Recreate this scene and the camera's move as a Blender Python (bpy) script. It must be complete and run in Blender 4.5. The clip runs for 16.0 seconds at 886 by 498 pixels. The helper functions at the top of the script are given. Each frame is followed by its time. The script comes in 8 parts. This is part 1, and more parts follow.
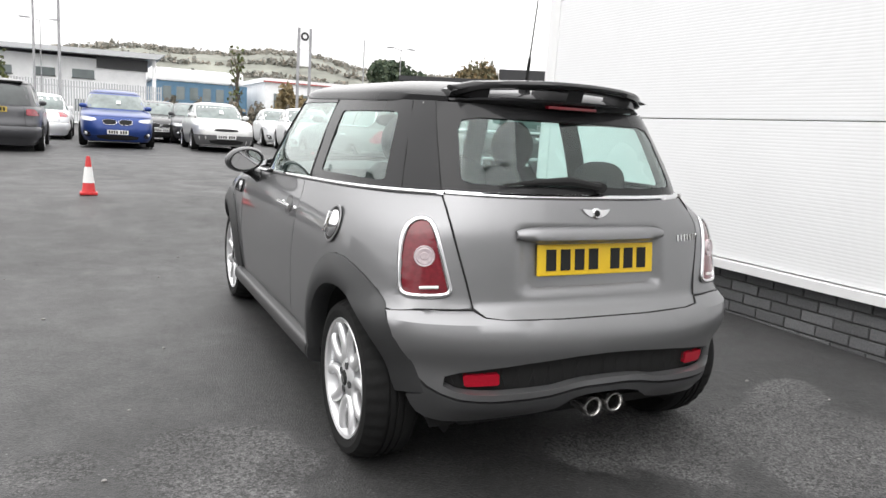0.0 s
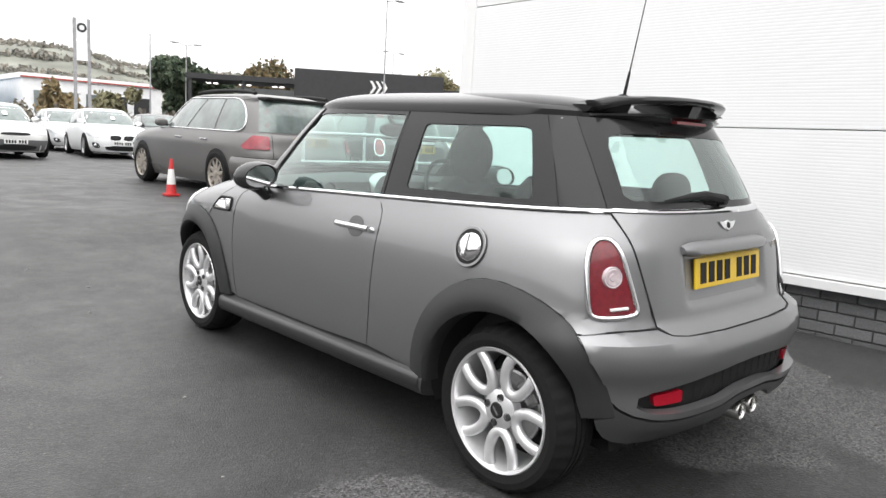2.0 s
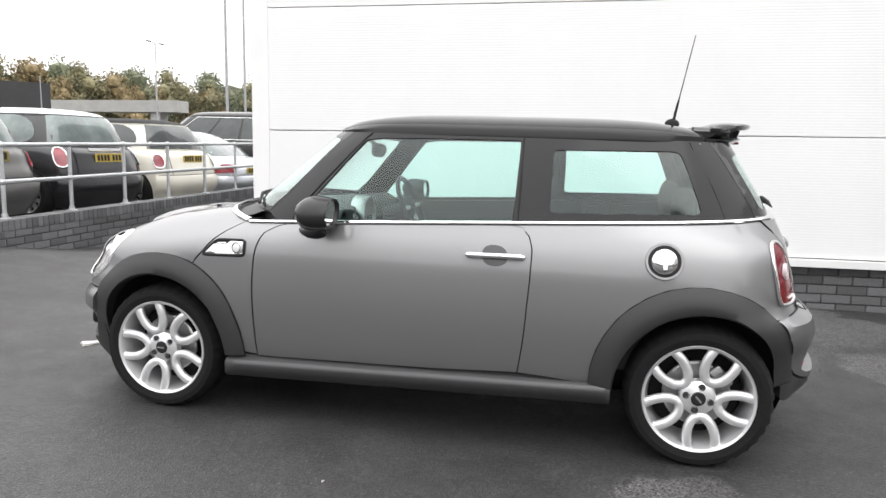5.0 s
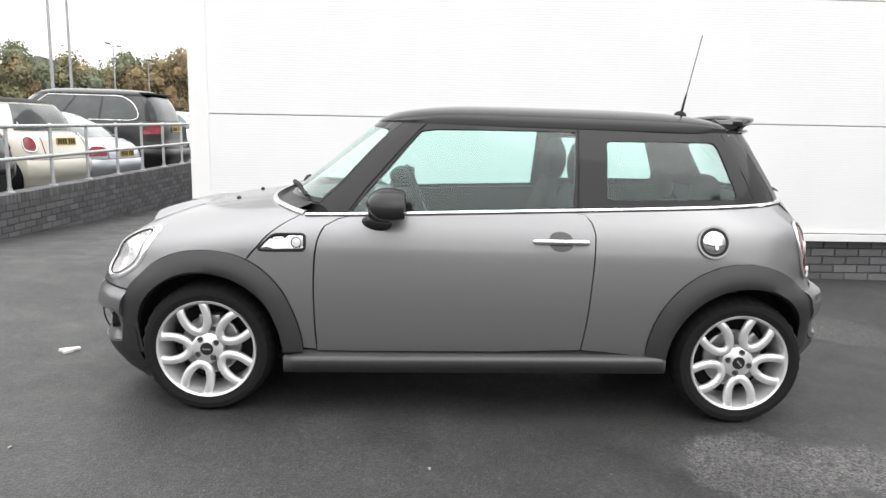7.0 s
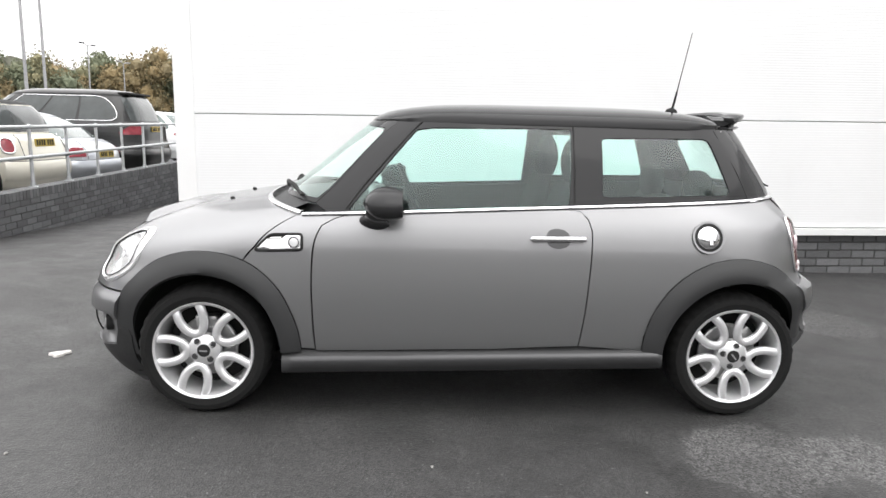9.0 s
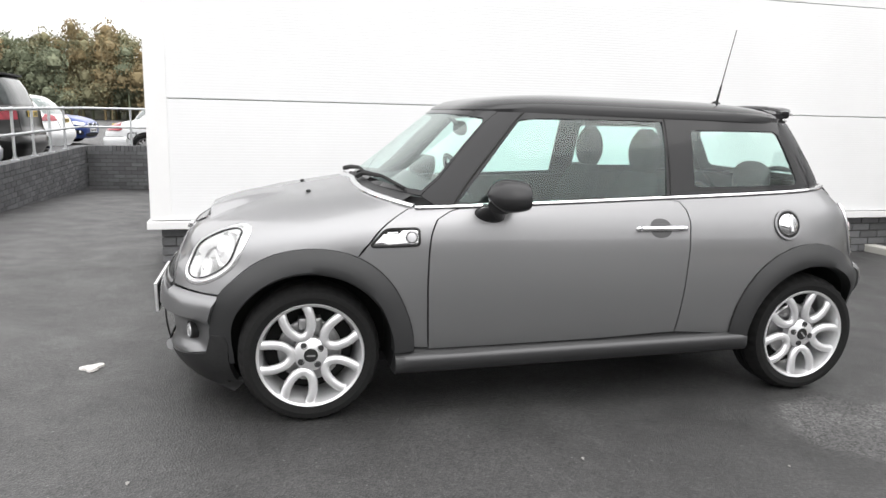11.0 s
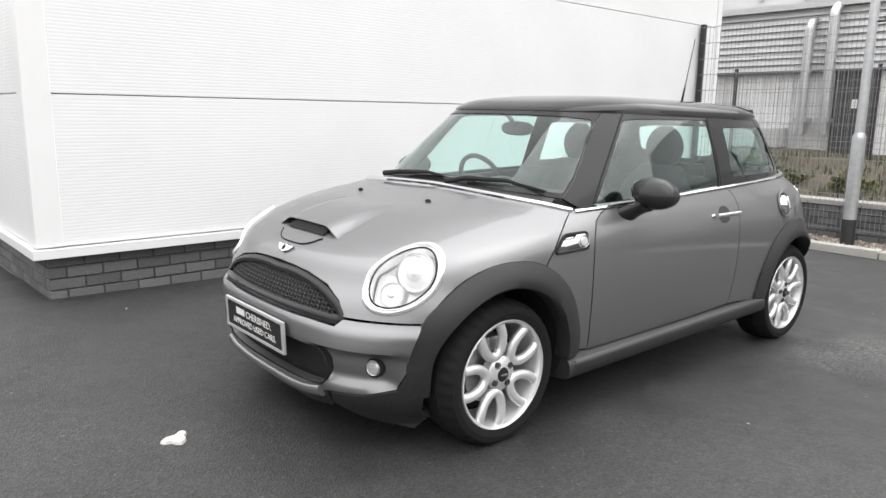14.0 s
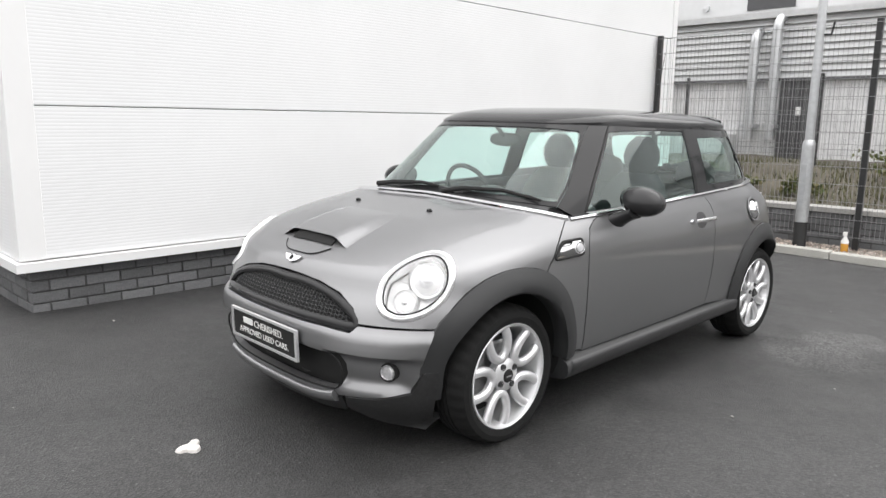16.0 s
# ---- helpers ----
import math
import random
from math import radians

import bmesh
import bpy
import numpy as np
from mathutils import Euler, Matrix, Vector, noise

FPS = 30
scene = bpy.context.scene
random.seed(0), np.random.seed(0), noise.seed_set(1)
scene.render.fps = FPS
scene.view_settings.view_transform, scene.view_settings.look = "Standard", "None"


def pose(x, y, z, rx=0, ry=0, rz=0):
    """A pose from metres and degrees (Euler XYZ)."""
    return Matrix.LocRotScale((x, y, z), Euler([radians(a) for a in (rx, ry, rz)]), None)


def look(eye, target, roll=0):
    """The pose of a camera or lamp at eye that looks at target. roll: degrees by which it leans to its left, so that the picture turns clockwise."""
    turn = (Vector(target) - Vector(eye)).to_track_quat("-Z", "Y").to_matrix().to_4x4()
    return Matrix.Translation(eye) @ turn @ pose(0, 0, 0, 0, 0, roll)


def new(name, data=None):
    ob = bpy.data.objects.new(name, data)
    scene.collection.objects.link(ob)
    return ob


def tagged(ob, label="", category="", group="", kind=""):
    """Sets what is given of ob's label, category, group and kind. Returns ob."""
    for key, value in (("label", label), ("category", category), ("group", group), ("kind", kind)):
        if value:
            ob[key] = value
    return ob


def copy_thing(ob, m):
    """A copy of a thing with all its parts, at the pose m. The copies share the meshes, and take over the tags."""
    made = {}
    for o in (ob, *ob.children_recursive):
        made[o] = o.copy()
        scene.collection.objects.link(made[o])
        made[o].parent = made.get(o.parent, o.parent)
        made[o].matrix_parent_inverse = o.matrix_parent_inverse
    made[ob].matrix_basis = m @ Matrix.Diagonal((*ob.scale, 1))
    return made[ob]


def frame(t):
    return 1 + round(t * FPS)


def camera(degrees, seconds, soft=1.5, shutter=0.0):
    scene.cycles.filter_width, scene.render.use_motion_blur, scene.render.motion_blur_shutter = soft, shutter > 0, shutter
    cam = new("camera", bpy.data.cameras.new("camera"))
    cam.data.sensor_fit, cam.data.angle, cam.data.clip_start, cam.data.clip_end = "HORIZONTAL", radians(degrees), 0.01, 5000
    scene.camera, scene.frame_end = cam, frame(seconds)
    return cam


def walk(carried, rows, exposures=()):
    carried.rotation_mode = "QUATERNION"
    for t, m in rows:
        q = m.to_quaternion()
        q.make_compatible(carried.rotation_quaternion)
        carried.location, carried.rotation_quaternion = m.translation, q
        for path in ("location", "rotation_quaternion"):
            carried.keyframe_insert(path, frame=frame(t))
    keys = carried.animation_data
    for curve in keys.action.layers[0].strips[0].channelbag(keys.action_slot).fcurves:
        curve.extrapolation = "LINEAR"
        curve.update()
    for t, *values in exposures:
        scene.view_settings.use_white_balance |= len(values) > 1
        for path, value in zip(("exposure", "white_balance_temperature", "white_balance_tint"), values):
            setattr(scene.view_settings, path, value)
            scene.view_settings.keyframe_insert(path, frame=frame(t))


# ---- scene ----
cam = camera(63.5, 16.0)
PATH = [
    (0, (-1.61, -3.726, 1.213), (-0.741, -1.953, 0.893), 3.6),
    (0.5, (-1.767, -3.563, 1.212), (-0.815, -1.833, 0.898), 3.3),
    (1, (-2.031, -3.372, 1.204), (-0.97, -1.704, 0.901), 4.2),
    (1.5, (-2.332, -3.166, 1.206), (-1.126, -1.599, 0.909), 4.3),
    (2, (-2.605, -2.876, 1.202), (-1.255, -1.429, 0.913), 3.1),
    (2.5, (-2.921, -2.574, 1.206), (-1.438, -1.262, 0.92), 2.4),
    (3, (-3.163, -2.251, 1.205), (-1.558, -1.092, 0.924), 2.7),
    (3.5, (-3.363, -1.908, 1.228), (-1.647, -0.918, 0.955), 2.4),
    (4, (-3.554, -1.574, 1.245), (-1.738, -0.777, 0.982), 1.6),
    (6.5, (-3.913, 0.146, 1.309), (-1.938, 0.152, 0.993), 1.3),
    (7, (-3.96, 0.214, 1.314), (-1.986, 0.176, 0.99), 1.1),
    (7.5, (-3.969, 0.218, 1.307), (-1.995, 0.171, 0.987), 1.1),
    (8, (-3.965, 0.225, 1.309), (-1.992, 0.171, 0.986), 0.5),
    (8.5, (-3.968, 0.242, 1.312), (-1.996, 0.171, 0.987), 0.6),
    (9, (-3.962, 0.293, 1.314), (-1.992, 0.2, 0.986), 0.7),
    (9.5, (-3.925, 0.436, 1.3), (-1.955, 0.312, 0.974), 1.8),
    (10, (-3.867, 0.722, 1.304), (-1.907, 0.516, 0.964), 1.7),
    (12.5, (-3.361, 2.453, 1.313), (-1.635, 1.504, 0.966), 1.1),
    (13, (-3.141, 2.76, 1.325), (-1.492, 1.684, 0.972), 0.6),
    (13.5, (-2.894, 2.992, 1.32), (-1.315, 1.819, 0.956), 0.2),
    (14, (-2.708, 3.192, 1.338), (-1.207, 1.923, 0.967), 0.8),
    (14.5, (-2.648, 3.392, 1.355), (-1.199, 2.064, 0.986), 0.9),
    (15, (-2.639, 3.437, 1.36), (-1.207, 2.088, 0.996), 0.6),
    (15.5, (-2.644, 3.438, 1.371), (-1.223, 2.078, 1.01), 0.7),
    (16, (-2.647, 3.439, 1.368), (-1.234, 2.069, 1.014), 0.7),
]
EXPOSURES = ((0.0, 0.20), (3.0, 0.25), (6.5, 0.28), (8.0, 0.31), (10.0, 0.33), (12.5, 0.25), (14.5, 0.20), (16.0, 0.18))
walk(cam, [(t, look(eye, target, roll)) for t, eye, target, roll in PATH], EXPOSURES)

# ---- light: an even overcast sky with a weak, broad sun behind the cloud ----
world = bpy.data.worlds.new("overcast")
scene.world = world
world.use_nodes = True
wn = world.node_tree
wn.nodes.clear()
w_out = wn.nodes.new("ShaderNodeOutputWorld")
w_bg = wn.nodes.new("ShaderNodeBackground")
w_sky = wn.nodes.new("ShaderNodeTexSky")
w_sky.sky_type = "NISHITA"
w_sky.sun_disc = False
w_sky.sun_elevation = radians(38)
w_sky.sun_rotation = radians(235)
w_bw = wn.nodes.new("ShaderNodeRGBToBW")
w_sc = wn.nodes.new("ShaderNodeMath")
w_sc.operation = "MULTIPLY"
w_sc.inputs[1].default_value = 0.03
w_mix = wn.nodes.new("ShaderNodeMix")
w_mix.data_type = "RGBA"
w_mix.inputs[0].default_value = 0.88
w_mix.inputs[7].default_value = (1.0, 0.992, 0.992, 1)
wn.links.new(w_sky.outputs[0], w_bw.inputs[0])
wn.links.new(w_bw.outputs[0], w_sc.inputs[0])
wn.links.new(w_sc.outputs[0], w_mix.inputs[6])
# an overcast sky is about three times brighter overhead than at the horizon
w_co = wn.nodes.new("ShaderNodeTexCoord")
w_sep = wn.nodes.new("ShaderNodeSeparateXYZ")
w_rise = wn.nodes.new("ShaderNodeMapRange")
for w_key, w_val in (("From Min", 0.0), ("From Max", 1.0), ("To Min", 0.46), ("To Max", 1.34)):
    w_rise.inputs[w_key].default_value = w_val
w_mul = wn.nodes.new("ShaderNodeMix")
w_mul.data_type, w_mul.blend_type = "RGBA", "MULTIPLY"
w_mul.inputs[0].default_value = 1.0
wn.links.new(w_co.outputs["Generated"], w_sep.inputs[0])
wn.links.new(w_sep.outputs[2], w_rise.inputs["Value"])
wn.links.new(w_mix.outputs[2], w_mul.inputs[6])
wn.links.new(w_rise.outputs[0], w_mul.inputs[7])
wn.links.new(w_mul.outputs[2], w_bg.inputs[0])
wn.links.new(w_bg.outputs[0], w_out.inputs[0])
w_bg.inputs[1].default_value = 2.5
sun_data = bpy.data.lights.new("sun", "SUN")
sun_data.energy = 0.40
sun_data.angle = radians(40)
sun_data.color = (1.0, 0.98, 0.95)
sun = new("sun", sun_data)
sun.matrix_world = look((-6, -4, 9), (0, 0, 0))


# ---- materials ----
def mat(name, color, rough=0.6, metal=0.0, coat=0.0, grain=None, bump=None, var=0.0, spec=0.5):
    """A principled material. grain: (scale, amount) of fine colour noise; var: broad stains; bump: (scale, strength, distance)."""
    m = bpy.data.materials.new(name)
    m.use_nodes = True
    nt = m.node_tree
    p = nt.nodes["Principled BSDF"]
    p.inputs["Base Color"].default_value = (*color, 1)
    p.inputs["Roughness"].default_value = rough
    p.inputs["Metallic"].default_value = metal
    p.inputs["Coat Weight"].default_value = coat
    p.inputs["Coat Roughness"].default_value = 0.04
    p.inputs["Specular IOR Level"].default_value = spec
    tc = nt.nodes.new("ShaderNodeTexCoord")
    if grain or var:
        last = None
        for scale, amount, det in ((grain or (60, 0))[0:2] + (4,), (1.3, var, 6)):
            if amount <= 0:
                continue
            n = nt.nodes.new("ShaderNodeTexNoise")
            n.inputs["Scale"].default_value = scale
            n.inputs["Detail"].default_value = det
            n.inputs["Roughness"].default_value = 0.65
            nt.links.new(tc.outputs["Object"], n.inputs["Vector"])
            r = nt.nodes.new("ShaderNodeMapRange")
            r.inputs["From Min"].default_value, r.inputs["From Max"].default_value = 0.25, 0.75
            r.inputs["To Min"].default_value, r.inputs["To Max"].default_value = 1 - amount, 1 + amount
            nt.links.new(n.outputs["Fac"], r.inputs["Value"])
            v = nt.nodes.new("ShaderNodeMix")
            v.data_type, v.blend_type = "RGBA", "MULTIPLY"
            v.inputs[0].default_value = 1.0
            if last is None:
                v.inputs[6].default_value = (*color, 1)
            else:
                nt.links.new(last, v.inputs[6])
            nt.links.new(r.outputs[0], v.inputs[7])
            last = v.outputs[2]
        if last is not None:
            nt.links.new(last, p.inputs["Base Color"])
    if bump:
        n = nt.nodes.new("ShaderNodeTexNoise")
        n.inputs["Scale"].default_value = bump[0]
        n.inputs["Detail"].default_value = 5
        nt.links.new(tc.outputs["Object"], n.inputs["Vector"])
        bn = nt.nodes.new("ShaderNodeBump")
        bn.inputs["Strength"].default_value = bump[1]
        bn.inputs["Distance"].default_value = bump[2]
        nt.links.new(n.outputs["Fac"], bn.inputs["Height"])
        nt.links.new(bn.outputs[0], p.inputs["Normal"])
    return m


def nodes_of(m):
    return m.node_tree, m.node_tree.nodes["Principled BSDF"]


def vary_by_object(m, low, high):
    """Multiplies the base colour by a value that differs from piece to piece."""
    nt, p = nodes_of(m)
    info = nt.nodes.new("ShaderNodeObjectInfo")
    geo = nt.nodes.new("ShaderNodeNewGeometry")
    add = nt.nodes.new("ShaderNodeMath")
    add.operation = "ADD"
    wrap = nt.nodes.new("ShaderNodeMath")
    wrap.operation = "FRACT"
    r = nt.nodes.new("ShaderNodeMapRange")
    r.inputs["To Min"].default_value, r.inputs["To Max"].default_value = low, high
    nt.links.new(info.outputs["Random"], add.inputs[0])
    nt.links.new(geo.outputs["Random Per Island"], add.inputs[1])
    nt.links.new(add.outputs[0], wrap.inputs[0])
    nt.links.new(wrap.outputs[0], r.inputs["Value"])
    v = nt.nodes.new("ShaderNodeMix")
    v.data_type, v.blend_type = "RGBA", "MULTIPLY"
    v.inputs[0].default_value = 1.0
    link = p.inputs["Base Color"].links
    if link:
        nt.links.new(link[0].from_socket, v.inputs[6])
    else:
        v.inputs[6].default_value = p.inputs["Base Color"].default_value
    nt.links.new(r.outputs[0], v.inputs[7])
    nt.links.new(v.outputs[2], p.inputs["Base Color"])


def glass_mat(name, tint, clear=0.85, rough=0.0, least=0.06):
    """A thin pane: part clear, part mirror by Fresnel."""
    m = bpy.data.materials.new(name)
    m.use_nodes = True
    nt = m.node_tree
    nt.nodes.clear()
    out = nt.nodes.new("ShaderNodeOutputMaterial")
    tr = nt.nodes.new("ShaderNodeBsdfTransparent")
    tr.inputs[0].default_value = (*[c * clear for c in tint], 1)
    gl = nt.nodes.new("ShaderNodeBsdfGlossy")
    gl.inputs["Roughness"].default_value = rough
    gl.inputs["Color"].default_value = (0.92, 1.0, 0.975, 1) if tint[0] < 1 else (1, 1, 1, 1)
    lw = nt.nodes.new("ShaderNodeLayerWeight")
    lw.inputs[0].default_value = 0.5
    pw = nt.nodes.new("ShaderNodeMath")
    pw.operation = "POWER"
    pw.inputs[1].default_value = 2.75
    nt.links.new(lw.outputs["Facing"], pw.inputs[0])
    fr = nt.nodes.new("ShaderNodeMapRange")
    fr.inputs["To Min"].default_value, fr.inputs["To Max"].default_value = least, 0.95
    nt.links.new(pw.outputs[0], fr.inputs["Value"])
    mx = nt.nodes.new("ShaderNodeMixShader")
    nt.links.new(fr.outputs[0], mx.inputs[0])
    nt.links.new(tr.outputs[0], mx.inputs[1])
    nt.links.new(gl.outputs[0], mx.inputs[2])
    nt.links.new(mx.outputs[0], out.inputs[0])
    return m


def asphalt_mat():
    """Dark damp asphalt with stone grain; dry, paler and rougher patches behind and beside the car."""
    m = mat("asphalt", (0.05, 0.05, 0.051), rough=0.62)
    nt, p = nodes_of(m)
    tc = nt.nodes.new("ShaderNodeTexCoord")

    def noise_node(scale, detail, rough=0.6):
        n = nt.nodes.new("ShaderNodeTexNoise")
        n.inputs["Scale"].default_value = scale
        n.inputs["Detail"].default_value = detail
        n.inputs["Roughness"].default_value = rough
        nt.links.new(tc.outputs["Object"], n.inputs["Vector"])
        return n.outputs["Fac"]

    def ranged(src, a, b, c, d):
        r = nt.nodes.new("ShaderNodeMapRange")
        for k, v in (("From Min", a), ("From Max", b), ("To Min", c), ("To Max", d)):
            r.inputs[k].default_value = v
        nt.links.new(src, r.inputs["Value"])
        return r.outputs[0]

    def calc(op, a, b):
        n = nt.nodes.new("ShaderNodeMath")
        n.operation = op
        for k, v in enumerate((a, b)):
            if isinstance(v, (int, float)):
                n.inputs[k].default_value = v
            else:
                nt.links.new(v, n.inputs[k])
        return n.outputs[0]

    def near(x, y, radius):
        d = nt.nodes.new("ShaderNodeVectorMath")
        d.operation = "DISTANCE"
        nt.links.new(tc.outputs["Object"], d.inputs[0])
        d.inputs[1].default_value = (x, y, 0)
        return ranged(d.outputs["Value"], 0.0, radius, 1.0, 0.0)

    fine, middle, broad, patch = noise_node(190, 2), noise_node(45, 3), noise_node(0.55, 7, 0.62), noise_node(2.6, 8, 0.68)
    stone = nt.nodes.new("ShaderNodeTexVoronoi")
    stone.inputs["Scale"].default_value = 115
    nt.links.new(tc.outputs["Object"], stone.inputs["Vector"])
    split = nt.nodes.new("ShaderNodeSeparateColor")
    nt.links.new(stone.outputs["Color"], split.inputs[0])
    def any_of(*spots):
        out = near(*spots[0])
        for spot in spots[1:]:
            out = calc("MAXIMUM", out, near(*spot))
        return out

    ragged = noise_node(6.5, 9, 0.72)
    zone = any_of((0.62, -1.58, 0.72), (0.16, -1.54, 0.34), (1.15, -1.82, 0.9), (0.9, -2.7, 0.7), (1.9, -2.5, 0.9), (-1.22, -1.22, 0.62), (-1.25, -1.66, 0.45), (1.55, -1.42, 0.36), (-1.80, -1.06, 0.30))
    edge = calc("ADD", calc("MULTIPLY", zone, 0.66), calc("ADD", calc("MULTIPLY", patch, 0.55), calc("MULTIPLY", ragged, 0.45)))
    dry = ranged(edge, 0.80, 0.845, 0.0, 1.0)
    soak = calc("ADD", calc("MULTIPLY", any_of((-1.52, -1.05, 0.62), (0.12, -1.86, 0.36), (-0.2, -1.7, 0.4), (-0.95, -1.30, 0.26)), 0.7), ragged)
    damp = ranged(soak, 0.78, 0.84, 0.0, 1.0)
    wet = calc("MULTIPLY", ranged(broad, 0.36, 0.68, 0.0248, 0.0438), ranged(damp, 0.0, 1.0, 1.0, 0.74))
    wet = calc("MULTIPLY", wet, ranged(patch, 0.34, 0.66, 0.88, 1.12))
    shade = calc("MULTIPLY", wet, calc("ADD", 1.0, calc("MULTIPLY", dry, 1.0)))
    shade = calc("MULTIPLY", shade, ranged(fine, 0.3, 0.72, 0.5, 1.6))
    shade = calc("MULTIPLY", shade, ranged(middle, 0.3, 0.7, 0.86, 1.14))
    shade = calc("MULTIPLY", shade, calc("ADD", 1.0, calc("MULTIPLY", calc("SUBTRACT", split.outputs[0], 0.5), calc("ADD", 0.9, calc("MULTIPLY", dry, 0.5)))))
    chip = nt.nodes.new("ShaderNodeTexVoronoi")
    chip.inputs["Scale"].default_value = 42
    nt.links.new(tc.outputs["Object"], chip.inputs["Vector"])
    chip_c = nt.nodes.new("ShaderNodeSeparateColor")
    nt.links.new(chip.outputs["Color"], chip_c.inputs[0])
    spot = calc("MULTIPLY", ranged(chip.outputs["Distance"], 0.10, 0.26, 1.0, 0.0), ranged(chip_c.outputs[1], 0.86, 0.95, 0.0, 1.0))
    shade = calc("ADD", shade, calc("MULTIPLY", spot, 0.085))
    tint = nt.nodes.new("ShaderNodeCombineColor")
    nt.links.new(shade, tint.inputs[0])
    nt.links.new(calc("MULTIPLY", shade, 0.985), tint.inputs[1])
    nt.links.new(calc("MULTIPLY", shade, 0.985), tint.inputs[2])
    nt.links.new(tint.outputs[0], p.inputs["Base Color"])
    nt.links.new(calc("ADD", ranged(patch, 0.36, 0.64, 0.47, 0.66), calc("MULTIPLY", dry, 0.22)), p.inputs["Roughness"])
    bn = nt.nodes.new("ShaderNodeBump")
    bn.inputs["Strength"].default_value, bn.inputs["Distance"].default_value = 0.45, 0.005
    nt.links.new(calc("ADD", stone.outputs["Distance"], calc("MULTIPLY", fine, 0.6)), bn.inputs["Height"])
    nt.links.new(bn.outputs[0], p.inputs["Normal"])
    return m


def cladding_mat():
    """White coated sheet with fine horizontal ribs."""
    m = mat("white_cladding", (0.80, 0.805, 0.81), rough=0.38, grain=(0.8, 0.025), var=0.02)
    nt, p = nodes_of(m)
    tc = nt.nodes.new("ShaderNodeTexCoord")
    wv = nt.nodes.new("ShaderNodeTexWave")
    wv.bands_direction = "Z"
    wv.inputs["Scale"].default_value = 14.0
    wv.inputs["Distortion"].default_value = 0.0
    nt.links.new(tc.outputs["Object"], wv.inputs["Vector"])
    pw = nt.nodes.new("ShaderNodeMath")
    pw.operation = "POWER"
    pw.inputs[1].default_value = 0.35
    nt.links.new(wv.outputs["Fac"], pw.inputs[0])
    bn = nt.nodes.new("ShaderNodeBump")
    bn.inputs["Strength"].default_value, bn.inputs["Distance"].default_value = 0.2, 0.004
    nt.links.new(pw.outputs[0], bn.inputs["Height"])
    nt.links.new(bn.outputs[0], p.inputs["Normal"])
    return m


M_ASPHALT = asphalt_mat()
M_CLAD = cladding_mat()
M_TRIM = mat("white_trim", (0.8, 0.8, 0.8), rough=0.35, grain=(3, 0.02))
M_JOINT = mat("dark_joint", (0.12, 0.12, 0.12), rough=0.7)
M_CLADJOINT = mat("grey_panel_joint", (0.40, 0.40, 0.40), rough=0.6)
M_BRICK = mat("dark_brick", (0.125, 0.126, 0.13), rough=0.8, grain=(70, 0.3), var=0.15, bump=(180, 0.4, 0.003))
vary_by_object(M_BRICK, 0.75, 1.3)
M_MORTAR = mat("mortar", (0.075, 0.075, 0.075), rough=0.95, grain=(90, 0.2), bump=(120, 0.4, 0.003))
M_CONCRETE = mat("concrete", (0.36, 0.355, 0.34), rough=0.9, grain=(60, 0.15), var=0.12, bump=(90, 0.3, 0.003))
M_GALV = mat("galvanised_steel", (0.55, 0.56, 0.57), rough=0.42, metal=0.75, grain=(18, 0.12), var=0.05)
M_PAINT = mat("grey_metallic_paint", (0.252, 0.252, 0.258), rough=0.42, metal=0.82, coat=0.9, grain=(900, 0.10))
nodes_of(M_PAINT)[1].inputs["Specular Tint"].default_value = (0.42, 0.42, 0.43, 1)
M_BLACK = mat("gloss_black_paint", (0.026, 0.026, 0.027), rough=0.07)
nodes_of(M_BLACK)[1].inputs["Specular IOR Level"].default_value = 0.24
M_PLASTIC = mat("dark_grey_plastic", (0.027, 0.0275, 0.0285), rough=0.5, grain=(400, 0.12), bump=(700, 0.15, 0.001))
M_VALANCE = mat("satin_grey_plastic", (0.046, 0.0465, 0.048), rough=0.4, grain=(400, 0.1), bump=(700, 0.1, 0.0006))
M_MATT = mat("matt_black", (0.008, 0.008, 0.008), rough=0.8)
M_RUBBER = mat("tyre_rubber", (0.010, 0.010, 0.010), rough=0.9, grain=(60, 0.2), bump=(300, 0.2, 0.001), spec=0.25)
M_ALLOY = mat("silver_alloy", (0.74, 0.74, 0.75), rough=0.32, metal=0.6, coat=0.5, grain=(40, 0.05))
M_CHROME = mat("chrome", (0.82, 0.82, 0.83), rough=0.06, metal=1.0)
M_TIP = mat("sooty_chrome", (0.55, 0.54, 0.53), rough=0.25, metal=1.0, grain=(60, 0.2))
M_STEEL = mat("brushed_steel", (0.45, 0.45, 0.45), rough=0.4, metal=1.0, grain=(60, 0.15))
M_GLASS = glass_mat("green_tinted_glass", (0.87, 1.0, 0.965), 1.0)
M_SIDEGLASS = glass_mat("green_side_glass", (0.77, 0.97, 0.925), 1.0)
M_CLEAR = glass_mat("clear_plastic", (1, 1, 1), 0.95, least=0.11)
M_TAIL = mat("dark_red_lens", (0.15, 0.007, 0.014), rough=0.12, coat=0.4, grain=(60, 0.3), var=0.2)
M_RED = mat("red_lens", (0.36, 0.008, 0.022), rough=0.16, coat=0.0, spec=0.3, grain=(120, 0.15))
M_FABRIC = mat("black_fabric", (0.042, 0.042, 0.044), rough=0.95, grain=(250, 0.25))
M_DASH = mat("dash_plastic", (0.05, 0.05, 0.052), rough=0.7, grain=(300, 0.15))
M_YELLOW = mat("yellow_plate", (0.75, 0.50, 0.02), rough=0.35, grain=(30, 0.04))
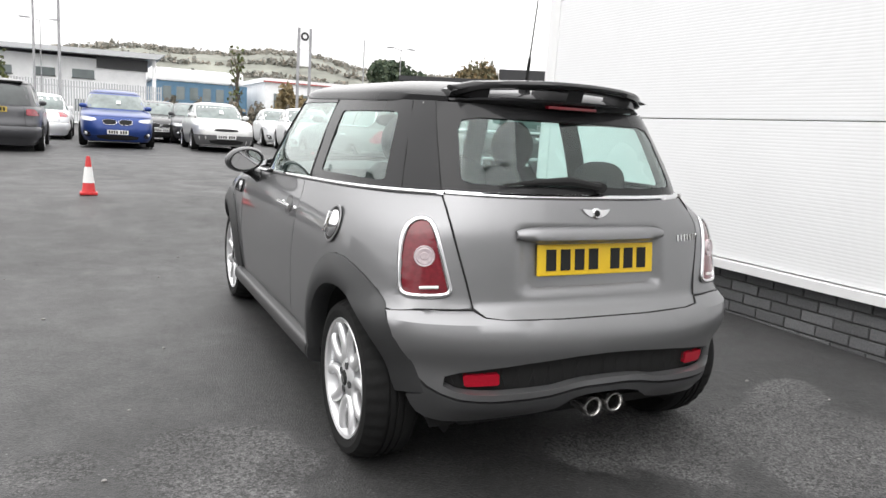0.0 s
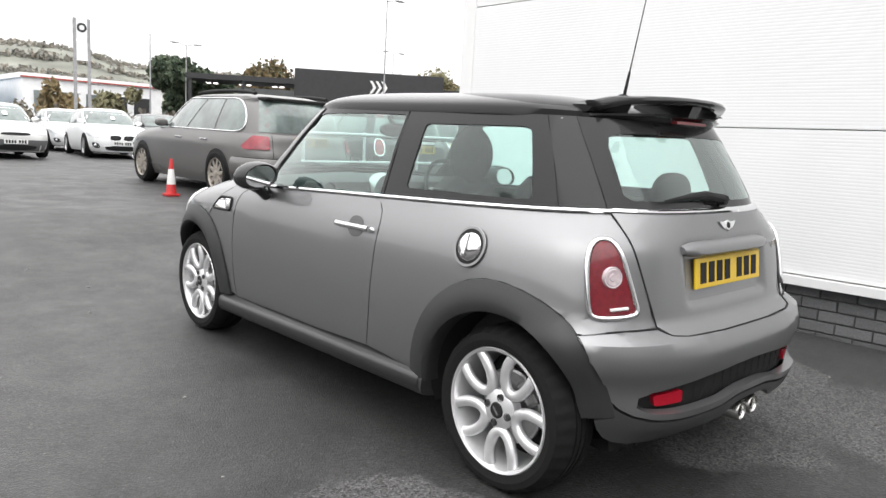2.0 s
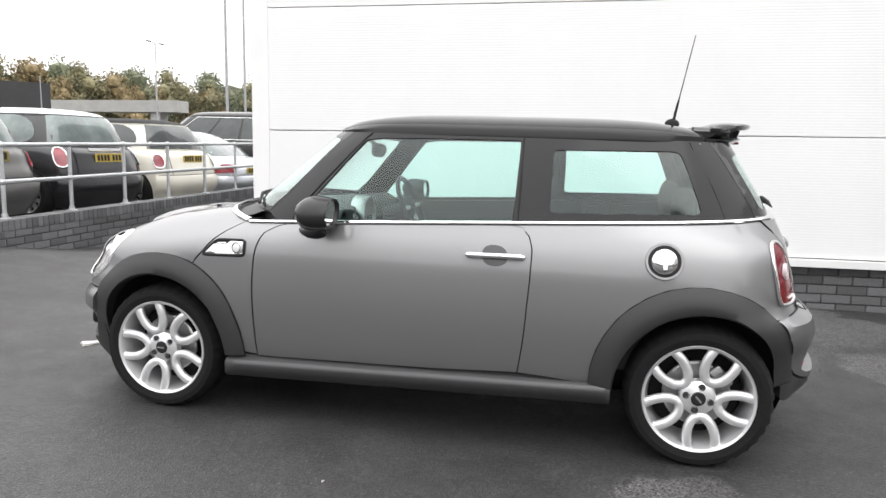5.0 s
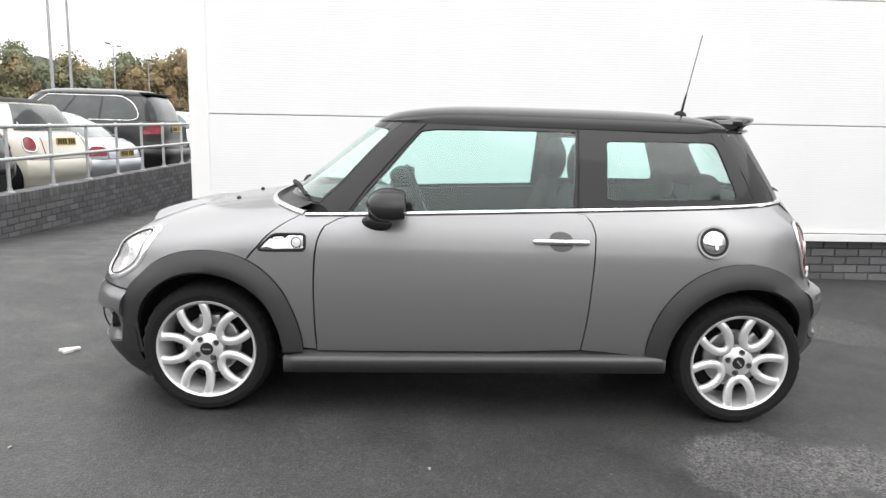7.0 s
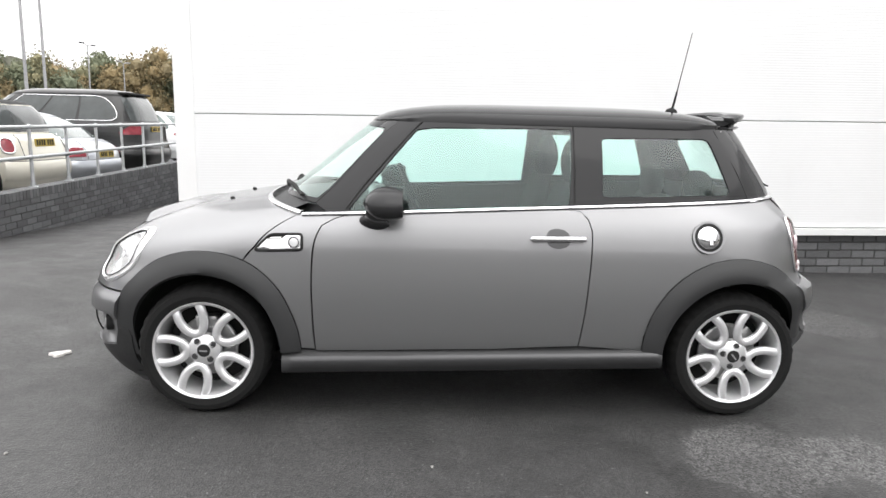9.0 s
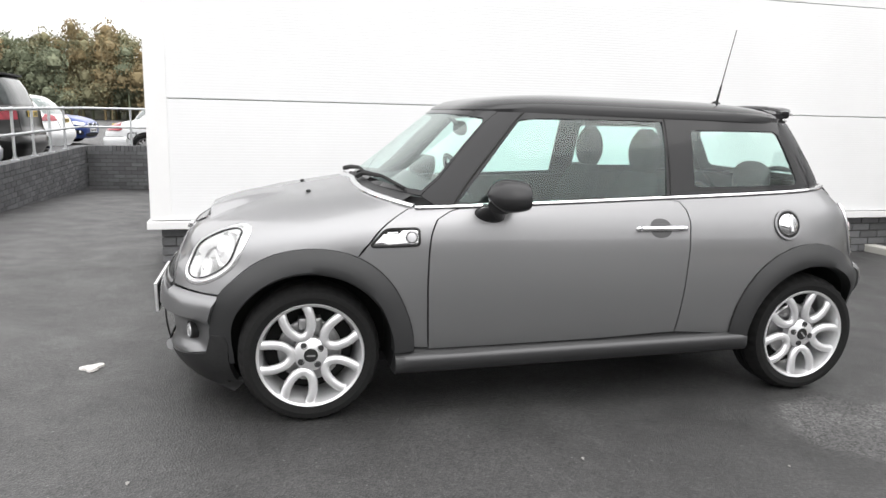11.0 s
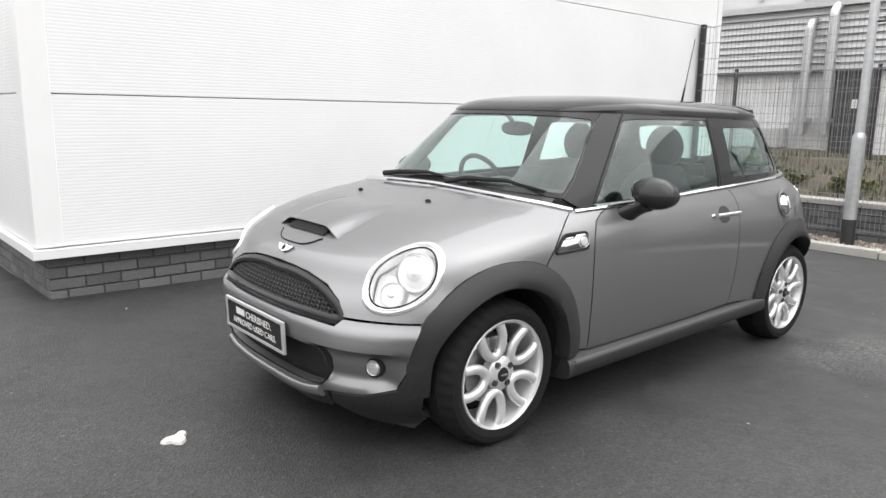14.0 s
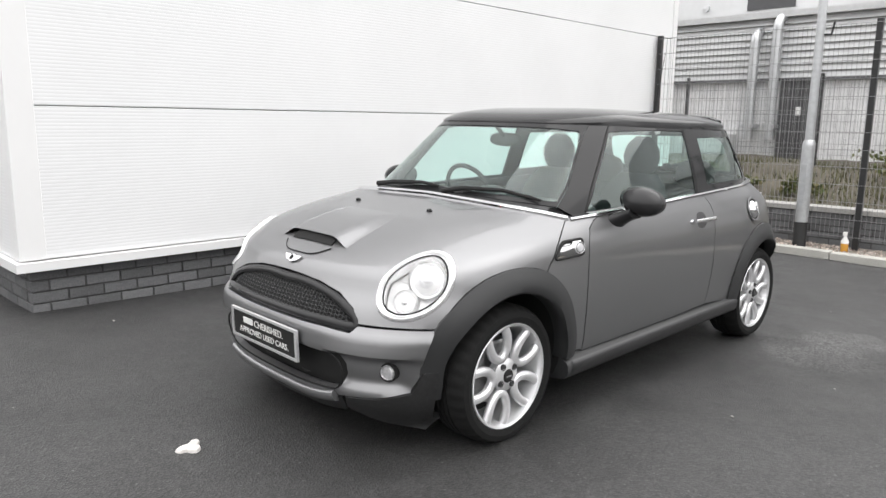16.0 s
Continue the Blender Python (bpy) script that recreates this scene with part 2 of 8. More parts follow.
M_WHITE = mat("white_plastic", (0.8, 0.8, 0.79), rough=0.4, grain=(20, 0.03))
M_CONE = mat("cone_orange_red", (0.52, 0.026, 0.028), rough=0.5, grain=(30, 0.15), var=0.1)


# ---- mesh helpers ----
def empty(name, m=None):
    ob = new(name)
    ob.empty_display_size = 0.1
    if m is not None:
        ob.matrix_world = m
    return ob


def part(name, bm, material, parent=None, label="", smooth=None):
    """Links a bmesh as one mesh object under a thing or a part. smooth: the angle in degrees below which edges are shaded smooth."""
    bm.normal_update()
    if smooth is not None:
        lim = radians(smooth)
        for f in bm.faces:
            f.smooth = True
        for e in bm.edges:
            if len(e.link_faces) == 2 and e.calc_face_angle(0) > lim:
                e.smooth = False
    me = bpy.data.meshes.new(name)
    bm.to_mesh(me)
    bm.free()
    me.materials.append(material)
    ob = new(name, me)
    if parent is not None:
        ob.parent = parent
    if label:
        ob["label"] = label
    return ob


def box_into(bm, x0, x1, y0, y1, z0, z1, bevel=0.0):
    vs = [bm.verts.new((x, y, z)) for x in (x0, x1) for y in (y0, y1) for z in (z0, z1)]
    fs = []
    for q in ((0, 1, 3, 2), (4, 6, 7, 5), (0, 4, 5, 1), (2, 3, 7, 6), (0, 2, 6, 4), (1, 5, 7, 3)):
        fs.append(bm.faces.new([vs[i] for i in q]))
    if bevel > 0:
        bmesh.ops.bevel(bm, geom=list({e for f in fs for e in f.edges}), offset=bevel, segments=2, affect="EDGES", profile=0.6)


def box(x0, x1, y0, y1, z0, z1, bevel=0.0):
    bm = bmesh.new()
    box_into(bm, x0, x1, y0, y1, z0, z1, bevel)
    return bm


def tube_into(bm, pts, radius, sides=10, cap=True):
    """A round bar along the points; radius may be a list."""
    pts = [Vector(p) for p in pts]
    rad = radius if isinstance(radius, (list, tuple)) else [radius] * len(pts)
    rings = []
    ref = None
    for i, p in enumerate(pts):
        d = (pts[min(i + 1, len(pts) - 1)] - pts[max(i - 1, 0)]).normalized()
        if ref is None:
            ref = Vector((0, 0, 1)) if abs(d.z) < 0.9 else Vector((1, 0, 0))
        u = (ref - d * ref.dot(d)).normalized()
        v = d.cross(u)
        ref = u
        rings.append([bm.verts.new(p + rad[i] * (math.cos(t) * u + math.sin(t) * v)) for t in [2 * math.pi * k / sides for k in range(sides)]])
    for a, b in zip(rings, rings[1:]):
        for k in range(sides):
            bm.faces.new((a[k], a[(k + 1) % sides], b[(k + 1) % sides], b[k]))
    if cap:
        bm.faces.new(rings[0][::-1])
        bm.faces.new(rings[-1])


def tube(pts, radius, sides=10):
    bm = bmesh.new()
    tube_into(bm, pts, radius, sides)
    return bm


def lathe(profile, axis="z", sides=32, closed=False):
    """Turns (radius, height) pairs round an axis."""
    bm = bmesh.new()
    rings = []
    for r, h in profile:
        ring = []
        for k in range(sides):
            t = 2 * math.pi * k / sides
            c, s = r * math.cos(t), r * math.sin(t)
            ring.append(bm.verts.new({"z": (c, s, h), "x": (h, c, s), "y": (s, h, c)}[axis]))
        rings.append(ring)
    pairs = list(zip(rings, rings[1:])) + ([(rings[-1], rings[0])] if closed else [])
    for a, b in pairs:
        for k in range(sides):
            bm.faces.new((a[k], a[(k + 1) % sides], b[(k + 1) % sides], b[k]))
    if not closed:
        for ring, flip in ((rings[0], True), (rings[-1], False)):
            if (ring[0].co - ring[sides // 2].co).length > 1e-4:
                bm.faces.new(ring[::-1] if flip else ring)
    bmesh.ops.remove_doubles(bm, verts=bm.verts, dist=1e-5)
    return bm


def smoothstep(a, b, x):
    t = min(max((x - a) / (b - a), 0.0), 1.0)
    return t * t * (3 - 2 * t)


def curve_at(table, x):
    """A smooth curve through (x, value) pairs."""
    n = len(table)
    if x <= table[0][0]:
        return table[0][1]
    if x >= table[-1][0]:
        return table[-1][1]
    for i in range(n - 1):
        if x <= table[i + 1][0]:
            break
    x0, y0 = table[i]
    x1, y1 = table[i + 1]
    h = x1 - x0

    def slope(j):
        if j <= 0 or j >= n - 1:
            k = 0 if j <= 0 else n - 2
            return (table[k + 1][1] - table[k][1]) / (table[k + 1][0] - table[k][0])
        da = (table[j][1] - table[j - 1][1]) / (table[j][0] - table[j - 1][0])
        db = (table[j + 1][1] - table[j][1]) / (table[j + 1][0] - table[j][0])
        return 0.0 if da * db <= 0 else 2 * da * db / (da + db)

    m0, m1 = slope(i), slope(i + 1)
    t = (x - x0) / h
    return y0 * (2 * t**3 - 3 * t**2 + 1) + m0 * h * (t**3 - 2 * t**2 + t) + y1 * (-2 * t**3 + 3 * t**2) + m1 * h * (t**3 - t**2)


# ---- the ground: gently sloping asphalt, a ramp down beside the white building ----
WALL_Y, END_X = 4.75, 11.65


def ground_z(x, y):
    yy, xx = min(max(y, -7.0), 15.0), min(max(x, -8.0), 2.3)
    z = 0.014 * yy + 0.0087 * xx
    fall = 0.04 * min(max(x - 4.0, 0.0), 8.0)
    if x > END_X + 0.1 and y > -4:
        return 0.014 * min(max(y, 3.0), 15.0) + 0.02 + 0.26 - 0.10
    rise = 0.26 * smoothstep(2.3, 5.3, y)
    if y < WALL_Y + 0.1:
        rise *= 1 - smoothstep(1.0, 3.2, x)
        z -= 0.035 * (min(max(x, 2.2), 16.0) - 2.2) * smoothstep(-8, -3, y)
        z += 0.068 * smoothstep(0.8, 2.2, x)
    else:
        z -= fall + (0.05 * smoothstep(4.5, 6.5, y) + 0.16 * smoothstep(9, 15, y)) * (1 - smoothstep(3.5, 8, x))
    return z + rise


def build_ground():
    xs = [-600, -150, -60, -30, -18, -12] + [-8 + 0.4 * i for i in range(49)] + [END_X + 0.07, END_X + 0.14, 12.2, 13, 14, 16, 18, 20, 24, 30, 45, 80, 200, 600]
    ys = [-600, -150, -60, -30, -18, -12] + [-9 + 0.4 * i for i in range(34)] + [4.6, WALL_Y + 0.07, WALL_Y + 0.14, 5.2] + [5.6 + 0.5 * i for i in range(22)] + [18, 22, 28, 40, 70, 150, 300, 900]
    bm = bmesh.new()
    grid = [[bm.verts.new((x, y, ground_z(x, y))) for y in ys] for x in xs]
    for i in range(len(xs) - 1):
        for j in range(len(ys) - 1):
            bm.faces.new((grid[i][j], grid[i + 1][j], grid[i + 1][j + 1], grid[i][j + 1]))
    g = part("ground", bm, M_ASPHALT, smooth=60)
    tagged(g, "dark damp asphalt of the car lot with dry grey patches", "ground", kind="structure")


build_ground()

# ---- the white building ----
B_CORNER = (2.33, 2.285)
B_TURN = math.degrees(math.atan(0.02))
building_m = Matrix.Translation((B_CORNER[0], B_CORNER[1], 0)) @ pose(0, 0, 0, 0, 0, B_TURN)
DRIP, PANEL = 0.40, 1.07
B_LONG, B_DEEP, B_ROWS = 8.25, 10.2, 6


def build_white_building():
    b = empty("white_building", building_m)
    tagged(b, "white ribbed-panel building on a dark brick plinth", "building", kind="structure")
    # local x runs into the building, local y along its front (the front goes to minus y)
    core = part("wall_core", box(0.05, B_DEEP - 0.05, -B_LONG + 0.05, -0.05, DRIP + 0.01, DRIP + PANEL * B_ROWS), M_CLADJOINT, b)
    for i in range(B_ROWS):
        z0, z1 = (DRIP + 0.066 if i == 0 else 0.362 + PANEL * i), 0.362 + PANEL * (i + 1) - 0.007
        part("cladding_panel", box(0.0, 0.045, -B_LONG + 0.1, -0.15, z0, z1, 0.004), M_CLAD, b)
        part("cladding_panel", box(0.15, B_DEEP, -0.045, 0.0, z0, z1, 0.004), M_CLAD, b)
    top = DRIP + PANEL * B_ROWS
    bm = bmesh.new()
    for x0, x1, y0, y1 in ((-0.008, 0.04, -0.152, 0.008), (0.04, 0.152, -0.04, 0.008)):
        box_into(bm, x0, x1, y0, y1, DRIP + 0.066, top, 0.003)
    part("corner_flashing", bm, M_TRIM, b)
    bm = bmesh.new()
    for x0, x1, y0, y1 in ((-0.035, 0.05, -B_LONG, 0.035), (0.05, B_DEEP, -0.05, 0.035)):
        box_into(bm, x0, x1, y0, y1, DRIP - 0.005, DRIP + 0.057, 0.003)
    part("drip_sill", bm, M_TRIM, b)
    part("corner_flashing", box(-0.012, 0.2, -B_LONG - 0.01, -B_LONG + 0.1, DRIP + 0.066, top, 0.003), M_TRIM, b)
    part("roof", box(-0.05, B_DEEP, -B_LONG, 0.05, top, top + 0.15), M_TRIM, b)
    part("plinth", box(0.075, B_DEEP - 0.2, -B_LONG + 0.08, -0.075, -0.9, DRIP - 0.006), M_MORTAR, b)
    return b


white_building = build_white_building()

# ---- retaining wall ----
def wall_top(x):
    return 0.53 + 0.014 * (x - 2.0)


RW_X0 = 1.95


def build_retaining_wall():
    w = empty("retaining_wall")
    tagged(w, "low dark grey brick retaining wall beside the ramp", "wall", kind="structure")
    bm = bmesh.new()
    vs = []
    for x in (RW_X0 + 0.012, END_X + 0.21):
        zt = wall_top(x) - 0.105
        vs.append([bm.verts.new(c) for c in ((x, WALL_Y + 0.012, -0.8), (x, WALL_Y + 0.20, -0.8), (x, WALL_Y + 0.20, zt), (x, WALL_Y + 0.012, zt))])
    a, c = vs
    for k in range(4):
        bm.faces.new((a[k], a[(k + 1) % 4], c[(k + 1) % 4], c[k]))
    bm.faces.new(a[::-1])
    bm.faces.new(c)
    bmesh.ops.recalc_face_normals(bm, faces=bm.faces)
    part("wall_core", bm, M_MORTAR, w)
    part("end_core", box(END_X + 0.012, END_X + 0.2, 2.0, WALL_Y + 0.01, -0.8, wall_top(END_X) - 0.105), M_MORTAR, w)
    return w


retaining_wall = build_retaining_wall()


# ---- the grey hatchback: its outer surface as curves ----
# car space: x to its right, y ahead, z up, origin on the ground between the axles
CAR_X = 0.03
car_m = Matrix.Translation((CAR_X, 0, 0)) @ pose(0, 0, 0, 0.8, -0.5, 0)
FRONT = [(0.12, 1.78), (0.25, 1.855), (0.40, 1.885), (0.52, 1.885), (0.60, 1.86), (0.68, 1.805), (0.74, 1.775), (0.80, 1.69), (0.857, 1.56), (0.909, 1.40), (0.94, 1.22), (0.967, 1.06), (1.0, 0.90), (1.05, 0.60)]
REAR = [(0.12, 1.64), (0.25, 1.725), (0.40, 1.765), (0.53, 1.767), (0.60, 1.753), (0.635, 1.726), (0.665, 1.680), (0.71, 1.668), (0.80, 1.65), (0.90, 1.63), (0.98, 1.605), (1.06, 1.57), (1.12, 1.50)]
WIDTH = [(0.12, 0.74), (0.25, 0.80), (0.40, 0.828), (0.60, 0.838), (0.75, 0.832), (0.85, 0.815), (0.95, 0.778), (1.02, 0.745), (1.08, 0.70)]
G_FRONT = [(0.90, 1.02), (1.0, 0.93), (1.164, 0.735), (1.30, 0.575), (1.40, 0.44), (1.45, 0.36)]
G_REAR = [(0.95, 1.578), (1.06, 1.542), (1.20, 1.462), (1.34, 1.372), (1.45, 1.288)]
G_WIDTH = [(0.90, 0.76), (1.0, 0.735), (1.10, 0.705), (1.22, 0.665), (1.34, 0.615), (1.40, 0.58), (1.45, 0.52)]
NG_FRONT, NG_REAR, GY = 4.2, 3.9, -0.35


def belt_z(y):
    return 0.968 - 0.046 * y


def bend(z, y):
    """How square the plan is: the exponents across and along the car."""
    if y >= 0:
        k, top = smoothstep(0.36, 0.57, z), smoothstep(0.78, 0.93, z)
        return 4.2 - 1.6 * k + 0.9 * top, 5.5 + 3.0 * k - 5.0 * top
    k, top = smoothstep(0.42, 0.62, z), smoothstep(0.90, 1.03, z)
    return 3.0, 8.0 + 3.0 * k - 5.0 * top


def lower_value(x, y, z):
    """Below 1 inside the lower body."""
    n, m = bend(z, y)
    return (abs(x) / curve_at(WIDTH, z)) ** n + (abs(y) / curve_at(FRONT if y >= 0 else REAR, z)) ** m


def lower_x(y, z):
    """Half width of the lower body."""
    n, m = bend(z, y)
    l = curve_at(FRONT if y >= 0 else REAR, z)
    return curve_at(WIDTH, z) * max(0.0, 1 - min(1.0, abs(y) / l) ** m) ** (1 / n)


def hood_z(x, y):
    """Height of the bonnet."""
    lo, hi = 0.55, 1.049
    for _ in range(40):
        mid = (lo + hi) / 2
        if lower_value(x, y, mid) < 1:
            lo = mid
        else:
            hi = mid
    return lo


def upper_x(y, z):
    w = curve_at(G_WIDTH, z)
    n, l, d = (NG_FRONT, curve_at(G_FRONT, z) - GY, y - GY) if y >= GY else (NG_REAR, curve_at(G_REAR, z) + GY, GY - y)
    return w * max(0.0, 1 - min(1.0, d / l) ** n) ** (1 / n)


def upper_y(x, z, sign):
    w = curve_at(G_WIDTH, z)
    n, l = (NG_FRONT, curve_at(G_FRONT, z) - GY) if sign > 0 else (NG_REAR, curve_at(G_REAR, z) + GY)
    return GY + sign * l * max(0.0, 1 - min(1.0, abs(x) / w) ** n) ** (1 / n)


# ---- panels cut out of the car's surface ----
from mathutils.geometry import delaunay_2d_cdt


def lower_point(alpha, z, off=0.0):
    """Point of the lower body at a plan angle (0 ahead, 90 to its left, 180 behind), moved out by off."""
    a = radians(alpha)
    w = curve_at(WIDTH, z)
    l = curve_at(FRONT, z) if math.cos(a) >= 0 else curve_at(REAR, z)
    n, m = bend(z, math.cos(a))
    p, q = abs(math.sin(a)) / w, abs(math.cos(a)) / l
    r = (p**n + q**n) ** (-1 / n)
    for _ in range(16 if abs(m - n) > 1e-6 else 0):
        e, g = (p * r) ** n, (q * r) ** m
        r -= (e + g - 1) * r / (n * e + m * g)
    return Vector((-r * math.sin(a), r * math.cos(a), z))


def upper_point(alpha, z, off=0.0):
    a = radians(alpha)
    w = curve_at(G_WIDTH, z)
    l, n = (curve_at(G_FRONT, z) - GY, NG_FRONT) if math.cos(a) >= 0 else (curve_at(G_REAR, z) + GY, NG_REAR)
    r = ((abs(math.sin(a)) / w) ** n + (abs(math.cos(a)) / l) ** n) ** (-1 / n)
    return Vector((-r * math.sin(a), GY + r * math.cos(a), z))


V_TABLE = [(0.12, 0.0)]
for _k in range(1, 48):
    _z0, _z1 = 0.12 + 0.02 * (_k - 1), 0.12 + 0.02 * _k
    V_TABLE.append((_z1, V_TABLE[-1][1] + math.hypot(0.02, curve_at(FRONT, _z1) - curve_at(FRONT, _z0))))
Z_TABLE = [(v, z) for z, v in V_TABLE]

LOWER = (lambda a, z: (radians(a) * 1.0, z), lambda u, v: lower_point(math.degrees(u), v))
UPPER = (lambda a, z: (radians(a) * 0.8, z), lambda u, v: upper_point(math.degrees(u / 0.8), v))
BONNET = (lambda a, z: (radians(a) * 1.3, curve_at(V_TABLE, z)), lambda u, v: lower_point(math.degrees(u / 1.3), curve_at(Z_TABLE, v)))


def side(y, z):
    """Plan angle and height of a point of the left lower side."""
    return (math.degrees(math.atan2(lower_x(y, z), y)), z)


def side_up(y, z):
    return (math.degrees(math.atan2(upper_x(y, z), y - GY)), z)


def inside(p, poly):
    hit = False
    for (x0, y0), (x1, y1) in zip(poly, poly[1:] + poly[:1]):
        if (y0 > p[1]) != (y1 > p[1]) and p[0] < (x1 - x0) * (p[1] - y0) / (y1 - y0) + x0:
            hit = not hit
    return hit


def rounded(poly, passes=2):
    """Cuts the corners of an outline."""
    for _ in range(passes):
        out = []
        for a, b in zip(poly, poly[1:] + poly[:1]):
            out.append((a[0] * 0.75 + b[0] * 0.25, a[1] * 0.75 + b[1] * 0.25))
            out.append((a[0] * 0.25 + b[0] * 0.75, a[1] * 0.25 + b[1] * 0.75))
        poly = out
    return poly


def shrunk(poly, d):
    """The outline moved inwards by d."""
    area = sum(a[0] * b[1] - b[0] * a[1] for a, b in zip(poly, poly[1:] + poly[:1]))
    s = 1 if area > 0 else -1
    out = []
    for i, p in enumerate(poly):
        a, b = Vector(poly[i - 1]), Vector(poly[(i + 1) % len(poly)])
        q = Vector(p)
        e0, e1 = (q - a), (b - q)
        if e0.length < 1e-7 or e1.length < 1e-7:
            out.append(p)
            continue
        n0 = Vector((-e0.y, e0.x)).normalized() * s
        n1 = Vector((-e1.y, e1.x)).normalized() * s
        n = (n0 + n1)
        n = n / max(0.5, n.length_squared / 2)
        q = q + n * d
        out.append((q.x, q.y))
    return out


def densified(poly, step):
    out = []
    for a, b in zip(poly, poly[1:] + poly[:1]):
        n = max(1, int(math.hypot(b[0] - a[0], b[1] - a[1]) / step + 0.5))
        out += [(a[0] + (b[0] - a[0]) * k / n, a[1] + (b[1] - a[1]) * k / n) for k in range(n)]
    return out


def panel_bm(chart, outline, holes=(), step=0.035, thick=0.012, off=0.0, gap=0.0025, mirror=False, in_uv=False, bulge=None):
    """A sheet of the car's surface inside an outline (angles and heights), less the holes, with turned-in edges."""
    to_uv, to_p = chart
    outer = list(outline) if in_uv else [to_uv(*p) for p in outline]
    outer = densified(shrunk(outer, gap) if gap else outer, step * 0.6)
    inner = [densified(shrunk([to_uv(*p) for p in h], -gap) if gap else [to_uv(*p) for p in h], step * 0.6) for h in holes]
    verts, edges = [], []
    for loop in [outer] + inner:
        b = len(verts)
        verts += loop
        edges += [(b + i, b + (i + 1) % len(loop)) for i in range(len(loop))]
    us, vs = [p[0] for p in outer], [p[1] for p in outer]
    rim = list(verts)
    n_u, n_v = int((max(us) - min(us)) / step) + 1, int((max(vs) - min(vs)) / step) + 1
    for i in range(1, n_u):
        for j in range(1, n_v):
            p = (min(us) + step * (i + 0.5 * (j % 2) - 0.25), min(vs) + step * j)
            if inside(p, outer) and not any(inside(p, h) for h in inner) and min((p[0] - q[0]) ** 2 + (p[1] - q[1]) ** 2 for q in rim) > (0.45 * step) ** 2:
                verts.append(p)
    out_v, _, faces, *_ = delaunay_2d_cdt([Vector(p) for p in verts], edges, [], 0, 1e-7)
    bm = bmesh.new()
    pts = [to_p(p.x, p.y) for p in out_v]
    bv = [bm.verts.new(p) for p in pts]
    for f in faces:
        c = (sum(out_v[k].x for k in f) / len(f), sum(out_v[k].y for k in f) / len(f))
        if inside(c, outer) and not any(inside(c, h) for h in inner):
            bm.faces.new([bv[k] for k in f])
    bmesh.ops.delete(bm, geom=[v for v in bm.verts if not v.link_faces], context="VERTS")
    bmesh.ops.recalc_face_normals(bm, faces=bm.faces)
    bm.normal_update()
    mid = Vector((0, 0, 0.6))
    if sum((f.calc_center_median() - mid).dot(f.normal) * f.calc_area() for f in bm.faces) < 0:
        bmesh.ops.reverse_faces(bm, faces=bm.faces)
        bm.normal_update()
    for v in bm.verts:
        v.tag = False
    normal = {v: v.normal.copy() for v in bm.verts}
    if off or bulge:
        for v in bm.verts:
            v.co = v.co + normal[v] * (off + (bulge(v.co) if bulge else 0.0))
    if thick:
        low = {}
        for e in [e for e in bm.edges if len(e.link_faces) == 1]:
            f = e.link_faces[0]
            i = [l.vert for l in f.loops]
            a, b = e.verts
            if i[(i.index(a) + 1) % len(i)] != b:
                a, b = b, a
            for v in (a, b):
                if v not in low:
                    low[v] = bm.verts.new(v.co - normal[v] * thick)
            bm.faces.new((b, a, low[a], low[b]))
    if mirror:
        for v in bm.verts:
            v.co.x = -v.co.x
        bmesh.ops.reverse_faces(bm, faces=bm.faces)
    return bm


def outline_tube(chart, outline, radius, off=0.0, closed=True, sides=8, flat=1.0):
    """A bead that follows an outline on the surface."""
    to_uv, to_p = chart
    uv = [to_uv(*p) for p in outline]
    pts = [to_p(*p) for p in uv]
    mid = Vector((0, 0, 0.6))
    bm = bmesh.new()
    rings = []
    n = len(pts)
    for i, p in enumerate(pts):
        a = pts[i - 1] if closed or i else p
        b = pts[(i + 1) % n] if closed or i < n - 1 else p
        d = (b - a).normalized()
        e = 1e-3
        u0, v0 = uv[i]
        nrm = (to_p(u0 + e, v0) - to_p(u0 - e, v0)).cross(to_p(u0, v0 + e) - to_p(u0, v0 - e)).normalized()
        if nrm.dot(p - mid) < 0:
            nrm = -nrm
        s = d.cross(nrm).normalized()
        rings.append([bm.verts.new(p + nrm * (off + radius * flat * math.cos(t)) + s * radius * math.sin(t)) for t in [2 * math.pi * k / sides for k in range(sides)]])
    for i in range(n if closed else n - 1):
        a, b = rings[i], rings[(i + 1) % n]
        for k in range(sides):
            bm.faces.new((a[k], a[(k + 1) % sides], b[(k + 1) % sides], b[k]))
    if not closed:
        bm.faces.new(rings[0][::-1])
        bm.faces.new(rings[-1])
    bmesh.ops.recalc_face_normals(bm, faces=bm.faces)
    return bm


def flipped(bm):
    for v in bm.verts:
        v.co.x = -v.co.x
    bmesh.ops.reverse_faces(bm, faces=bm.faces)
    return bm


def ellipsoid(c, r, u=20, v=12, squash=None):
    bm = bmesh.new()
    bmesh.ops.create_uvsphere(bm, u_segments=u, v_segments=v, radius=1.0)
    for vert in bm.verts:
        p = vert.co
        if squash:
            p = Vector([math.copysign(abs(k) ** squash, k) for k in p])
        vert.co = Vector((c[0] + r[0] * p.x, c[1] + r[1] * p.y, c[2] + r[2] * p.z))
    return bm


def loft(rings, closed_ring=True, caps=True):
    bm = bmesh.new()
    vs = [[bm.verts.new(p) for p in ring] for ring in rings]
    n = len(vs[0])
    for a, b in zip(vs, vs[1:]):
        for k in range(n if closed_ring else n - 1):
            bm.faces.new((a[k], a[(k + 1) % n], b[(k + 1) % n], b[k]))
    if caps and closed_ring:
        bm.faces.new(vs[0][::-1])
        bm.faces.new(vs[-1])
    bmesh.ops.recalc_face_normals(bm, faces=bm.faces)
    return bm


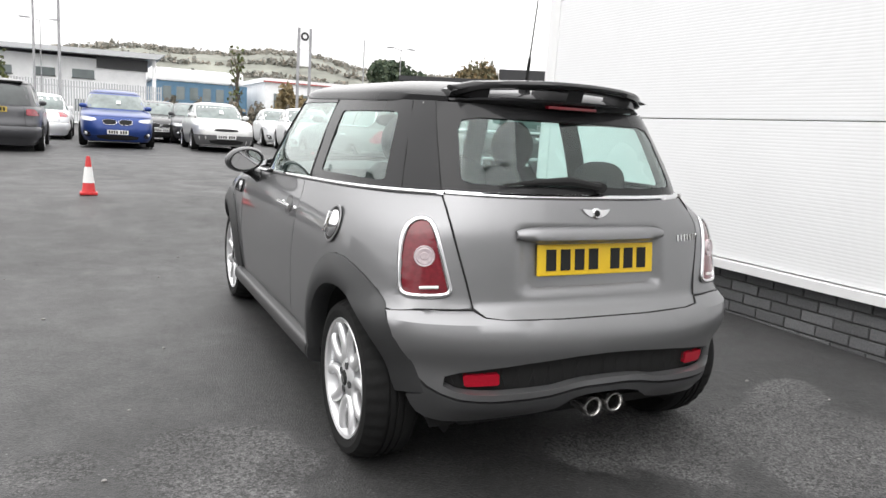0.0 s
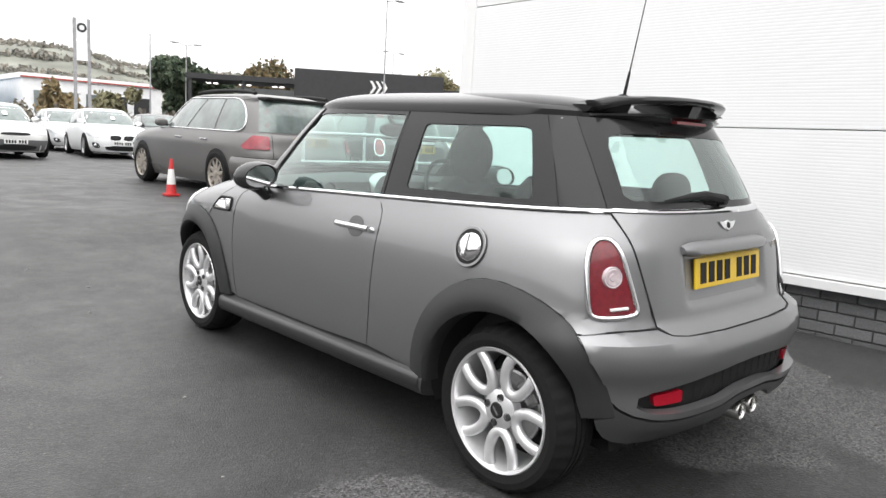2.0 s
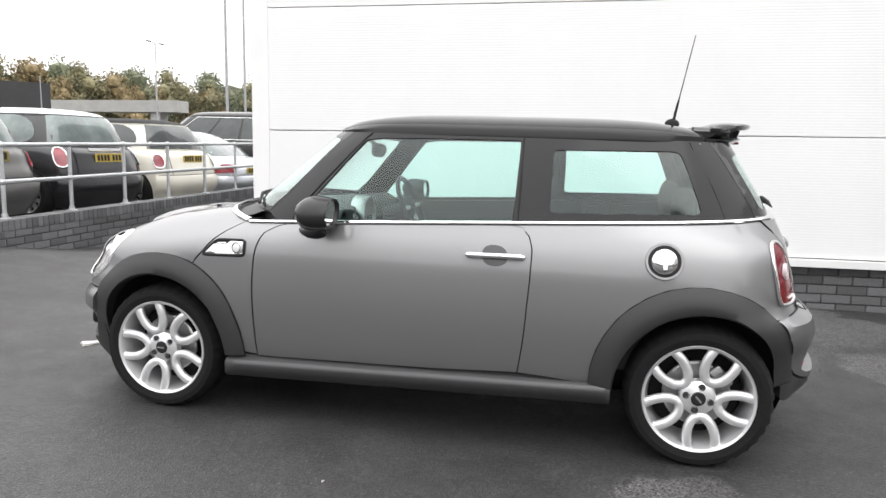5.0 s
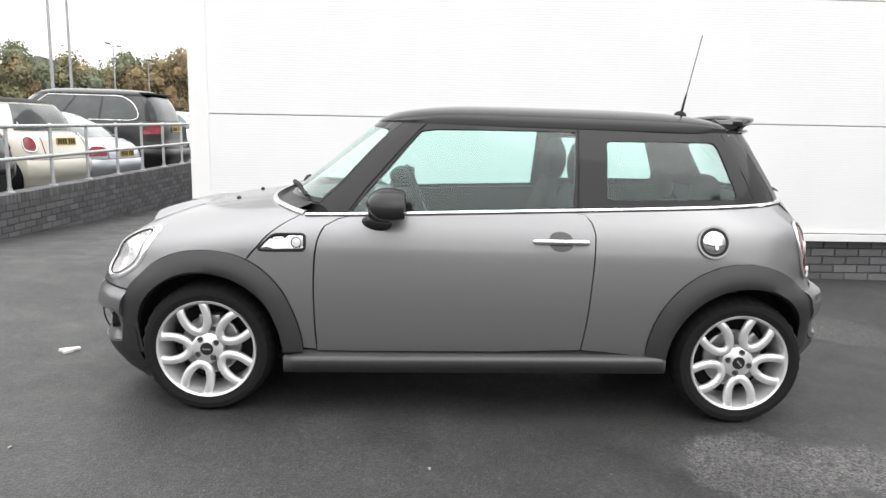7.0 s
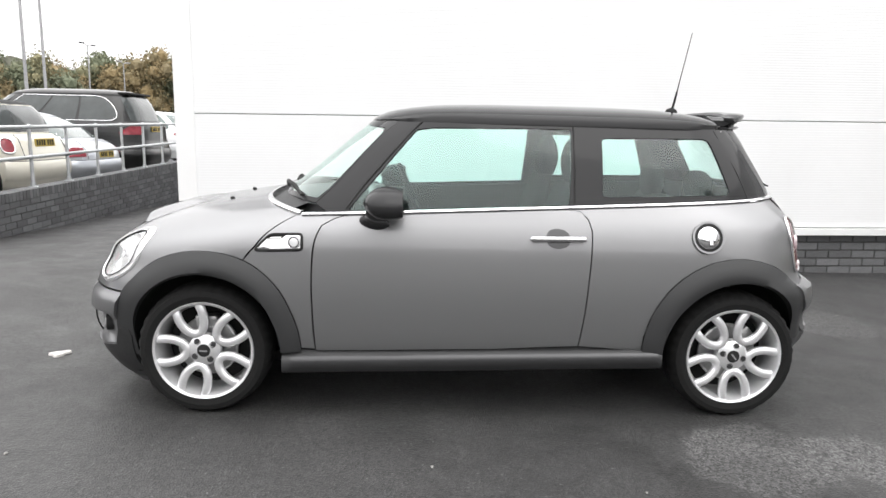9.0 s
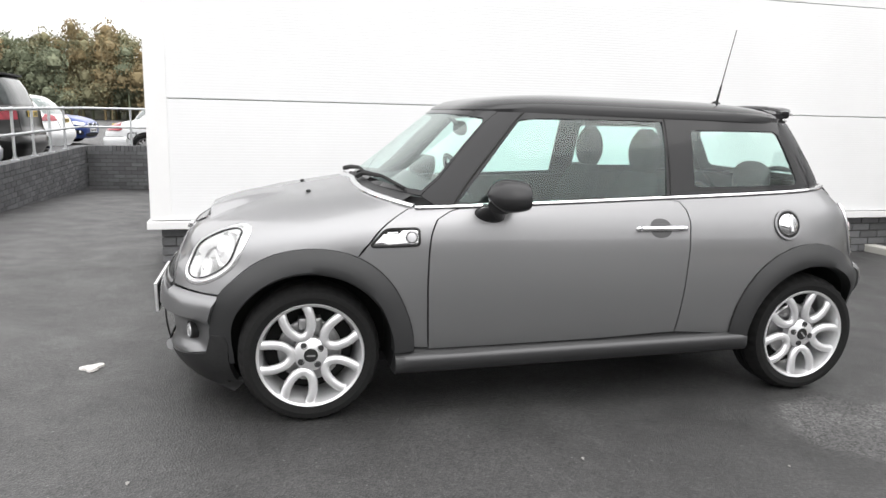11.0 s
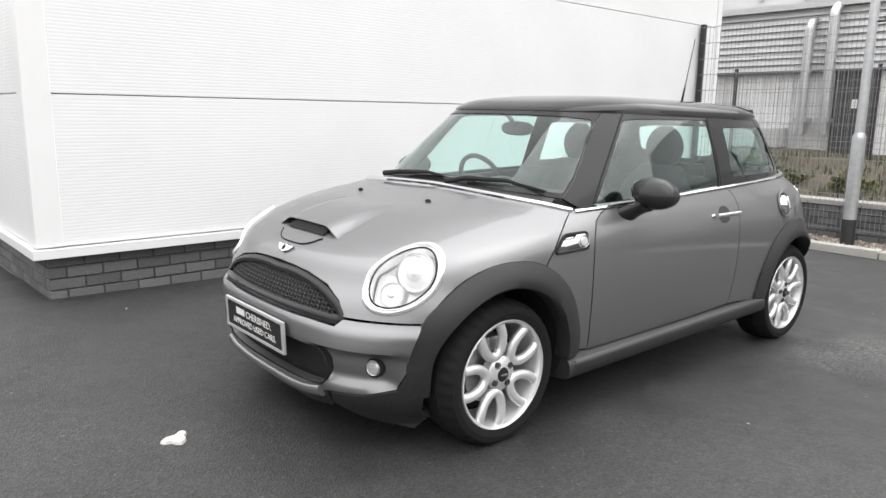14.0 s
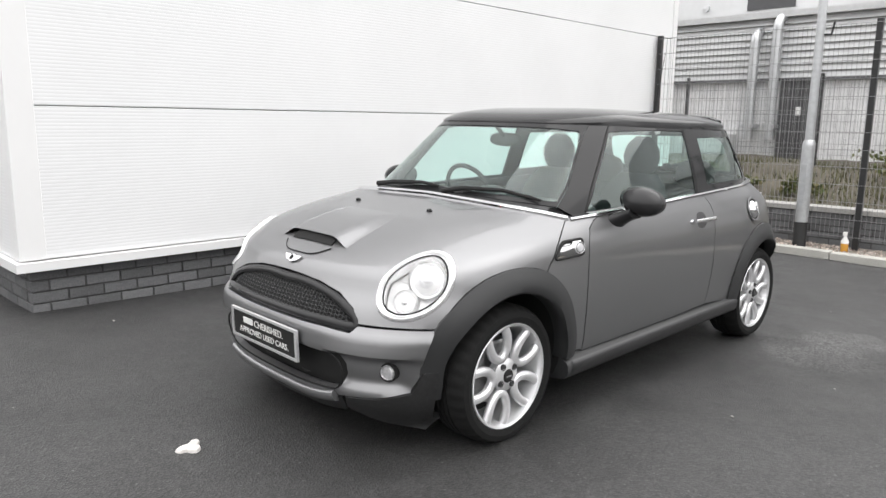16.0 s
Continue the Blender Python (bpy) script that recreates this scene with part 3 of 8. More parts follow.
def text_mesh(body, size):
    cu = bpy.data.curves.new("lettering", "FONT")
    cu.body = body
    cu.size = size
    cu.align_x = "CENTER"
    cu.extrude = 0.0008
    tmp = bpy.data.objects.new("lettering", cu)
    scene.collection.objects.link(tmp)
    bpy.context.view_layer.update()
    me = bpy.data.meshes.new_from_object(tmp.evaluated_get(bpy.context.evaluated_depsgraph_get()))
    bpy.data.objects.remove(tmp)
    return me


# ---- the grey hatchback: its parts ----
AXLE, HUB_Z, TYRE_R = 1.2335, 0.298, 0.302
FLARE_F = [(0, 0.400), (11, 0.418), (20, 0.433), (33, 0.444), (52, 0.449), (70, 0.455), (90, 0.457), (115, 0.463), (137, 0.455), (158, 0.441), (180, 0.443)]
FLARE_R = [(0, 0.383), (17, 0.388), (33, 0.416), (48, 0.439), (63, 0.450), (80, 0.458), (97, 0.466), (113, 0.469), (131, 0.467), (153, 0.460), (180, 0.450)]


def flare_point(axle, deg, r=None):
    """Point (y, z) of a wheel arch; degrees from the outer end of the car over the top."""
    s = 1 if axle > 0 else -1
    r = curve_at(FLARE_F if axle > 0 else FLARE_R, deg) if r is None else r
    return (axle + s * r * math.cos(radians(deg)), 0.305 + r * math.sin(radians(deg)))


def arc(axle, d0, d1, n=10, r=None):
    return [side(*flare_point(axle, d0 + (d1 - d0) * k / n, r)) for k in range(n + 1)]


def both(name, parent, material, label, maker, smooth=32):
    """The same part for the left and for the right side."""
    out = []
    for mirror in (False, True):
        bm = maker()
        out.append(part(name, flipped(bm) if mirror else bm, material, parent, label, smooth))
    return out


car = empty("hatchback_car", car_m)
tagged(car, "grey metallic three-door hatchback with black roof and spoiler, parked on asphalt", "car")


def belt_side(y):
    return side(y, belt_z(y) - 0.012)


HEADLAMP = [(21.6 - 4.15 * math.cos(u) + 0.95 * math.sin(u), 0.713 + 0.119 * math.sin(u)) for u in [2 * math.pi * k / 48 for k in range(48)]]
GRILLE_TOP = [(15.6, 0.560), (14.5, 0.615), (11.6, 0.659), (7.4, 0.683), (3.5, 0.691), (0.0, 0.693)]
SEAM_R = [(153.2, 0.640), (157.5, 0.653), (161.5, 0.656), (163.3, 0.656), (164.6, 0.637), (167.0, 0.629), (174.0, 0.626), (180.0, 0.626)]
SEAM_F = [(15.6, 0.560), (20.8, 0.559), (24.6, 0.556)]
HOOD_BACK = [(42.4, 0.927), (36.0, 0.952), (28.9, 0.967), (20.0, 0.977), (10.5, 0.982), (0.0, 0.985)]
FENDER_SEAM = [(1.046, 0.725), (0.99, 0.79), (0.94, 0.847), (0.864, 0.899), (0.806, 0.930)]
DOOR_F = [(0.607, 0.926), (0.642, 0.915), (0.697, 0.885), (0.727, 0.82), (0.739, 0.707), (0.738, 0.526), (0.729, 0.363), (0.726, 0.308)]
DOOR_R = [(-0.44, 0.974), (-0.474, 0.965), (-0.506, 0.932), (-0.521, 0.884), (-0.52, 0.797), (-0.512, 0.643), (-0.501, 0.484), (-0.482, 0.345)]
HATCH_L = [(159.5, 1.028), (160.0, 0.985), (161.0, 0.884), (162.6, 0.736), (163.3, 0.66)]
TAIL = rounded([(154.8, 0.72), (154.75, 0.82), (154.9, 0.88), (155.5, 0.925), (157.0, 0.947), (158.5, 0.936), (159.4, 0.85), (160.2, 0.765), (160.75, 0.712), (160.0, 0.700), (157.5, 0.694), (155.4, 0.694)], 2)


def mirror_line(pts, whole=360.0):
    """Continues an outline on the other side of the middle plane."""
    return [((whole - a) if whole else -a, z) for a, z in reversed(pts)]


def cornered(poly, ra, rz):
    """Rounds the corners of an outline by so many degrees and metres."""
    out = []
    n = len(poly)
    for i, p in enumerate(poly):
        for q in (poly[i - 1], poly[(i + 1) % n]):
            d = math.hypot((q[0] - p[0]) / ra, (q[1] - p[1]) / rz)
            e = (p[0] + (q[0] - p[0]) / d, p[1] + (q[1] - p[1]) / d)
            out.append(e)
        a, b = out[-2], out[-1]
        out[-1:] = [((a[0] * (1 - t) ** 2 + 2 * p[0] * t * (1 - t) + b[0] * t * t), (a[1] * (1 - t) ** 2 + 2 * p[1] * t * (1 - t) + b[1] * t * t)) for t in (0.25, 0.5, 0.75, 1.0)]
    return out


def build_bonnet():
    left = SEAM_F + arc(AXLE, 35, 114, 14) + [side(*p) for p in FENDER_SEAM] + HOOD_BACK
    right = mirror_line(left[:-1], 0.0)
    outline = left + right + mirror_line(GRILLE_TOP[1:-1], 0.0)[::-1][::-1]
    # close along the top of the grille: right end to the middle and on to the left end
    outline = left + right + [(-a, z) for a, z in GRILLE_TOP[1:-1]] + [GRILLE_TOP[-1]] + GRILLE_TOP[1:-1][::-1]
    right_lamp = [(-a, z) for a, z in HEADLAMP]
    part("bonnet", panel_bm(BONNET, outline, [HEADLAMP, right_lamp], 0.03), M_PAINT, car, smooth=32)


build_bonnet()


def fender_bm():
    low = [side(0.726, 0.315), side(0.79, 0.312)]
    return panel_bm(LOWER, [side(*p) for p in FENDER_SEAM[::-1]] + arc(AXLE, 116, 178, 10) + low[::-1][1:] + [side(*p) for p in DOOR_F[::-1]] + [side(0.70, 0.929)], step=0.03)


both("front_fender", car, M_PAINT, "", fender_bm)


def door_bm():
    top = [belt_side(y) for y in (-0.40, -0.2, 0.0, 0.2, 0.4, 0.57)]
    return panel_bm(LOWER, top + [side(*p) for p in DOOR_F] + [side(0.3, 0.317), side(-0.1, 0.326)] + [side(*p) for p in DOOR_R[::-1]], step=0.035)


doors = both("door", car, M_PAINT, "", door_bm)


def quarter_bm():
    top = [belt_side(y) for y in (-0.48, -0.7, -0.9, -1.1, -1.25, -1.36)]
    flare = [side(*flare_point(-AXLE, 50 + (178 - 50) * k / 13)) for k in range(14)]
    seam = SEAM_R[2::-1]
    return panel_bm(LOWER, top + HATCH_L + seam + flare + [side(-0.60, 0.338)] + [side(*p) for p in DOOR_R[::-1]], [TAIL], step=0.03)


both("rear_quarter_panel", car, M_PAINT, "", quarter_bm)


def build_hatch():
    bottom = SEAM_R[4:]
    left = [(180.0, 1.030), (175.0, 1.029), (168.0, 1.027)] + HATCH_L + bottom
    outline = left + mirror_line(left[1:-1])

    def pressing(p):
        return -0.022 * smoothstep(0.322, 0.288, abs(p.x)) * smoothstep(0.702, 0.730, p.z) * smoothstep(0.935, 0.905, p.z)

    hatch = part("tailgate", panel_bm(LOWER, outline, step=0.014, bulge=pressing), M_PAINT, car, smooth=40)
    # grip above the number plate
    rings = []
    for k in range(25):
        a = 168.6 + (191.4 - 168.6) * k / 24
        p = lower_point(a, 0.905)
        e = 1.0 - 0.5 * abs(k / 12 - 1) ** 8
        rings.append([p + Vector((0, y * e, z * e * 1.2)) for y, z in ((0.01, 0.024), (-0.016, 0.019), (-0.030, 0.004), (-0.032, -0.012), (-0.02, -0.022), (0.01, -0.024))])
    part("tailgate_grip", loft(rings), M_PAINT, hatch, smooth=50)
    return hatch


hatch = build_hatch()


def plain_plate(name, parent, mat_plate, mat_marks, w, h, groups, frame=None):
    """A registration plate whose characters are plain bars. It faces minus y, centred at its origin."""
    plate = part(name, box(-w / 2, w / 2, -0.004, 0.004, -h / 2, h / 2, 0.003), mat_plate, parent)
    x0 = -w / 2 + 0.05 * w
    step = (0.9 * w) / (sum(groups) + 0.6 * (len(groups) - 1))
    x = x0
    for g, n in enumerate(groups):
        for k in range(n):
            part("mark", box(x + step * 0.16, x + step * 0.84, -0.0062, -0.0035, -h * 0.34, h * 0.34, 0.0), mat_marks, plate)
            x += step
        x += 0.6 * step
    return plate


plate = plain_plate("number_plate", hatch, M_YELLOW, M_MATT, 0.52, 0.112, (4, 3))
plate.matrix_basis = Matrix.Translation((0.018, -1.632, 0.815)) @ pose(0, 0, 0, -7, 0, 0)


def badge(parent, p, tilt, rz):
    b = part("badge", lathe([(0.0, 0.006), (0.016, 0.0065), (0.021, 0.004), (0.022, -0.002), (0.0, -0.002)], "y", 24), M_CHROME, parent, "chrome winged badge", 40)
    b.matrix_basis = Matrix.Translation(p) @ pose(0, 0, 0, tilt, 0, rz)
    part("badge_centre", lathe([(0.0, 0.0085), (0.012, 0.008), (0.0125, 0.003), (0.0, 0.003)], "y", 20), M_MATT, b)
    for s in (-1, 1):
        bm = bmesh.new()
        pts = [(0.018, 0.013), (0.062, 0.016), (0.054, 0.006), (0.046, -0.002), (0.034, -0.01), (0.018, -0.014)]
        top = [bm.verts.new((s * x, 0.005, z)) for x, z in pts]
        low = [bm.verts.new((s * x, -0.003, z)) for x, z in pts]
        bm.faces.new(top)
        for i in range(6):
            bm.faces.new((top[i], top[(i + 1) % 6], low[(i + 1) % 6], low[i]))
        bmesh.ops.recalc_face_normals(bm, faces=bm.faces)
        part("wing", bm, M_CHROME, b)


badge(car, (0.015, -1.607, 0.978), 14, 180)
badge(car, (0.0, 1.778, 0.742), 38, 0)
# the model lettering on the tailgate: small chrome bars
for k in range(7):
    p = lower_point(194.5 + k * 0.62 * 1.15, 0.882)
    m = part("letter_mark", box(-0.007, 0.007, -0.003, 0.002, -0.013, 0.013, 0.001), M_CHROME, hatch)
    m.matrix_basis = Matrix.Translation(p) @ pose(0, 0, 0, -8, 0, 20 + k * 2)


# rear bumper
def build_rear_bumper():
    low = [(157.4, 0.422), (158.5, 0.394), (160.0, 0.374), (162.0, 0.365), (165.6, 0.362), (169.5, 0.367), (172.5, 0.374), (175.2, 0.388), (177.0, 0.393), (180.0, 0.393)]
    flare = [side(*flare_point(-AXLE, d)) for d in (48, 42, 36, 29, 22)]
    left = SEAM_R[::-1] + flare + low
    hole = [(180, 0.500), (176.0, 0.497), (170, 0.484), (165, 0.466), (162, 0.452), (160.5, 0.436), (160.4, 0.406), (161.6, 0.393), (165.6, 0.391), (169.5, 0.396), (172.6, 0.400), (175.0, 0.413), (177.0, 0.418), (180, 0.419)]
    hole = hole + mirror_line(hole[1:-1])
    bumper = part("rear_bumper", panel_bm(LOWER, left + mirror_line(left[1:-1]), [hole], step=0.025, thick=0.035, bulge=lambda p: 0.026 * smoothstep(0.455, 0.405, p.z) * smoothstep(0.64, 0.50, abs(p.x)) + 0.012 * smoothstep(0.65, 0.61, p.z) * smoothstep(0.47, 0.53, p.z)), M_PAINT, car, smooth=32)
    shelf = [(180, 0.600), (170, 0.600), (160, 0.600), (155.0, 0.600), (153.4, 0.62), (154.0, 0.655), (159.0, 0.672), (162.5, 0.69), (170, 0.69), (180, 0.69)]
    part("bumper_shelf", panel_bm(LOWER, shelf + mirror_line(shelf[1:-1]), step=0.03, off=-0.005, thick=0.0, gap=0), M_PAINT, bumper, smooth=40)
    for path in (SEAM_R + mirror_line(SEAM_R[:-1]), HATCH_L + SEAM_R[4:6], mirror_line(HATCH_L)):
        part("panel_seam", outline_tube(LOWER, path, 0.0032, 0.0012, closed=False, sides=5), M_MATT, car, smooth=60)
    part("bumper_insert", panel_bm(LOWER, hole, step=0.03, off=-0.026, thick=0.0, gap=-0.012), M_MATT, bumper, "black honeycomb bumper insert", 40)
    for i in range(40):
        a0 = 161.5 + i * 0.95
        top = 0.455 + 0.045 * (1 - abs(a0 - 180) / 18.5)
        part("insert_rib", tube([lower_point(a0, 0.405) * 0.9905, lower_point(a0 + (0.7 if i % 2 else -0.7), top) * 0.9905], 0.0014, 4), M_MATT, bumper)
    val = [(a, z - 0.004) for a, z in low[::-1]]
    fl = [side(*flare_point(-AXLE, d)) for d in (17, 9)] + [side(-1.566, 0.350), (156.6, 0.315), (157.4, 0.285)]
    under_l = [(158.6, 0.266), (160.6, 0.258), (163.0, 0.264), (166.5, 0.282), (171.0, 0.300), (173.6, 0.318), (175.4, 0.352), (177.5, 0.362), (180, 0.363)]
    left = val + fl + under_l
    part("rear_valance", panel_bm(LOWER, left + mirror_line(left[1:-1]), step=0.02, thick=0.03, bulge=lambda p: 0.024 * smoothstep(0.26, 0.34, p.z) * smoothstep(0.62, 0.52, abs(p.x))), M_VALANCE, bumper, "dark grey plastic lower valance", 40)
    under = [Vector((x, y, z)) for x, y, z in ((-0.6, -1.52, 0.24), (-0.45, -1.66, 0.28), (-0.2, -1.73, 0.315), (0.2, -1.73, 0.315), (0.45, -1.66, 0.28), (0.6, -1.52, 0.24))]
    bm = loft([under, [Vector((p.x, p.y * 0.8, 0.22)) for p in under]], closed_ring=False)
    part("under_tray", bm, M_MATT, bumper)
    for mirror in (False, True):
        ref = cornered([(162.3, 0.440), (166.4, 0.448), (166.5, 0.407), (162.6, 0.401)], 0.3, 0.008)
        bm = panel_bm(LOWER, ref, step=0.02, off=-0.008, thick=0.02, gap=0)
        part("reflector", flipped(bm) if mirror else bm, M_RED, bumper, "red rear reflector", 30)
    for x, z in ((-0.046, 0.304), (0.048, 0.311)):
        tip = part("exhaust_tip", lathe([(0.027, 0.002), (0.031, -0.004), (0.036, -0.004), (0.039, 0.004), (0.039, 0.10), (0.034, 0.10), (0.027, 0.02)], "y", 28, closed=True), M_TIP, bumper, "chrome twin exhaust tip", 40)
        tip.location = (x, -1.775, z)
        part("tip_bore", lathe([(0.0, 0.05), (0.031, 0.05), (0.031, 0.052), (0.0, 0.052)], "y", 20), M_MATT, tip)
    return bumper


rear_bumper = build_rear_bumper()


# tail lamps
def build_tail_lamps():
    for mirror in (False, True):
        fl = (lambda b: flipped(b)) if mirror else (lambda b: b)
        lamp = part("tail_lamp", fl(panel_bm(LOWER, TAIL, step=0.02, off=0.006, thick=0.03, gap=0.006)), M_TAIL, car, "red tail lamp with chrome surround", 35)
        part("surround", fl(outline_tube(LOWER, densified(TAIL, 0.8), 0.0095, 0.006, flat=0.8)), M_CHROME, lamp, "chrome surround", 60)
        c = lower_point(157.55, 0.827)
        n = (lower_point(157.55, 0.827) - lower_point(157.55, 0.827) * 0.9)
        n.z = 0.1 * n.length
        nd = n.normalized()
        disc = lathe([(0.0, 0.003), (0.012, 0.004), (0.014, 0.001), (0.026, 0.0035), (0.030, 0.001), (0.034, 0.003), (0.036, 0.0), (0.036, -0.01), (0.0, -0.01)], "z", 32)
        bmesh.ops.transform(disc, matrix=Matrix.Translation(c + nd * 0.0105) @ nd.to_track_quat("Z", "Y").to_matrix().to_4x4(), verts=disc.verts)
        part("reversing_lens", fl(disc), M_LENS, lamp, "clear round reversing lens", 35)
        sliver = outline_tube(LOWER, [(157.2, 0.722), (157.9, 0.724), (158.6, 0.726), (159.3, 0.727)], 0.0055, 0.010, closed=False, sides=6)
        part("lower_lens", fl(sliver), M_WHITE, lamp, smooth=60)



M_LENS = mat("clear_lens", (0.52, 0.44, 0.46), rough=0.1, coat=1.0, grain=(80, 0.2))
build_tail_lamps()


# front bumper
def build_front_bumper():
    top = [(0.0, 0.529), (6.0, 0.530), (11.0, 0.531), (14.9, 0.526), (15.7, 0.555), (20.8, 0.5555), (24.7, 0.5525)]
    flare = [side(*flare_point(AXLE, d)) for d in (32, 26, 19, 11)]
    low = [(23.3, 0.372), (22.8, 0.335), (22.0, 0.288), (18.1, 0.262), (14.2, 0.254), (12.5, 0.243), (5.0, 0.20), (0.0, 0.19)]
    left = top + flare + low
    grille = [(0.0, 0.430), (6.0, 0.432), (11.5, 0.430), (13.0, 0.420), (13.9, 0.388), (14.0, 0.340), (13.3, 0.294), (12.2, 0.268), (6.0, 0.252), (0.0, 0.248)]
    hole = grille + [(-a, z) for a, z in grille[1:-1][::-1]]
    outline = left + [(-a, z) for a, z in left[1:-1][::-1]]

    def sculpt(p):
        """The rounded upper edge, and the channels that lead from the intake to the fog lamps."""
        a = math.degrees(math.atan2(abs(p.x), p.y))
        ridge = 0.018 * smoothstep(0.552, 0.50, p.z) * smoothstep(0.40, 0.45, p.z)
        return ridge - 0.036 * smoothstep(23.2, 20.6, a) * smoothstep(11.0, 12.5, a) * smoothstep(0.446, 0.424, p.z) * smoothstep(0.272, 0.322, p.z)

    bumper = part("front_bumper", panel_bm(LOWER, outline, [hole], 0.014, thick=0.04, bulge=sculpt), M_PAINT, car, smooth=38)
    part("lower_grille", panel_bm(LOWER, hole, step=0.04, off=-0.05, thick=0.0, gap=-0.02), M_MATT, bumper, "black lower air intake", 40)
    part("intake_edge", outline_tube(LOWER, densified(rounded(hole, 1), 1.0), 0.004, -0.004), M_MATT, bumper, smooth=50)
    blade = [(-12.6 + 25.2 * k / 24, 0.214 + 0.036 * abs(k / 12 - 1) ** 3) for k in range(25)]
    part("lower_blade", outline_tube(LOWER, blade, 0.026, 0.008, closed=False, sides=10, flat=0.7), M_PAINT, bumper, "grey painted blade under the intake", 60)
    for mirror in (False, True):
        fl = (lambda b: flipped(b)) if mirror else (lambda b: b)
        c = lower_point(19.4, 0.374) + Vector((0.012, -0.030, 0.0))
        nd = Vector((-0.35, 0.93, 0.0)).normalized()
        fog = lathe([(0.0, 0.016), (0.030, 0.012), (0.036, 0.006), (0.040, 0.012), (0.044, 0.006), (0.044, -0.05), (0.0, -0.05)], "z", 28)
        bmesh.ops.transform(fog, matrix=Matrix.Translation(c) @ nd.to_track_quat("Z", "Y").to_matrix().to_4x4() @ Matrix.Scale(0.72, 4), verts=fog.verts)
        lamp = part("fog_lamp", fl(fog), M_FOG, bumper, "round fog lamp with clear glass", 35)
        ring = lathe([(0.043, 0.004), (0.047, 0.010), (0.054, 0.004), (0.054, -0.04), (0.043, -0.04)], "z", 28, closed=True)
        bmesh.ops.transform(ring, matrix=Matrix.Translation(c) @ nd.to_track_quat("Z", "Y").to_matrix().to_4x4() @ Matrix.Scale(0.72, 4), verts=ring.verts)
        part("lamp_ring", fl(ring), M_MATT, lamp, smooth=40)
        blk = [(23.5, 0.374), (22.9, 0.334), (22.1, 0.286), (18.1, 0.260), (14.2, 0.252), (13.9, 0.204), (17.4, 0.150), (20.6, 0.118), (22.2, 0.098), (23.0, 0.128), (23.9, 0.150)] + [side(*flare_point(AXLE, d, 0.346)) for d in (-26, -18, -10, -2, 6)] + [side(*flare_point(AXLE, 11, 0.362))]
        part("bumper_corner", fl(panel_bm(LOWER, blk, step=0.022, off=0.006, thick=0.03, gap=-0.002)), M_LIP, bumper, "dark plastic bumper corner", 40)
    lip = [(0.0, 0.187), (5.0, 0.197), (11.6, 0.235), (13.5, 0.252), (13.7, 0.204), (13.3, 0.175), (8.0, 0.15), (0.0, 0.135)]
    part("lower_lip", panel_bm(LOWER, lip + [(-a, z) for a, z in lip[1:-1][::-1]], step=0.025, off=0.002), M_LIP, bumper, "scuffed dark plastic lip", 40)
    bm = loft([[Vector((x, 1.60 - 0.25 * x * x, 0.16)) for x in [-0.66 + 0.12 * k for k in range(12)]], [Vector((x, 1.795 - 0.5 * x * x, 0.145)) for x in [-0.66 + 0.12 * k for k in range(12)]]], closed_ring=False)
    part("under_tray", bm, M_MATT, bumper)
    return bumper


M_LIP = mat("scuffed_black_plastic", (0.021, 0.021, 0.0215), rough=0.45, grain=(60, 0.3), var=0.5, bump=(80, 0.2, 0.002))
M_FOG = mat("fog_lamp_glass", (0.55, 0.55, 0.56), rough=0.15, metal=0.5, coat=0.6, grain=(90, 0.3), var=0.3)
M_REFLECT = mat("lamp_reflector", (0.90, 0.90, 0.905), rough=0.25, metal=0.25, grain=(30, 0.05))
front_bumper = build_front_bumper()


def build_grille():
    g_low = [(15.0, 0.530), (11.0, 0.535), (6.0, 0.534), (0.0, 0.533)]
    left = [(0.0, 0.687)] + GRILLE_TOP[::-1][1:] + g_low
    outline = left + [(-a, z) for a, z in left[1:-1][::-1]]
    g = part("grille", panel_bm(LOWER, outline, step=0.035, off=-0.035, thick=0.0, gap=-0.01), M_MATT, car, "black honeycomb front grille", 40)
    part("grille_frame", outline_tube(LOWER, densified(rounded(shrunk(outline, 0.016), 1), 0.6), 0.018, -0.006, flat=0.5), M_BLACK, g, "gloss black grille frame", 60)
    for k in range(9):
        z = 0.550 + 0.0155 * k
        a_max = 14.2 if z < 0.6 else 14.2 - 9.0 * ((z - 0.6) / 0.09) ** 1.6
        if a_max < 3:
            continue
        pts = [(-a_max + 2 * a_max * i / 60, z + 0.003 * (1 if i % 2 else -1)) for i in range(61)]
        part("grille_bar", outline_tube(LOWER, pts, 0.0026, -0.014, closed=False, sides=5), M_PLASTIC, g)
    for i in range(-22, 23):
        a = i * 0.62
        z1 = 0.676 if abs(a) < 7 else 0.676 - 0.11 * ((abs(a) - 7) / 7.2) ** 1.7
        part("grille_bar", outline_tube(LOWER, [(a, 0.545 + (z1 - 0.545) * j / 6) for j in range(7)], 0.002, -0.014, closed=False, sides=4), M_PLASTIC, g)


build_grille()


M_BEZEL = mat("bright_lamp_ring", (0.88, 0.88, 0.89), rough=0.2, metal=0.8, grain=(40, 0.03))
M_WHITELENS = mat("white_lamp_glass", (0.82, 0.82, 0.84), rough=0.08, coat=1.0, metal=0.3, grain=(60, 0.1))


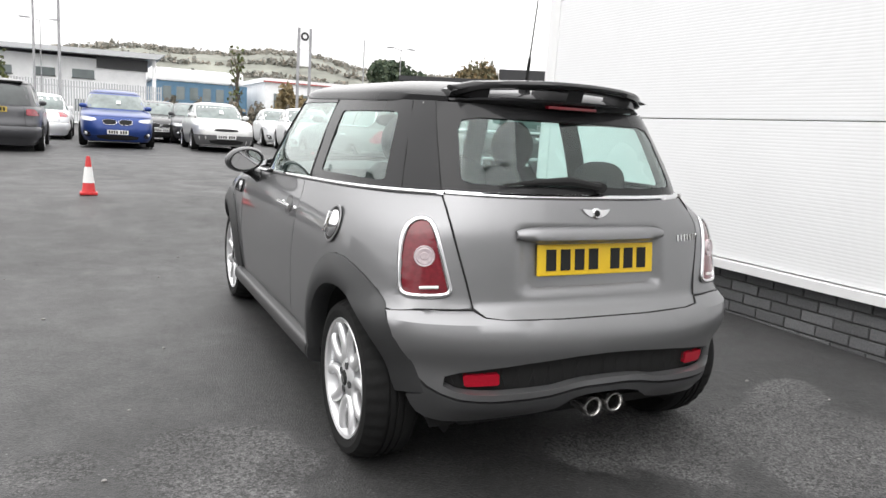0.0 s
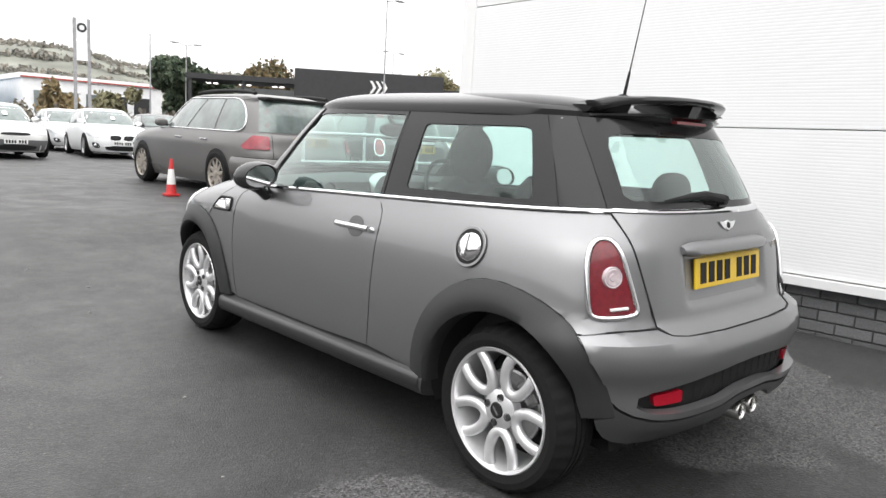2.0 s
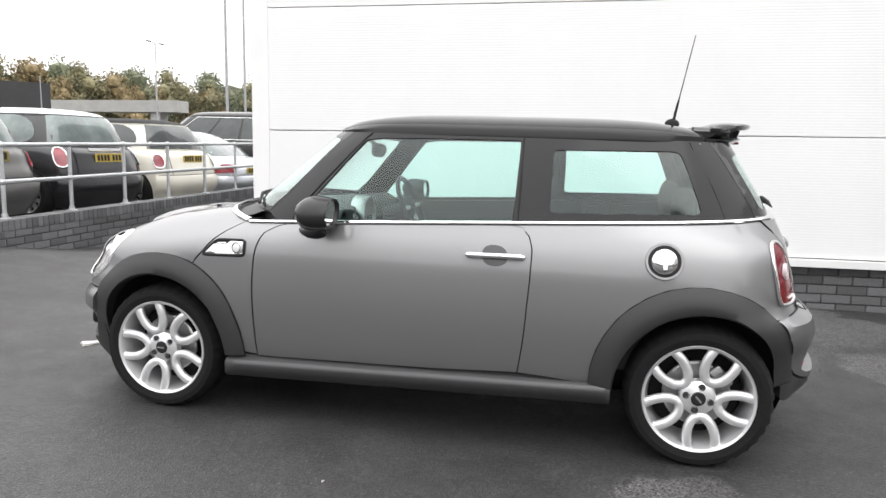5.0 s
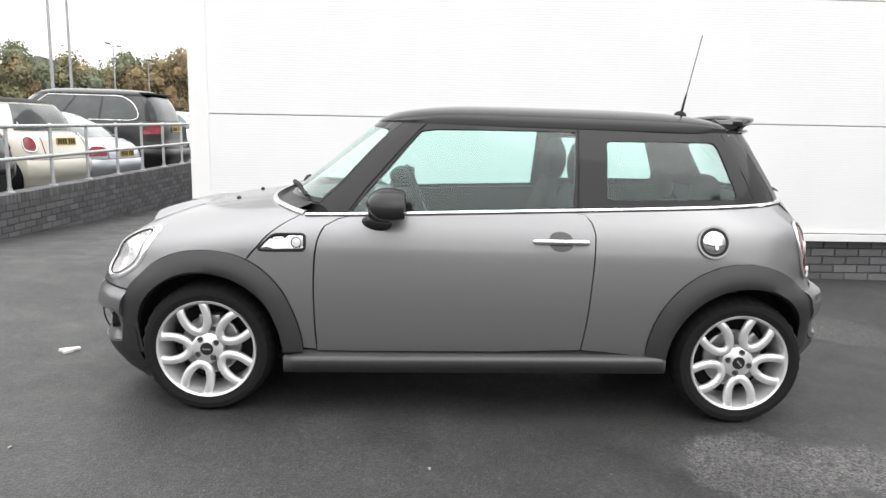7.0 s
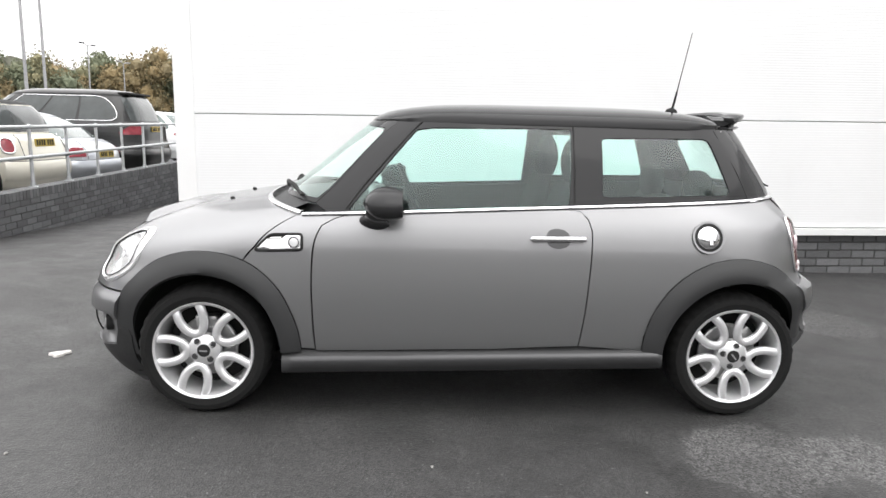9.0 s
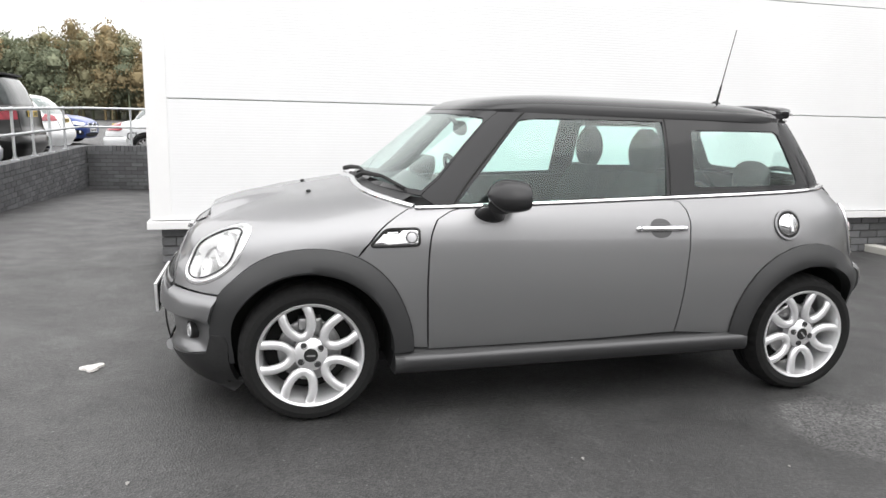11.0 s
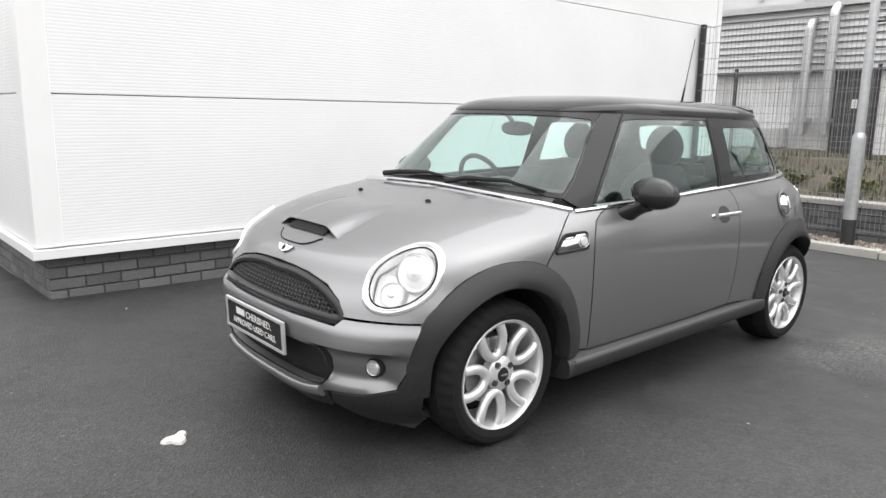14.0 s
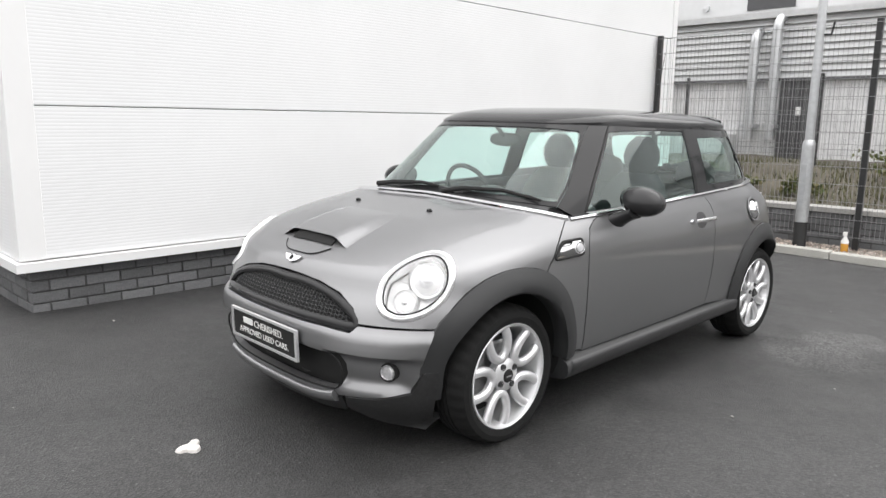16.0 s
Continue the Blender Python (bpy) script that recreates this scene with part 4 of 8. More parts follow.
def build_headlamps():
    for mirror in (False, True):
        fl = (lambda b: flipped(b)) if mirror else (lambda b: b)
        lamp = part("headlamp", fl(panel_bm(BONNET, HEADLAMP, step=0.025, off=-0.06, thick=0.0, gap=0.012)), M_REFLECT, car, "oval headlamp with chrome ring and clear cover", 40)
        part("bezel", fl(outline_tube(BONNET, densified([(21.6 + (a - 21.6) * 0.97, 0.713 + (z - 0.713) * 0.97) for a, z in HEADLAMP], 0.8), 0.0165, 0.001, flat=0.45)), M_BEZEL, lamp, "chrome headlamp ring", 60)
        wall = outline_tube(BONNET, densified([(21.6 + (a - 21.6) * 0.93, 0.713 + (z - 0.713) * 0.93) for a, z in HEADLAMP], 0.8), 0.007, -0.018, flat=4.5)
        part("inner_ring", fl(wall), M_REFLECT, lamp, smooth=60)
        # black bead put in for the shadow line inside the bezel
        part("shadow_ring", fl(outline_tube(BONNET, densified([(21.6 + (a - 21.6) * 0.86, 0.713 + (z - 0.713) * 0.86) for a, z in HEADLAMP], 0.8), 0.0032, 0.0065)), M_MATT, lamp, smooth=60)
        for (a, z), r in (((20.6, 0.655), 0.046), ((22.7, 0.738), 0.074)):
            c = lower_point(a, z)
            nd = Vector((-0.45, 0.85, 0.25)).normalized()
            ball = lathe([(0.0, 0.02), (r * 0.5, 0.016), (r * 0.75, 0.004), (r * 0.8, -0.004), (r * 0.95, 0.006), (r, 0.0), (r * 1.02, -0.05), (0.0, -0.05)], "z", 28)
            bmesh.ops.transform(ball, matrix=Matrix.Translation(c - nd * 0.03) @ nd.to_track_quat("Z", "Y").to_matrix().to_4x4(), verts=ball.verts)
            part("projector", fl(ball), M_REFLECT, lamp, smooth=30)
            rim = lathe([(r * 1.02, 0.004), (r * 1.09, 0.002), (r * 1.09, -0.03), (r * 1.02, -0.03)], "z", 36, closed=True)
            bmesh.ops.transform(rim, matrix=Matrix.Translation(c - nd * 0.03) @ nd.to_track_quat("Z", "Y").to_matrix().to_4x4(), verts=rim.verts)
            part("projector_rim", fl(rim), M_STEEL, lamp, smooth=30)
            b2 = ellipsoid(c - nd * 0.03, (r * 0.5, r * 0.5, r * 0.5), 18, 10)
            part("projector_lens", fl(b2), M_CHROME if r < 0.05 else M_WHITELENS, lamp, smooth=80)
        cover = part("cover", fl(panel_bm(BONNET, HEADLAMP, step=0.03, off=0.004, thick=0.0, gap=0.006)), M_CLEAR, lamp, "clear lamp cover", 60)
        cover.visible_shadow = False


build_headlamps()


# front show plate with its slogan
def build_front_plate():
    p = part("show_plate", box(-0.262, 0.262, -0.004, 0.004, -0.062, 0.062, 0.004), M_MATT, car, "black slogan plate in a silver frame")
    p.matrix_basis = Matrix.Translation((0.015, 1.916, 0.428)) @ pose(0, 0, 0, 3, 0, 180)
    bm = bmesh.new()
    for x0, x1, z0, z1 in ((-0.268, 0.268, 0.056, 0.068), (-0.268, 0.268, -0.068, -0.056), (-0.268, -0.254, -0.056, 0.056), (0.254, 0.268, -0.056, 0.056)):
        box_into(bm, x0, x1, -0.009, 0.005, z0, z1, 0.002)
    part("plate_frame", bm, M_ALLOY, p)
    for body, size, x, z in (("CHERISHED.", 0.043, 0.045, 0.007), ("APPROVED USED CARS.", 0.038, 0.0, -0.036)):
        ob = new("slogan", text_mesh(body, size))
        ob.data.materials.append(M_WHITE)
        ob.parent = p
        ob.matrix_basis = Matrix.Translation((x, -0.0055, z)) @ pose(0, 0, 0, 90, 0, 0)
    part("word_mark", box(-0.165, -0.085, -0.006, -0.0035, 0.008, 0.036), M_WHITE, p)


build_front_plate()


# wheel arch flares
def flare_bm(axle):
    rings = []
    n = 44
    for k in range(n + 1):
        d0 = -10 if axle > 0 else 9
        d = d0 + (180 - d0) * k / n
        ro = curve_at(FLARE_F if axle > 0 else FLARE_R, max(d, 0.0))
        ring = []
        low = smoothstep(48, 36, d)
        proud = 0.06 + 0.94 * smoothstep(-2, 70, d)
        for f, out in ((1.0 + 0.025 * low, -0.004 * low), (1.0 + 0.02 * low, 0.010 - 0.003 * low), (0.93, 0.022), (0.86, 0.030), (0.80, 0.030), (0.765, 0.022), (0.755, 0.004), (0.76, -0.05)):
            y, z = flare_point(axle, d, ro * f if f > 0.79 else 0.356 * f / 0.765)
            zc = min(max(z, 0.14), 0.95)
            x = lower_x(y, zc) + (out * proud if out > 0.005 else out)
            ring.append(Vector((-x, y, z)))
        rings.append(ring)
    return loft(rings, closed_ring=False)


for axle in (AXLE, -AXLE):
    both("wheel_arch_trim", car, M_PLASTIC, "dark grey plastic wheel arch trim", lambda: flare_bm(axle), 40)


def well_bm(axle):
    rings = []
    for k in range(25):
        t = radians(-14 + 208 * k / 24)
        y, z = axle + 0.358 * math.cos(t), 0.305 + 0.358 * math.sin(t)
        rings.append([Vector((-x, y, z)) for x in (min(0.80, lower_x(y, min(max(z, 0.14), 0.95)) - 0.012), 0.50)])
    bm = loft(rings, closed_ring=False)
    c = [bm.verts.new((-0.52, axle + 0.36 * math.cos(t), max(0.17 + 0.001 * (k % 2), 0.305 + 0.36 * math.sin(t)))) for k, t in [(k, 2 * math.pi * k / 24) for k in range(24)]]
    bm.faces.new(c)
    return bm


for axle in (AXLE, -AXLE):
    both("wheel_well", car, M_MATT, "", lambda: well_bm(axle))


def sill_rise(y):
    return -0.0225 * y


def sill_bm():
    prof = [(0.785, 0.330), (0.803, 0.326), (0.812, 0.314), (0.838, 0.306), (0.848, 0.292), (0.850, 0.262), (0.846, 0.242), (0.832, 0.227), (0.80, 0.219), (0.72, 0.212), (0.70, 0.30)]
    return loft([[Vector((-x, 0.875 - 1.75 * k / 30, z + sill_rise(0.875 - 1.75 * k / 30))) for x, z in prof] for k in range(31)])


sills = both("sill", car, M_PLASTIC, "dark plastic side sill with a painted strip", sill_bm, 40)


M_SILL = mat("satin_grey_sill", (0.062, 0.062, 0.064), rough=0.36, metal=0.75, coat=0.2, grain=(300, 0.08), var=0.08)


def sill_strip_bm():
    rings = []
    for k in range(31):
        y = 0.835 - 1.69 * k / 30
        rings.append([Vector((-x, y, z + sill_rise(y))) for x, z in ((0.838, 0.308), (0.8455, 0.3035), (0.8525, 0.290), (0.854, 0.268), (0.851, 0.250), (0.845, 0.243))])
    return loft(rings, closed_ring=False)


for sill, mirror in zip(sills, (False, True)):
    bm = sill_strip_bm()
    part("sill_strip", flipped(bm) if mirror else bm, M_SILL, sill, "satin grey strip", 40)


# inner shell, floor and cabin tub
def liner_bm():
    pts = [belt_side(y) for y in (-1.3, -1.2, -0.8, -0.4, 0.0, 0.4, 0.75)] + [side(0.95, 0.82), side(1.05, 0.73)] + arc(AXLE, 113, 176, 10) + [side(0.6, 0.25), side(-0.6, 0.25)] + [side(*flare_point(-AXLE, 176 - 120 * k / 12)) for k in range(13)] + [(153.0, 0.70), (153.0, 0.95)]
    return panel_bm(LOWER, pts, step=0.06, off=-0.016, thick=0.0, gap=0)


both("inner_shell", car, M_MATT, "", liner_bm)


def build_tub():
    part("floor_pan", box(-0.58, 0.58, -1.30, 1.50, 0.185, 0.23), M_MATT, car)
    part("engine_block", box(-0.50, 0.50, 0.86, 1.68, 0.23, 0.60), M_MATT, car)
    part("boot_tub", box(-0.50, 0.50, -1.62, -0.80, 0.23, 0.62), M_MATT, car)
    part("bulkhead", box(-0.72, 0.72, 0.80, 0.86, 0.23, 0.93), M_MATT, car)


def shoulder_bm():
    """Ledge between the side of the body and the foot of the window area."""
    rings = []
    for k in range(25):
        y = 0.6 - 2.085 * k / 24
        z = belt_z(y)
        rings.append([Vector((-lower_x(y, z - 0.04) + 0.004, y, z - 0.04)), Vector((-lower_x(y, z - 0.012) + 0.003, y, z - 0.012)), Vector((-upper_x(y, z + 0.012) + 0.003, y, z + 0.004))])
    return loft(rings, closed_ring=False)


both("shoulder", car, M_PAINT, "", shoulder_bm, 50)


build_tub()


def door_card_bm():
    rings = []
    for k in range(17):
        y = 0.76 - 2.06 * k / 16
        x1 = min(lower_x(y, 0.9) - 0.03, upper_x(y, belt_z(y)) - 0.03, 0.715)
        rings.append([Vector((-x1 + 0.035, y, 0.35)), Vector((-x1 + 0.06, y, 0.62)), Vector((-x1 + 0.05, y, 0.80)), Vector((-x1 + 0.02, y, belt_z(y) - 0.015)), Vector((-x1 - 0.012, y, belt_z(y) - 0.012))])
    return loft(rings, closed_ring=False)


both("door_card", car, M_DASH, "black inner door trim", door_card_bm, 50)

# greenhouse
TOP_Z = 1.352
WS_EDGE = [(30.3, 0.968), (32.0, 1.05), (33.3, 1.194), (34.8, 1.302), (36.4, TOP_Z)]
HATCH_UP = [(151.3, TOP_Z), (151.6, 1.30), (152.8, 1.15), (153.7, 1.035)]
DOOR_GLASS = [side_up(y, belt_z(y) + 0.006) for y in (0.585, 0.4, 0.2, 0.0, -0.2, -0.425)] + [(97.1, 1.20), (97.9, 1.332), (80, 1.333), (60, 1.330), (47.0, 1.326), (43.2, 1.316), (41.0, 1.20), (38.7, 1.056)]
QUARTER = cornered([(107.6, 1.032), (110.2, 1.297), (142.6, 1.305), (142.2, 1.048)], 2.0, 0.022)


def surround_bm():
    base = [side_up(y, belt_z(y) - 0.022 + 0.026 * smoothstep(-0.85, -1.15, y)) for y in (-1.36, -1.2, -1.0, -0.8, -0.6, -0.4, -0.2, 0.0, 0.2, 0.4, 0.56, 0.66)]
    top = [(36.4 + (151.3 - 36.4) * k / 14, TOP_Z) for k in range(15)]
    return panel_bm(UPPER, WS_EDGE + top[1:-1] + HATCH_UP + base, [DOOR_GLASS, QUARTER], step=0.04, gap=0.001)


both("window_surround", car, M_BLACK, "gloss black pillars and window surround", surround_bm, 35)
for ob in both("door_window", car, M_SIDEGLASS, "green-tinted door window", lambda: panel_bm(UPPER, DOOR_GLASS, step=0.06, off=-0.004, thick=0.0, gap=-0.004), 60):
    ob.visible_shadow = False
for ob in both("quarter_window", car, M_SIDEGLASS, "green-tinted fixed side window", lambda: panel_bm(UPPER, QUARTER, step=0.06, off=-0.004, thick=0.0, gap=-0.004), 60):
    ob.visible_shadow = False
# seams between the glass areas
both("pillar_seam", car, M_MATT, "", lambda: outline_tube(UPPER, [(97.6, 0.985), (98.3, 1.15), (99.2, 1.345)], 0.004, 0.0005, closed=False), 60)
both("pillar_seam", car, M_MATT, "", lambda: outline_tube(UPPER, [(146.4, 1.03), (146.3, 1.15), (146.0, 1.345)], 0.0022, 0.0003, closed=False), 60)
both("pillar_seam", car, M_MATT, "", lambda: outline_tube(UPPER, [(36.4, 0.945), (37.7, 1.056), (40.1, 1.2), (42.6, 1.325), (43.4, 1.35)], 0.0045, 0.0005, closed=False), 60)


def build_windscreen():
    base = [(30.3, 0.968), (24.0, 0.985), (13.7, 0.998), (0.0, 1.002)]
    left = [(0.0, 1.372), (12.0, 1.372), (24.0, 1.366), (36.4, TOP_Z)] + WS_EDGE[::-1][1:] + base[1:]
    outline = left + [(-a, z) for a, z in left[1:-1][::-1]]
    hole_l = [(0.0, 1.335), (14.0, 1.334), (26.0, 1.330), (33.4, 1.320), (34.0, 1.295), (32.7, 1.194), (31.3, 1.05), (30.0, 0.992), (20.0, 1.012), (0.0, 1.024)]
    hole = hole_l + [(-a, z) for a, z in hole_l[1:-1][::-1]]
    part("windscreen_border", panel_bm(UPPER, outline, [hole], step=0.025, gap=0.001), M_BLACK, car, "black windscreen border", 40)
    w = part("windscreen", panel_bm(UPPER, hole, step=0.05, off=-0.003, thick=0.0, gap=-0.006), M_GLASS, car, "green-tinted windscreen", 60)
    w.visible_shadow = False
    # black scuttle between bonnet and windscreen
    rows = []
    for k in range(41):
        a = -35 + 70 * k / 40
        b = curve_at([(0, 0.985), (10.5, 0.982), (20, 0.977), (28.9, 0.967), (36, 0.952), (42.4, 0.927)], abs(a) * 1.0)
        p0 = lower_point(a * 1.08, b - 0.004)
        p1 = upper_point(a * 0.82, 1.0 - 0.03 * (abs(a) / 35) ** 3)
        rows.append([p0 + Vector((0, -0.003, -0.012)), (p0 + p1) / 2 + Vector((0, 0, -0.012)), p1 + Vector((0, -0.006, 0.0))])
    part("scuttle_panel", loft(rows, closed_ring=False), M_PLASTIC, car, "black plastic scuttle panel", 40)
    return w


build_windscreen()


def build_rear_window():
    left = [(180, 1.350), (172, 1.350), (162, 1.350)] + HATCH_UP + [(160, 1.036), (170, 1.037), (180, 1.037)]
    outline = left + mirror_line(left[1:-1])
    hole_l = [(180, 1.300), (172, 1.300), (160, 1.296), (156.8, 1.285), (156.2, 1.25), (156.9, 1.09), (157.8, 1.072), (165, 1.067), (180, 1.067)]
    hole = hole_l + mirror_line(hole_l[1:-1])
    part("rear_window_border", panel_bm(UPPER, outline, [hole], step=0.04, gap=0.002), M_BLACK, hatch, "gloss black rear window border", 40)
    w = part("rear_window", panel_bm(UPPER, hole, step=0.05, off=-0.003, thick=0.0, gap=-0.006), M_GLASS, hatch, "green-tinted rear window", 60)
    w.visible_shadow = False
    for path in (HATCH_UP, mirror_line(HATCH_UP)):
        part("panel_seam", outline_tube(UPPER, path, 0.006, -0.005, closed=False, sides=6), M_MATT, hatch, smooth=60)
    # wiper
    a = [(182.6, 1.072), (176.0, 1.090), (170.0, 1.084), (163.3, 1.072)]
    pts = [upper_point(x, z) + Vector((0, -0.028, 0)) for x, z in a]
    wiper = part("rear_wiper", tube(pts, [0.013, 0.016, 0.011, 0.003], 8), M_MATT, hatch, "black rear wiper")
    part("wiper_hub", lathe([(0.0, -0.035), (0.018, -0.033), (0.022, -0.02), (0.024, 0.03), (0.0, 0.03)], "y", 20), M_MATT, wiper).location = upper_point(183, 1.068)


build_rear_window()


# chrome waistline all round
def build_waistline():
    pts = []
    for k in range(49):
        y = 0.79 - (0.79 + 1.462) * k / 48
        z = belt_z(y)
        pts.append(Vector((-(max(lower_x(y, z - 0.012), upper_x(y, z + 0.01)) - 0.008), y, z)))
    rings = []
    for i, p in enumerate(pts):
        along = (pts[min(i + 1, 48)] - pts[max(i - 1, 0)]).normalized()
        out = Vector((along.y, -along.x, 0)).normalized()
        rings.append([p + out * o + Vector((0, 0, z)) for o, z in ((0.011, -0.009), (0.013, -0.003), (0.008, 0.004), (-0.012, 0.005), (-0.012, -0.009))])
    for mirror in (False, True):
        bm = loft(rings)
        part("waist_trim", flipped(bm) if mirror else bm, M_CHROME, car, "chrome waist trim", 40)
    ring = []
    for k in range(61):
        a = -43.0 + 86.0 * k / 60
        b = curve_at([(0, 0.985), (10.5, 0.982), (20, 0.977), (28.9, 0.967), (36, 0.952), (43, 0.927)], abs(a))
        p = lower_point(a, b - 0.002)
        q = p.copy()
        q.z = 0
        q = q.normalized()
        ring.append([p + Vector((0, 0, -0.004)) + q * 0.006, p + q * 0.006 + Vector((0, 0, 0.009)), p - q * 0.002 + Vector((0, 0, 0.016)), p - q * 0.016 + Vector((0, 0, 0.018)), p - q * 0.022 + Vector((0, 0, -0.004))])
    part("waist_trim", loft(ring), M_CHROME, car, "chrome trim at the bonnet edge", 40)
    rear = []
    for k in range(41):
        a = 159.9 + 40.2 * k / 40
        p = lower_point(a, 1.032)
        q = Vector((p.x, p.y, 0)).normalized()
        rear.append([p + q * 0.004 + Vector((0, 0, -0.009)), p + q * 0.006, p - q * 0.004 + Vector((0, 0, 0.009)), p - q * 0.03 + Vector((0, 0, 0.010)), p - q * 0.03 + Vector((0, 0, -0.009))])
    part("waist_trim", loft(rear), M_CHROME, hatch, "chrome trim under the rear window", 40)


build_waistline()


# roof
def build_roof():
    cy, lf, lr, w, n = -0.42, 0.925, 0.86, 0.612, 4.4
    rings = []
    us = [1.0, 1.0, 0.999, 0.985, 0.96, 0.92, 0.86, 0.78, 0.68, 0.56, 0.42, 0.28, 0.14]
    for i, u in enumerate(us):
        ring = []
        for k in range(96):
            t = 2 * math.pi * k / 96
            c, s = math.cos(t), math.sin(t)
            l = lf if s > 0 else lr
            r = ((abs(c) / w) ** n + (abs(s) / l) ** n) ** (-1 / n)
            x, y = r * c * u, cy + r * s * u
            z = 1.372 + 0.080 * max(0.0, 1 - u**3.2) ** 0.55
            if i == 0:
                z = 1.345
                x, y = x * 0.97, cy + (y - cy) * 0.985
            elif i == 1:
                z = 1.346
            z -= 0.018 * smoothstep(0.1, 0.55, y) * (1 if i < 5 else 0.6) + 0.006 * smoothstep(-0.9, -1.4, y)
            ring.append(Vector((x, y, z)))
        rings.append(ring)
    roof = part("roof", loft(rings), M_BLACK, car, "gloss black roof", 40)
    part("headlining", box(-0.52, 0.52, -1.20, 0.34, 1.335, 1.345, 0.004), M_HEADLINE, roof, "grey roof lining")
    # aerial
    base = ellipsoid((-0.03, -1.12, 1.437), (0.02, 0.036, 0.028), 16, 10)
    aer = part("aerial", base, M_MATT, roof, "black rod aerial", 60)
    d = Vector((-0.030, -0.175, 0.98)).normalized()
    p = Vector((-0.03, -1.125, 1.45))
    part("rod", tube([p, p + d * 0.10, p + d * 0.11, p + d * 0.42], [0.0075, 0.0055, 0.0028, 0.002], 8), M_MATT, aer)


M_HEADLINE = mat("headlining_grey", (0.30, 0.30, 0.29), rough=0.95, grain=(200, 0.1))
build_roof()


# roof spoiler: a wing that stands clear of its root between three bridges
def build_spoiler():
    half = 0.446

    def wing_ring(x):
        s = min(abs(x) / half, 1.0)
        yb, yf = -1.478 + 0.195 * s**2.5, -1.300 + 0.06 * s**3
        zt = 1.448 - 0.024 * s * s - 0.012 * smoothstep(0.80, 1.0, s)
        th = 0.036 + 0.008 * smoothstep(0.7, 0.95, s) - 0.03 * smoothstep(0.95, 1.0, s)
        sec = ((0.0, -0.5), (0.06, -0.12), (0.3, 0.0), (0.7, -0.02), (0.95, -0.16), (1.0, -0.45), (0.94, -0.8), (0.6, -1.0), (0.2, -0.95), (0.04, -0.75))
        return [Vector((x, yf + (yb - yf) * f, zt + th * h)) for f, h in sec]

    sp = part("roof_spoiler", loft([wing_ring(-half + 2 * half * k / 48) for k in range(49)]), M_BLACK, hatch, "gloss black roof spoiler with two slots", 50)
    for x0, x1 in ((-0.44, -0.325), (-0.035, 0.035), (0.325, 0.44)):
        rings = []
        for k in range(9):
            x = x0 + (x1 - x0) * k / 8
            s = abs(x) / half
            zt = 1.430 - 0.024 * s * s - 0.012 * smoothstep(0.80, 1.0, s)
            yb = -1.445 + 0.18 * s**2.5
            rings.append([Vector((x, -1.18, min(zt + 0.004, 1.418))), Vector((x, -1.33, zt)), Vector((x, yb, zt - 0.006)), Vector((x, yb + 0.02, 1.372)), Vector((x, -1.18, 1.365))])
        part("spoiler_bridge", loft(rings), M_BLACK, sp, smooth=40)
    rings = []
    for k in range(31):
        x = -0.445 + 0.89 * k / 30
        s = abs(x) / 0.445
        yb = -1.43 + 0.16 * s**3.2
        z = 1.384 - 0.014 * s**3
        rings.append([Vector((x, -1.20, z)), Vector((x, yb + 0.01, z - 0.006)), Vector((x, yb, z - 0.014)), Vector((x, yb + 0.012, z - 0.022)), Vector((x, yb + 0.06, 1.338)), Vector((x, -1.26, 1.34))])
    part("spoiler_root", loft(rings), M_BLACK, sp, smooth=30)
    part("brake_light", box(-0.11, 0.11, -1.426, -1.40, 1.346, 1.357, 0.002), M_TAIL, sp, "dark red high brake light")


build_spoiler()


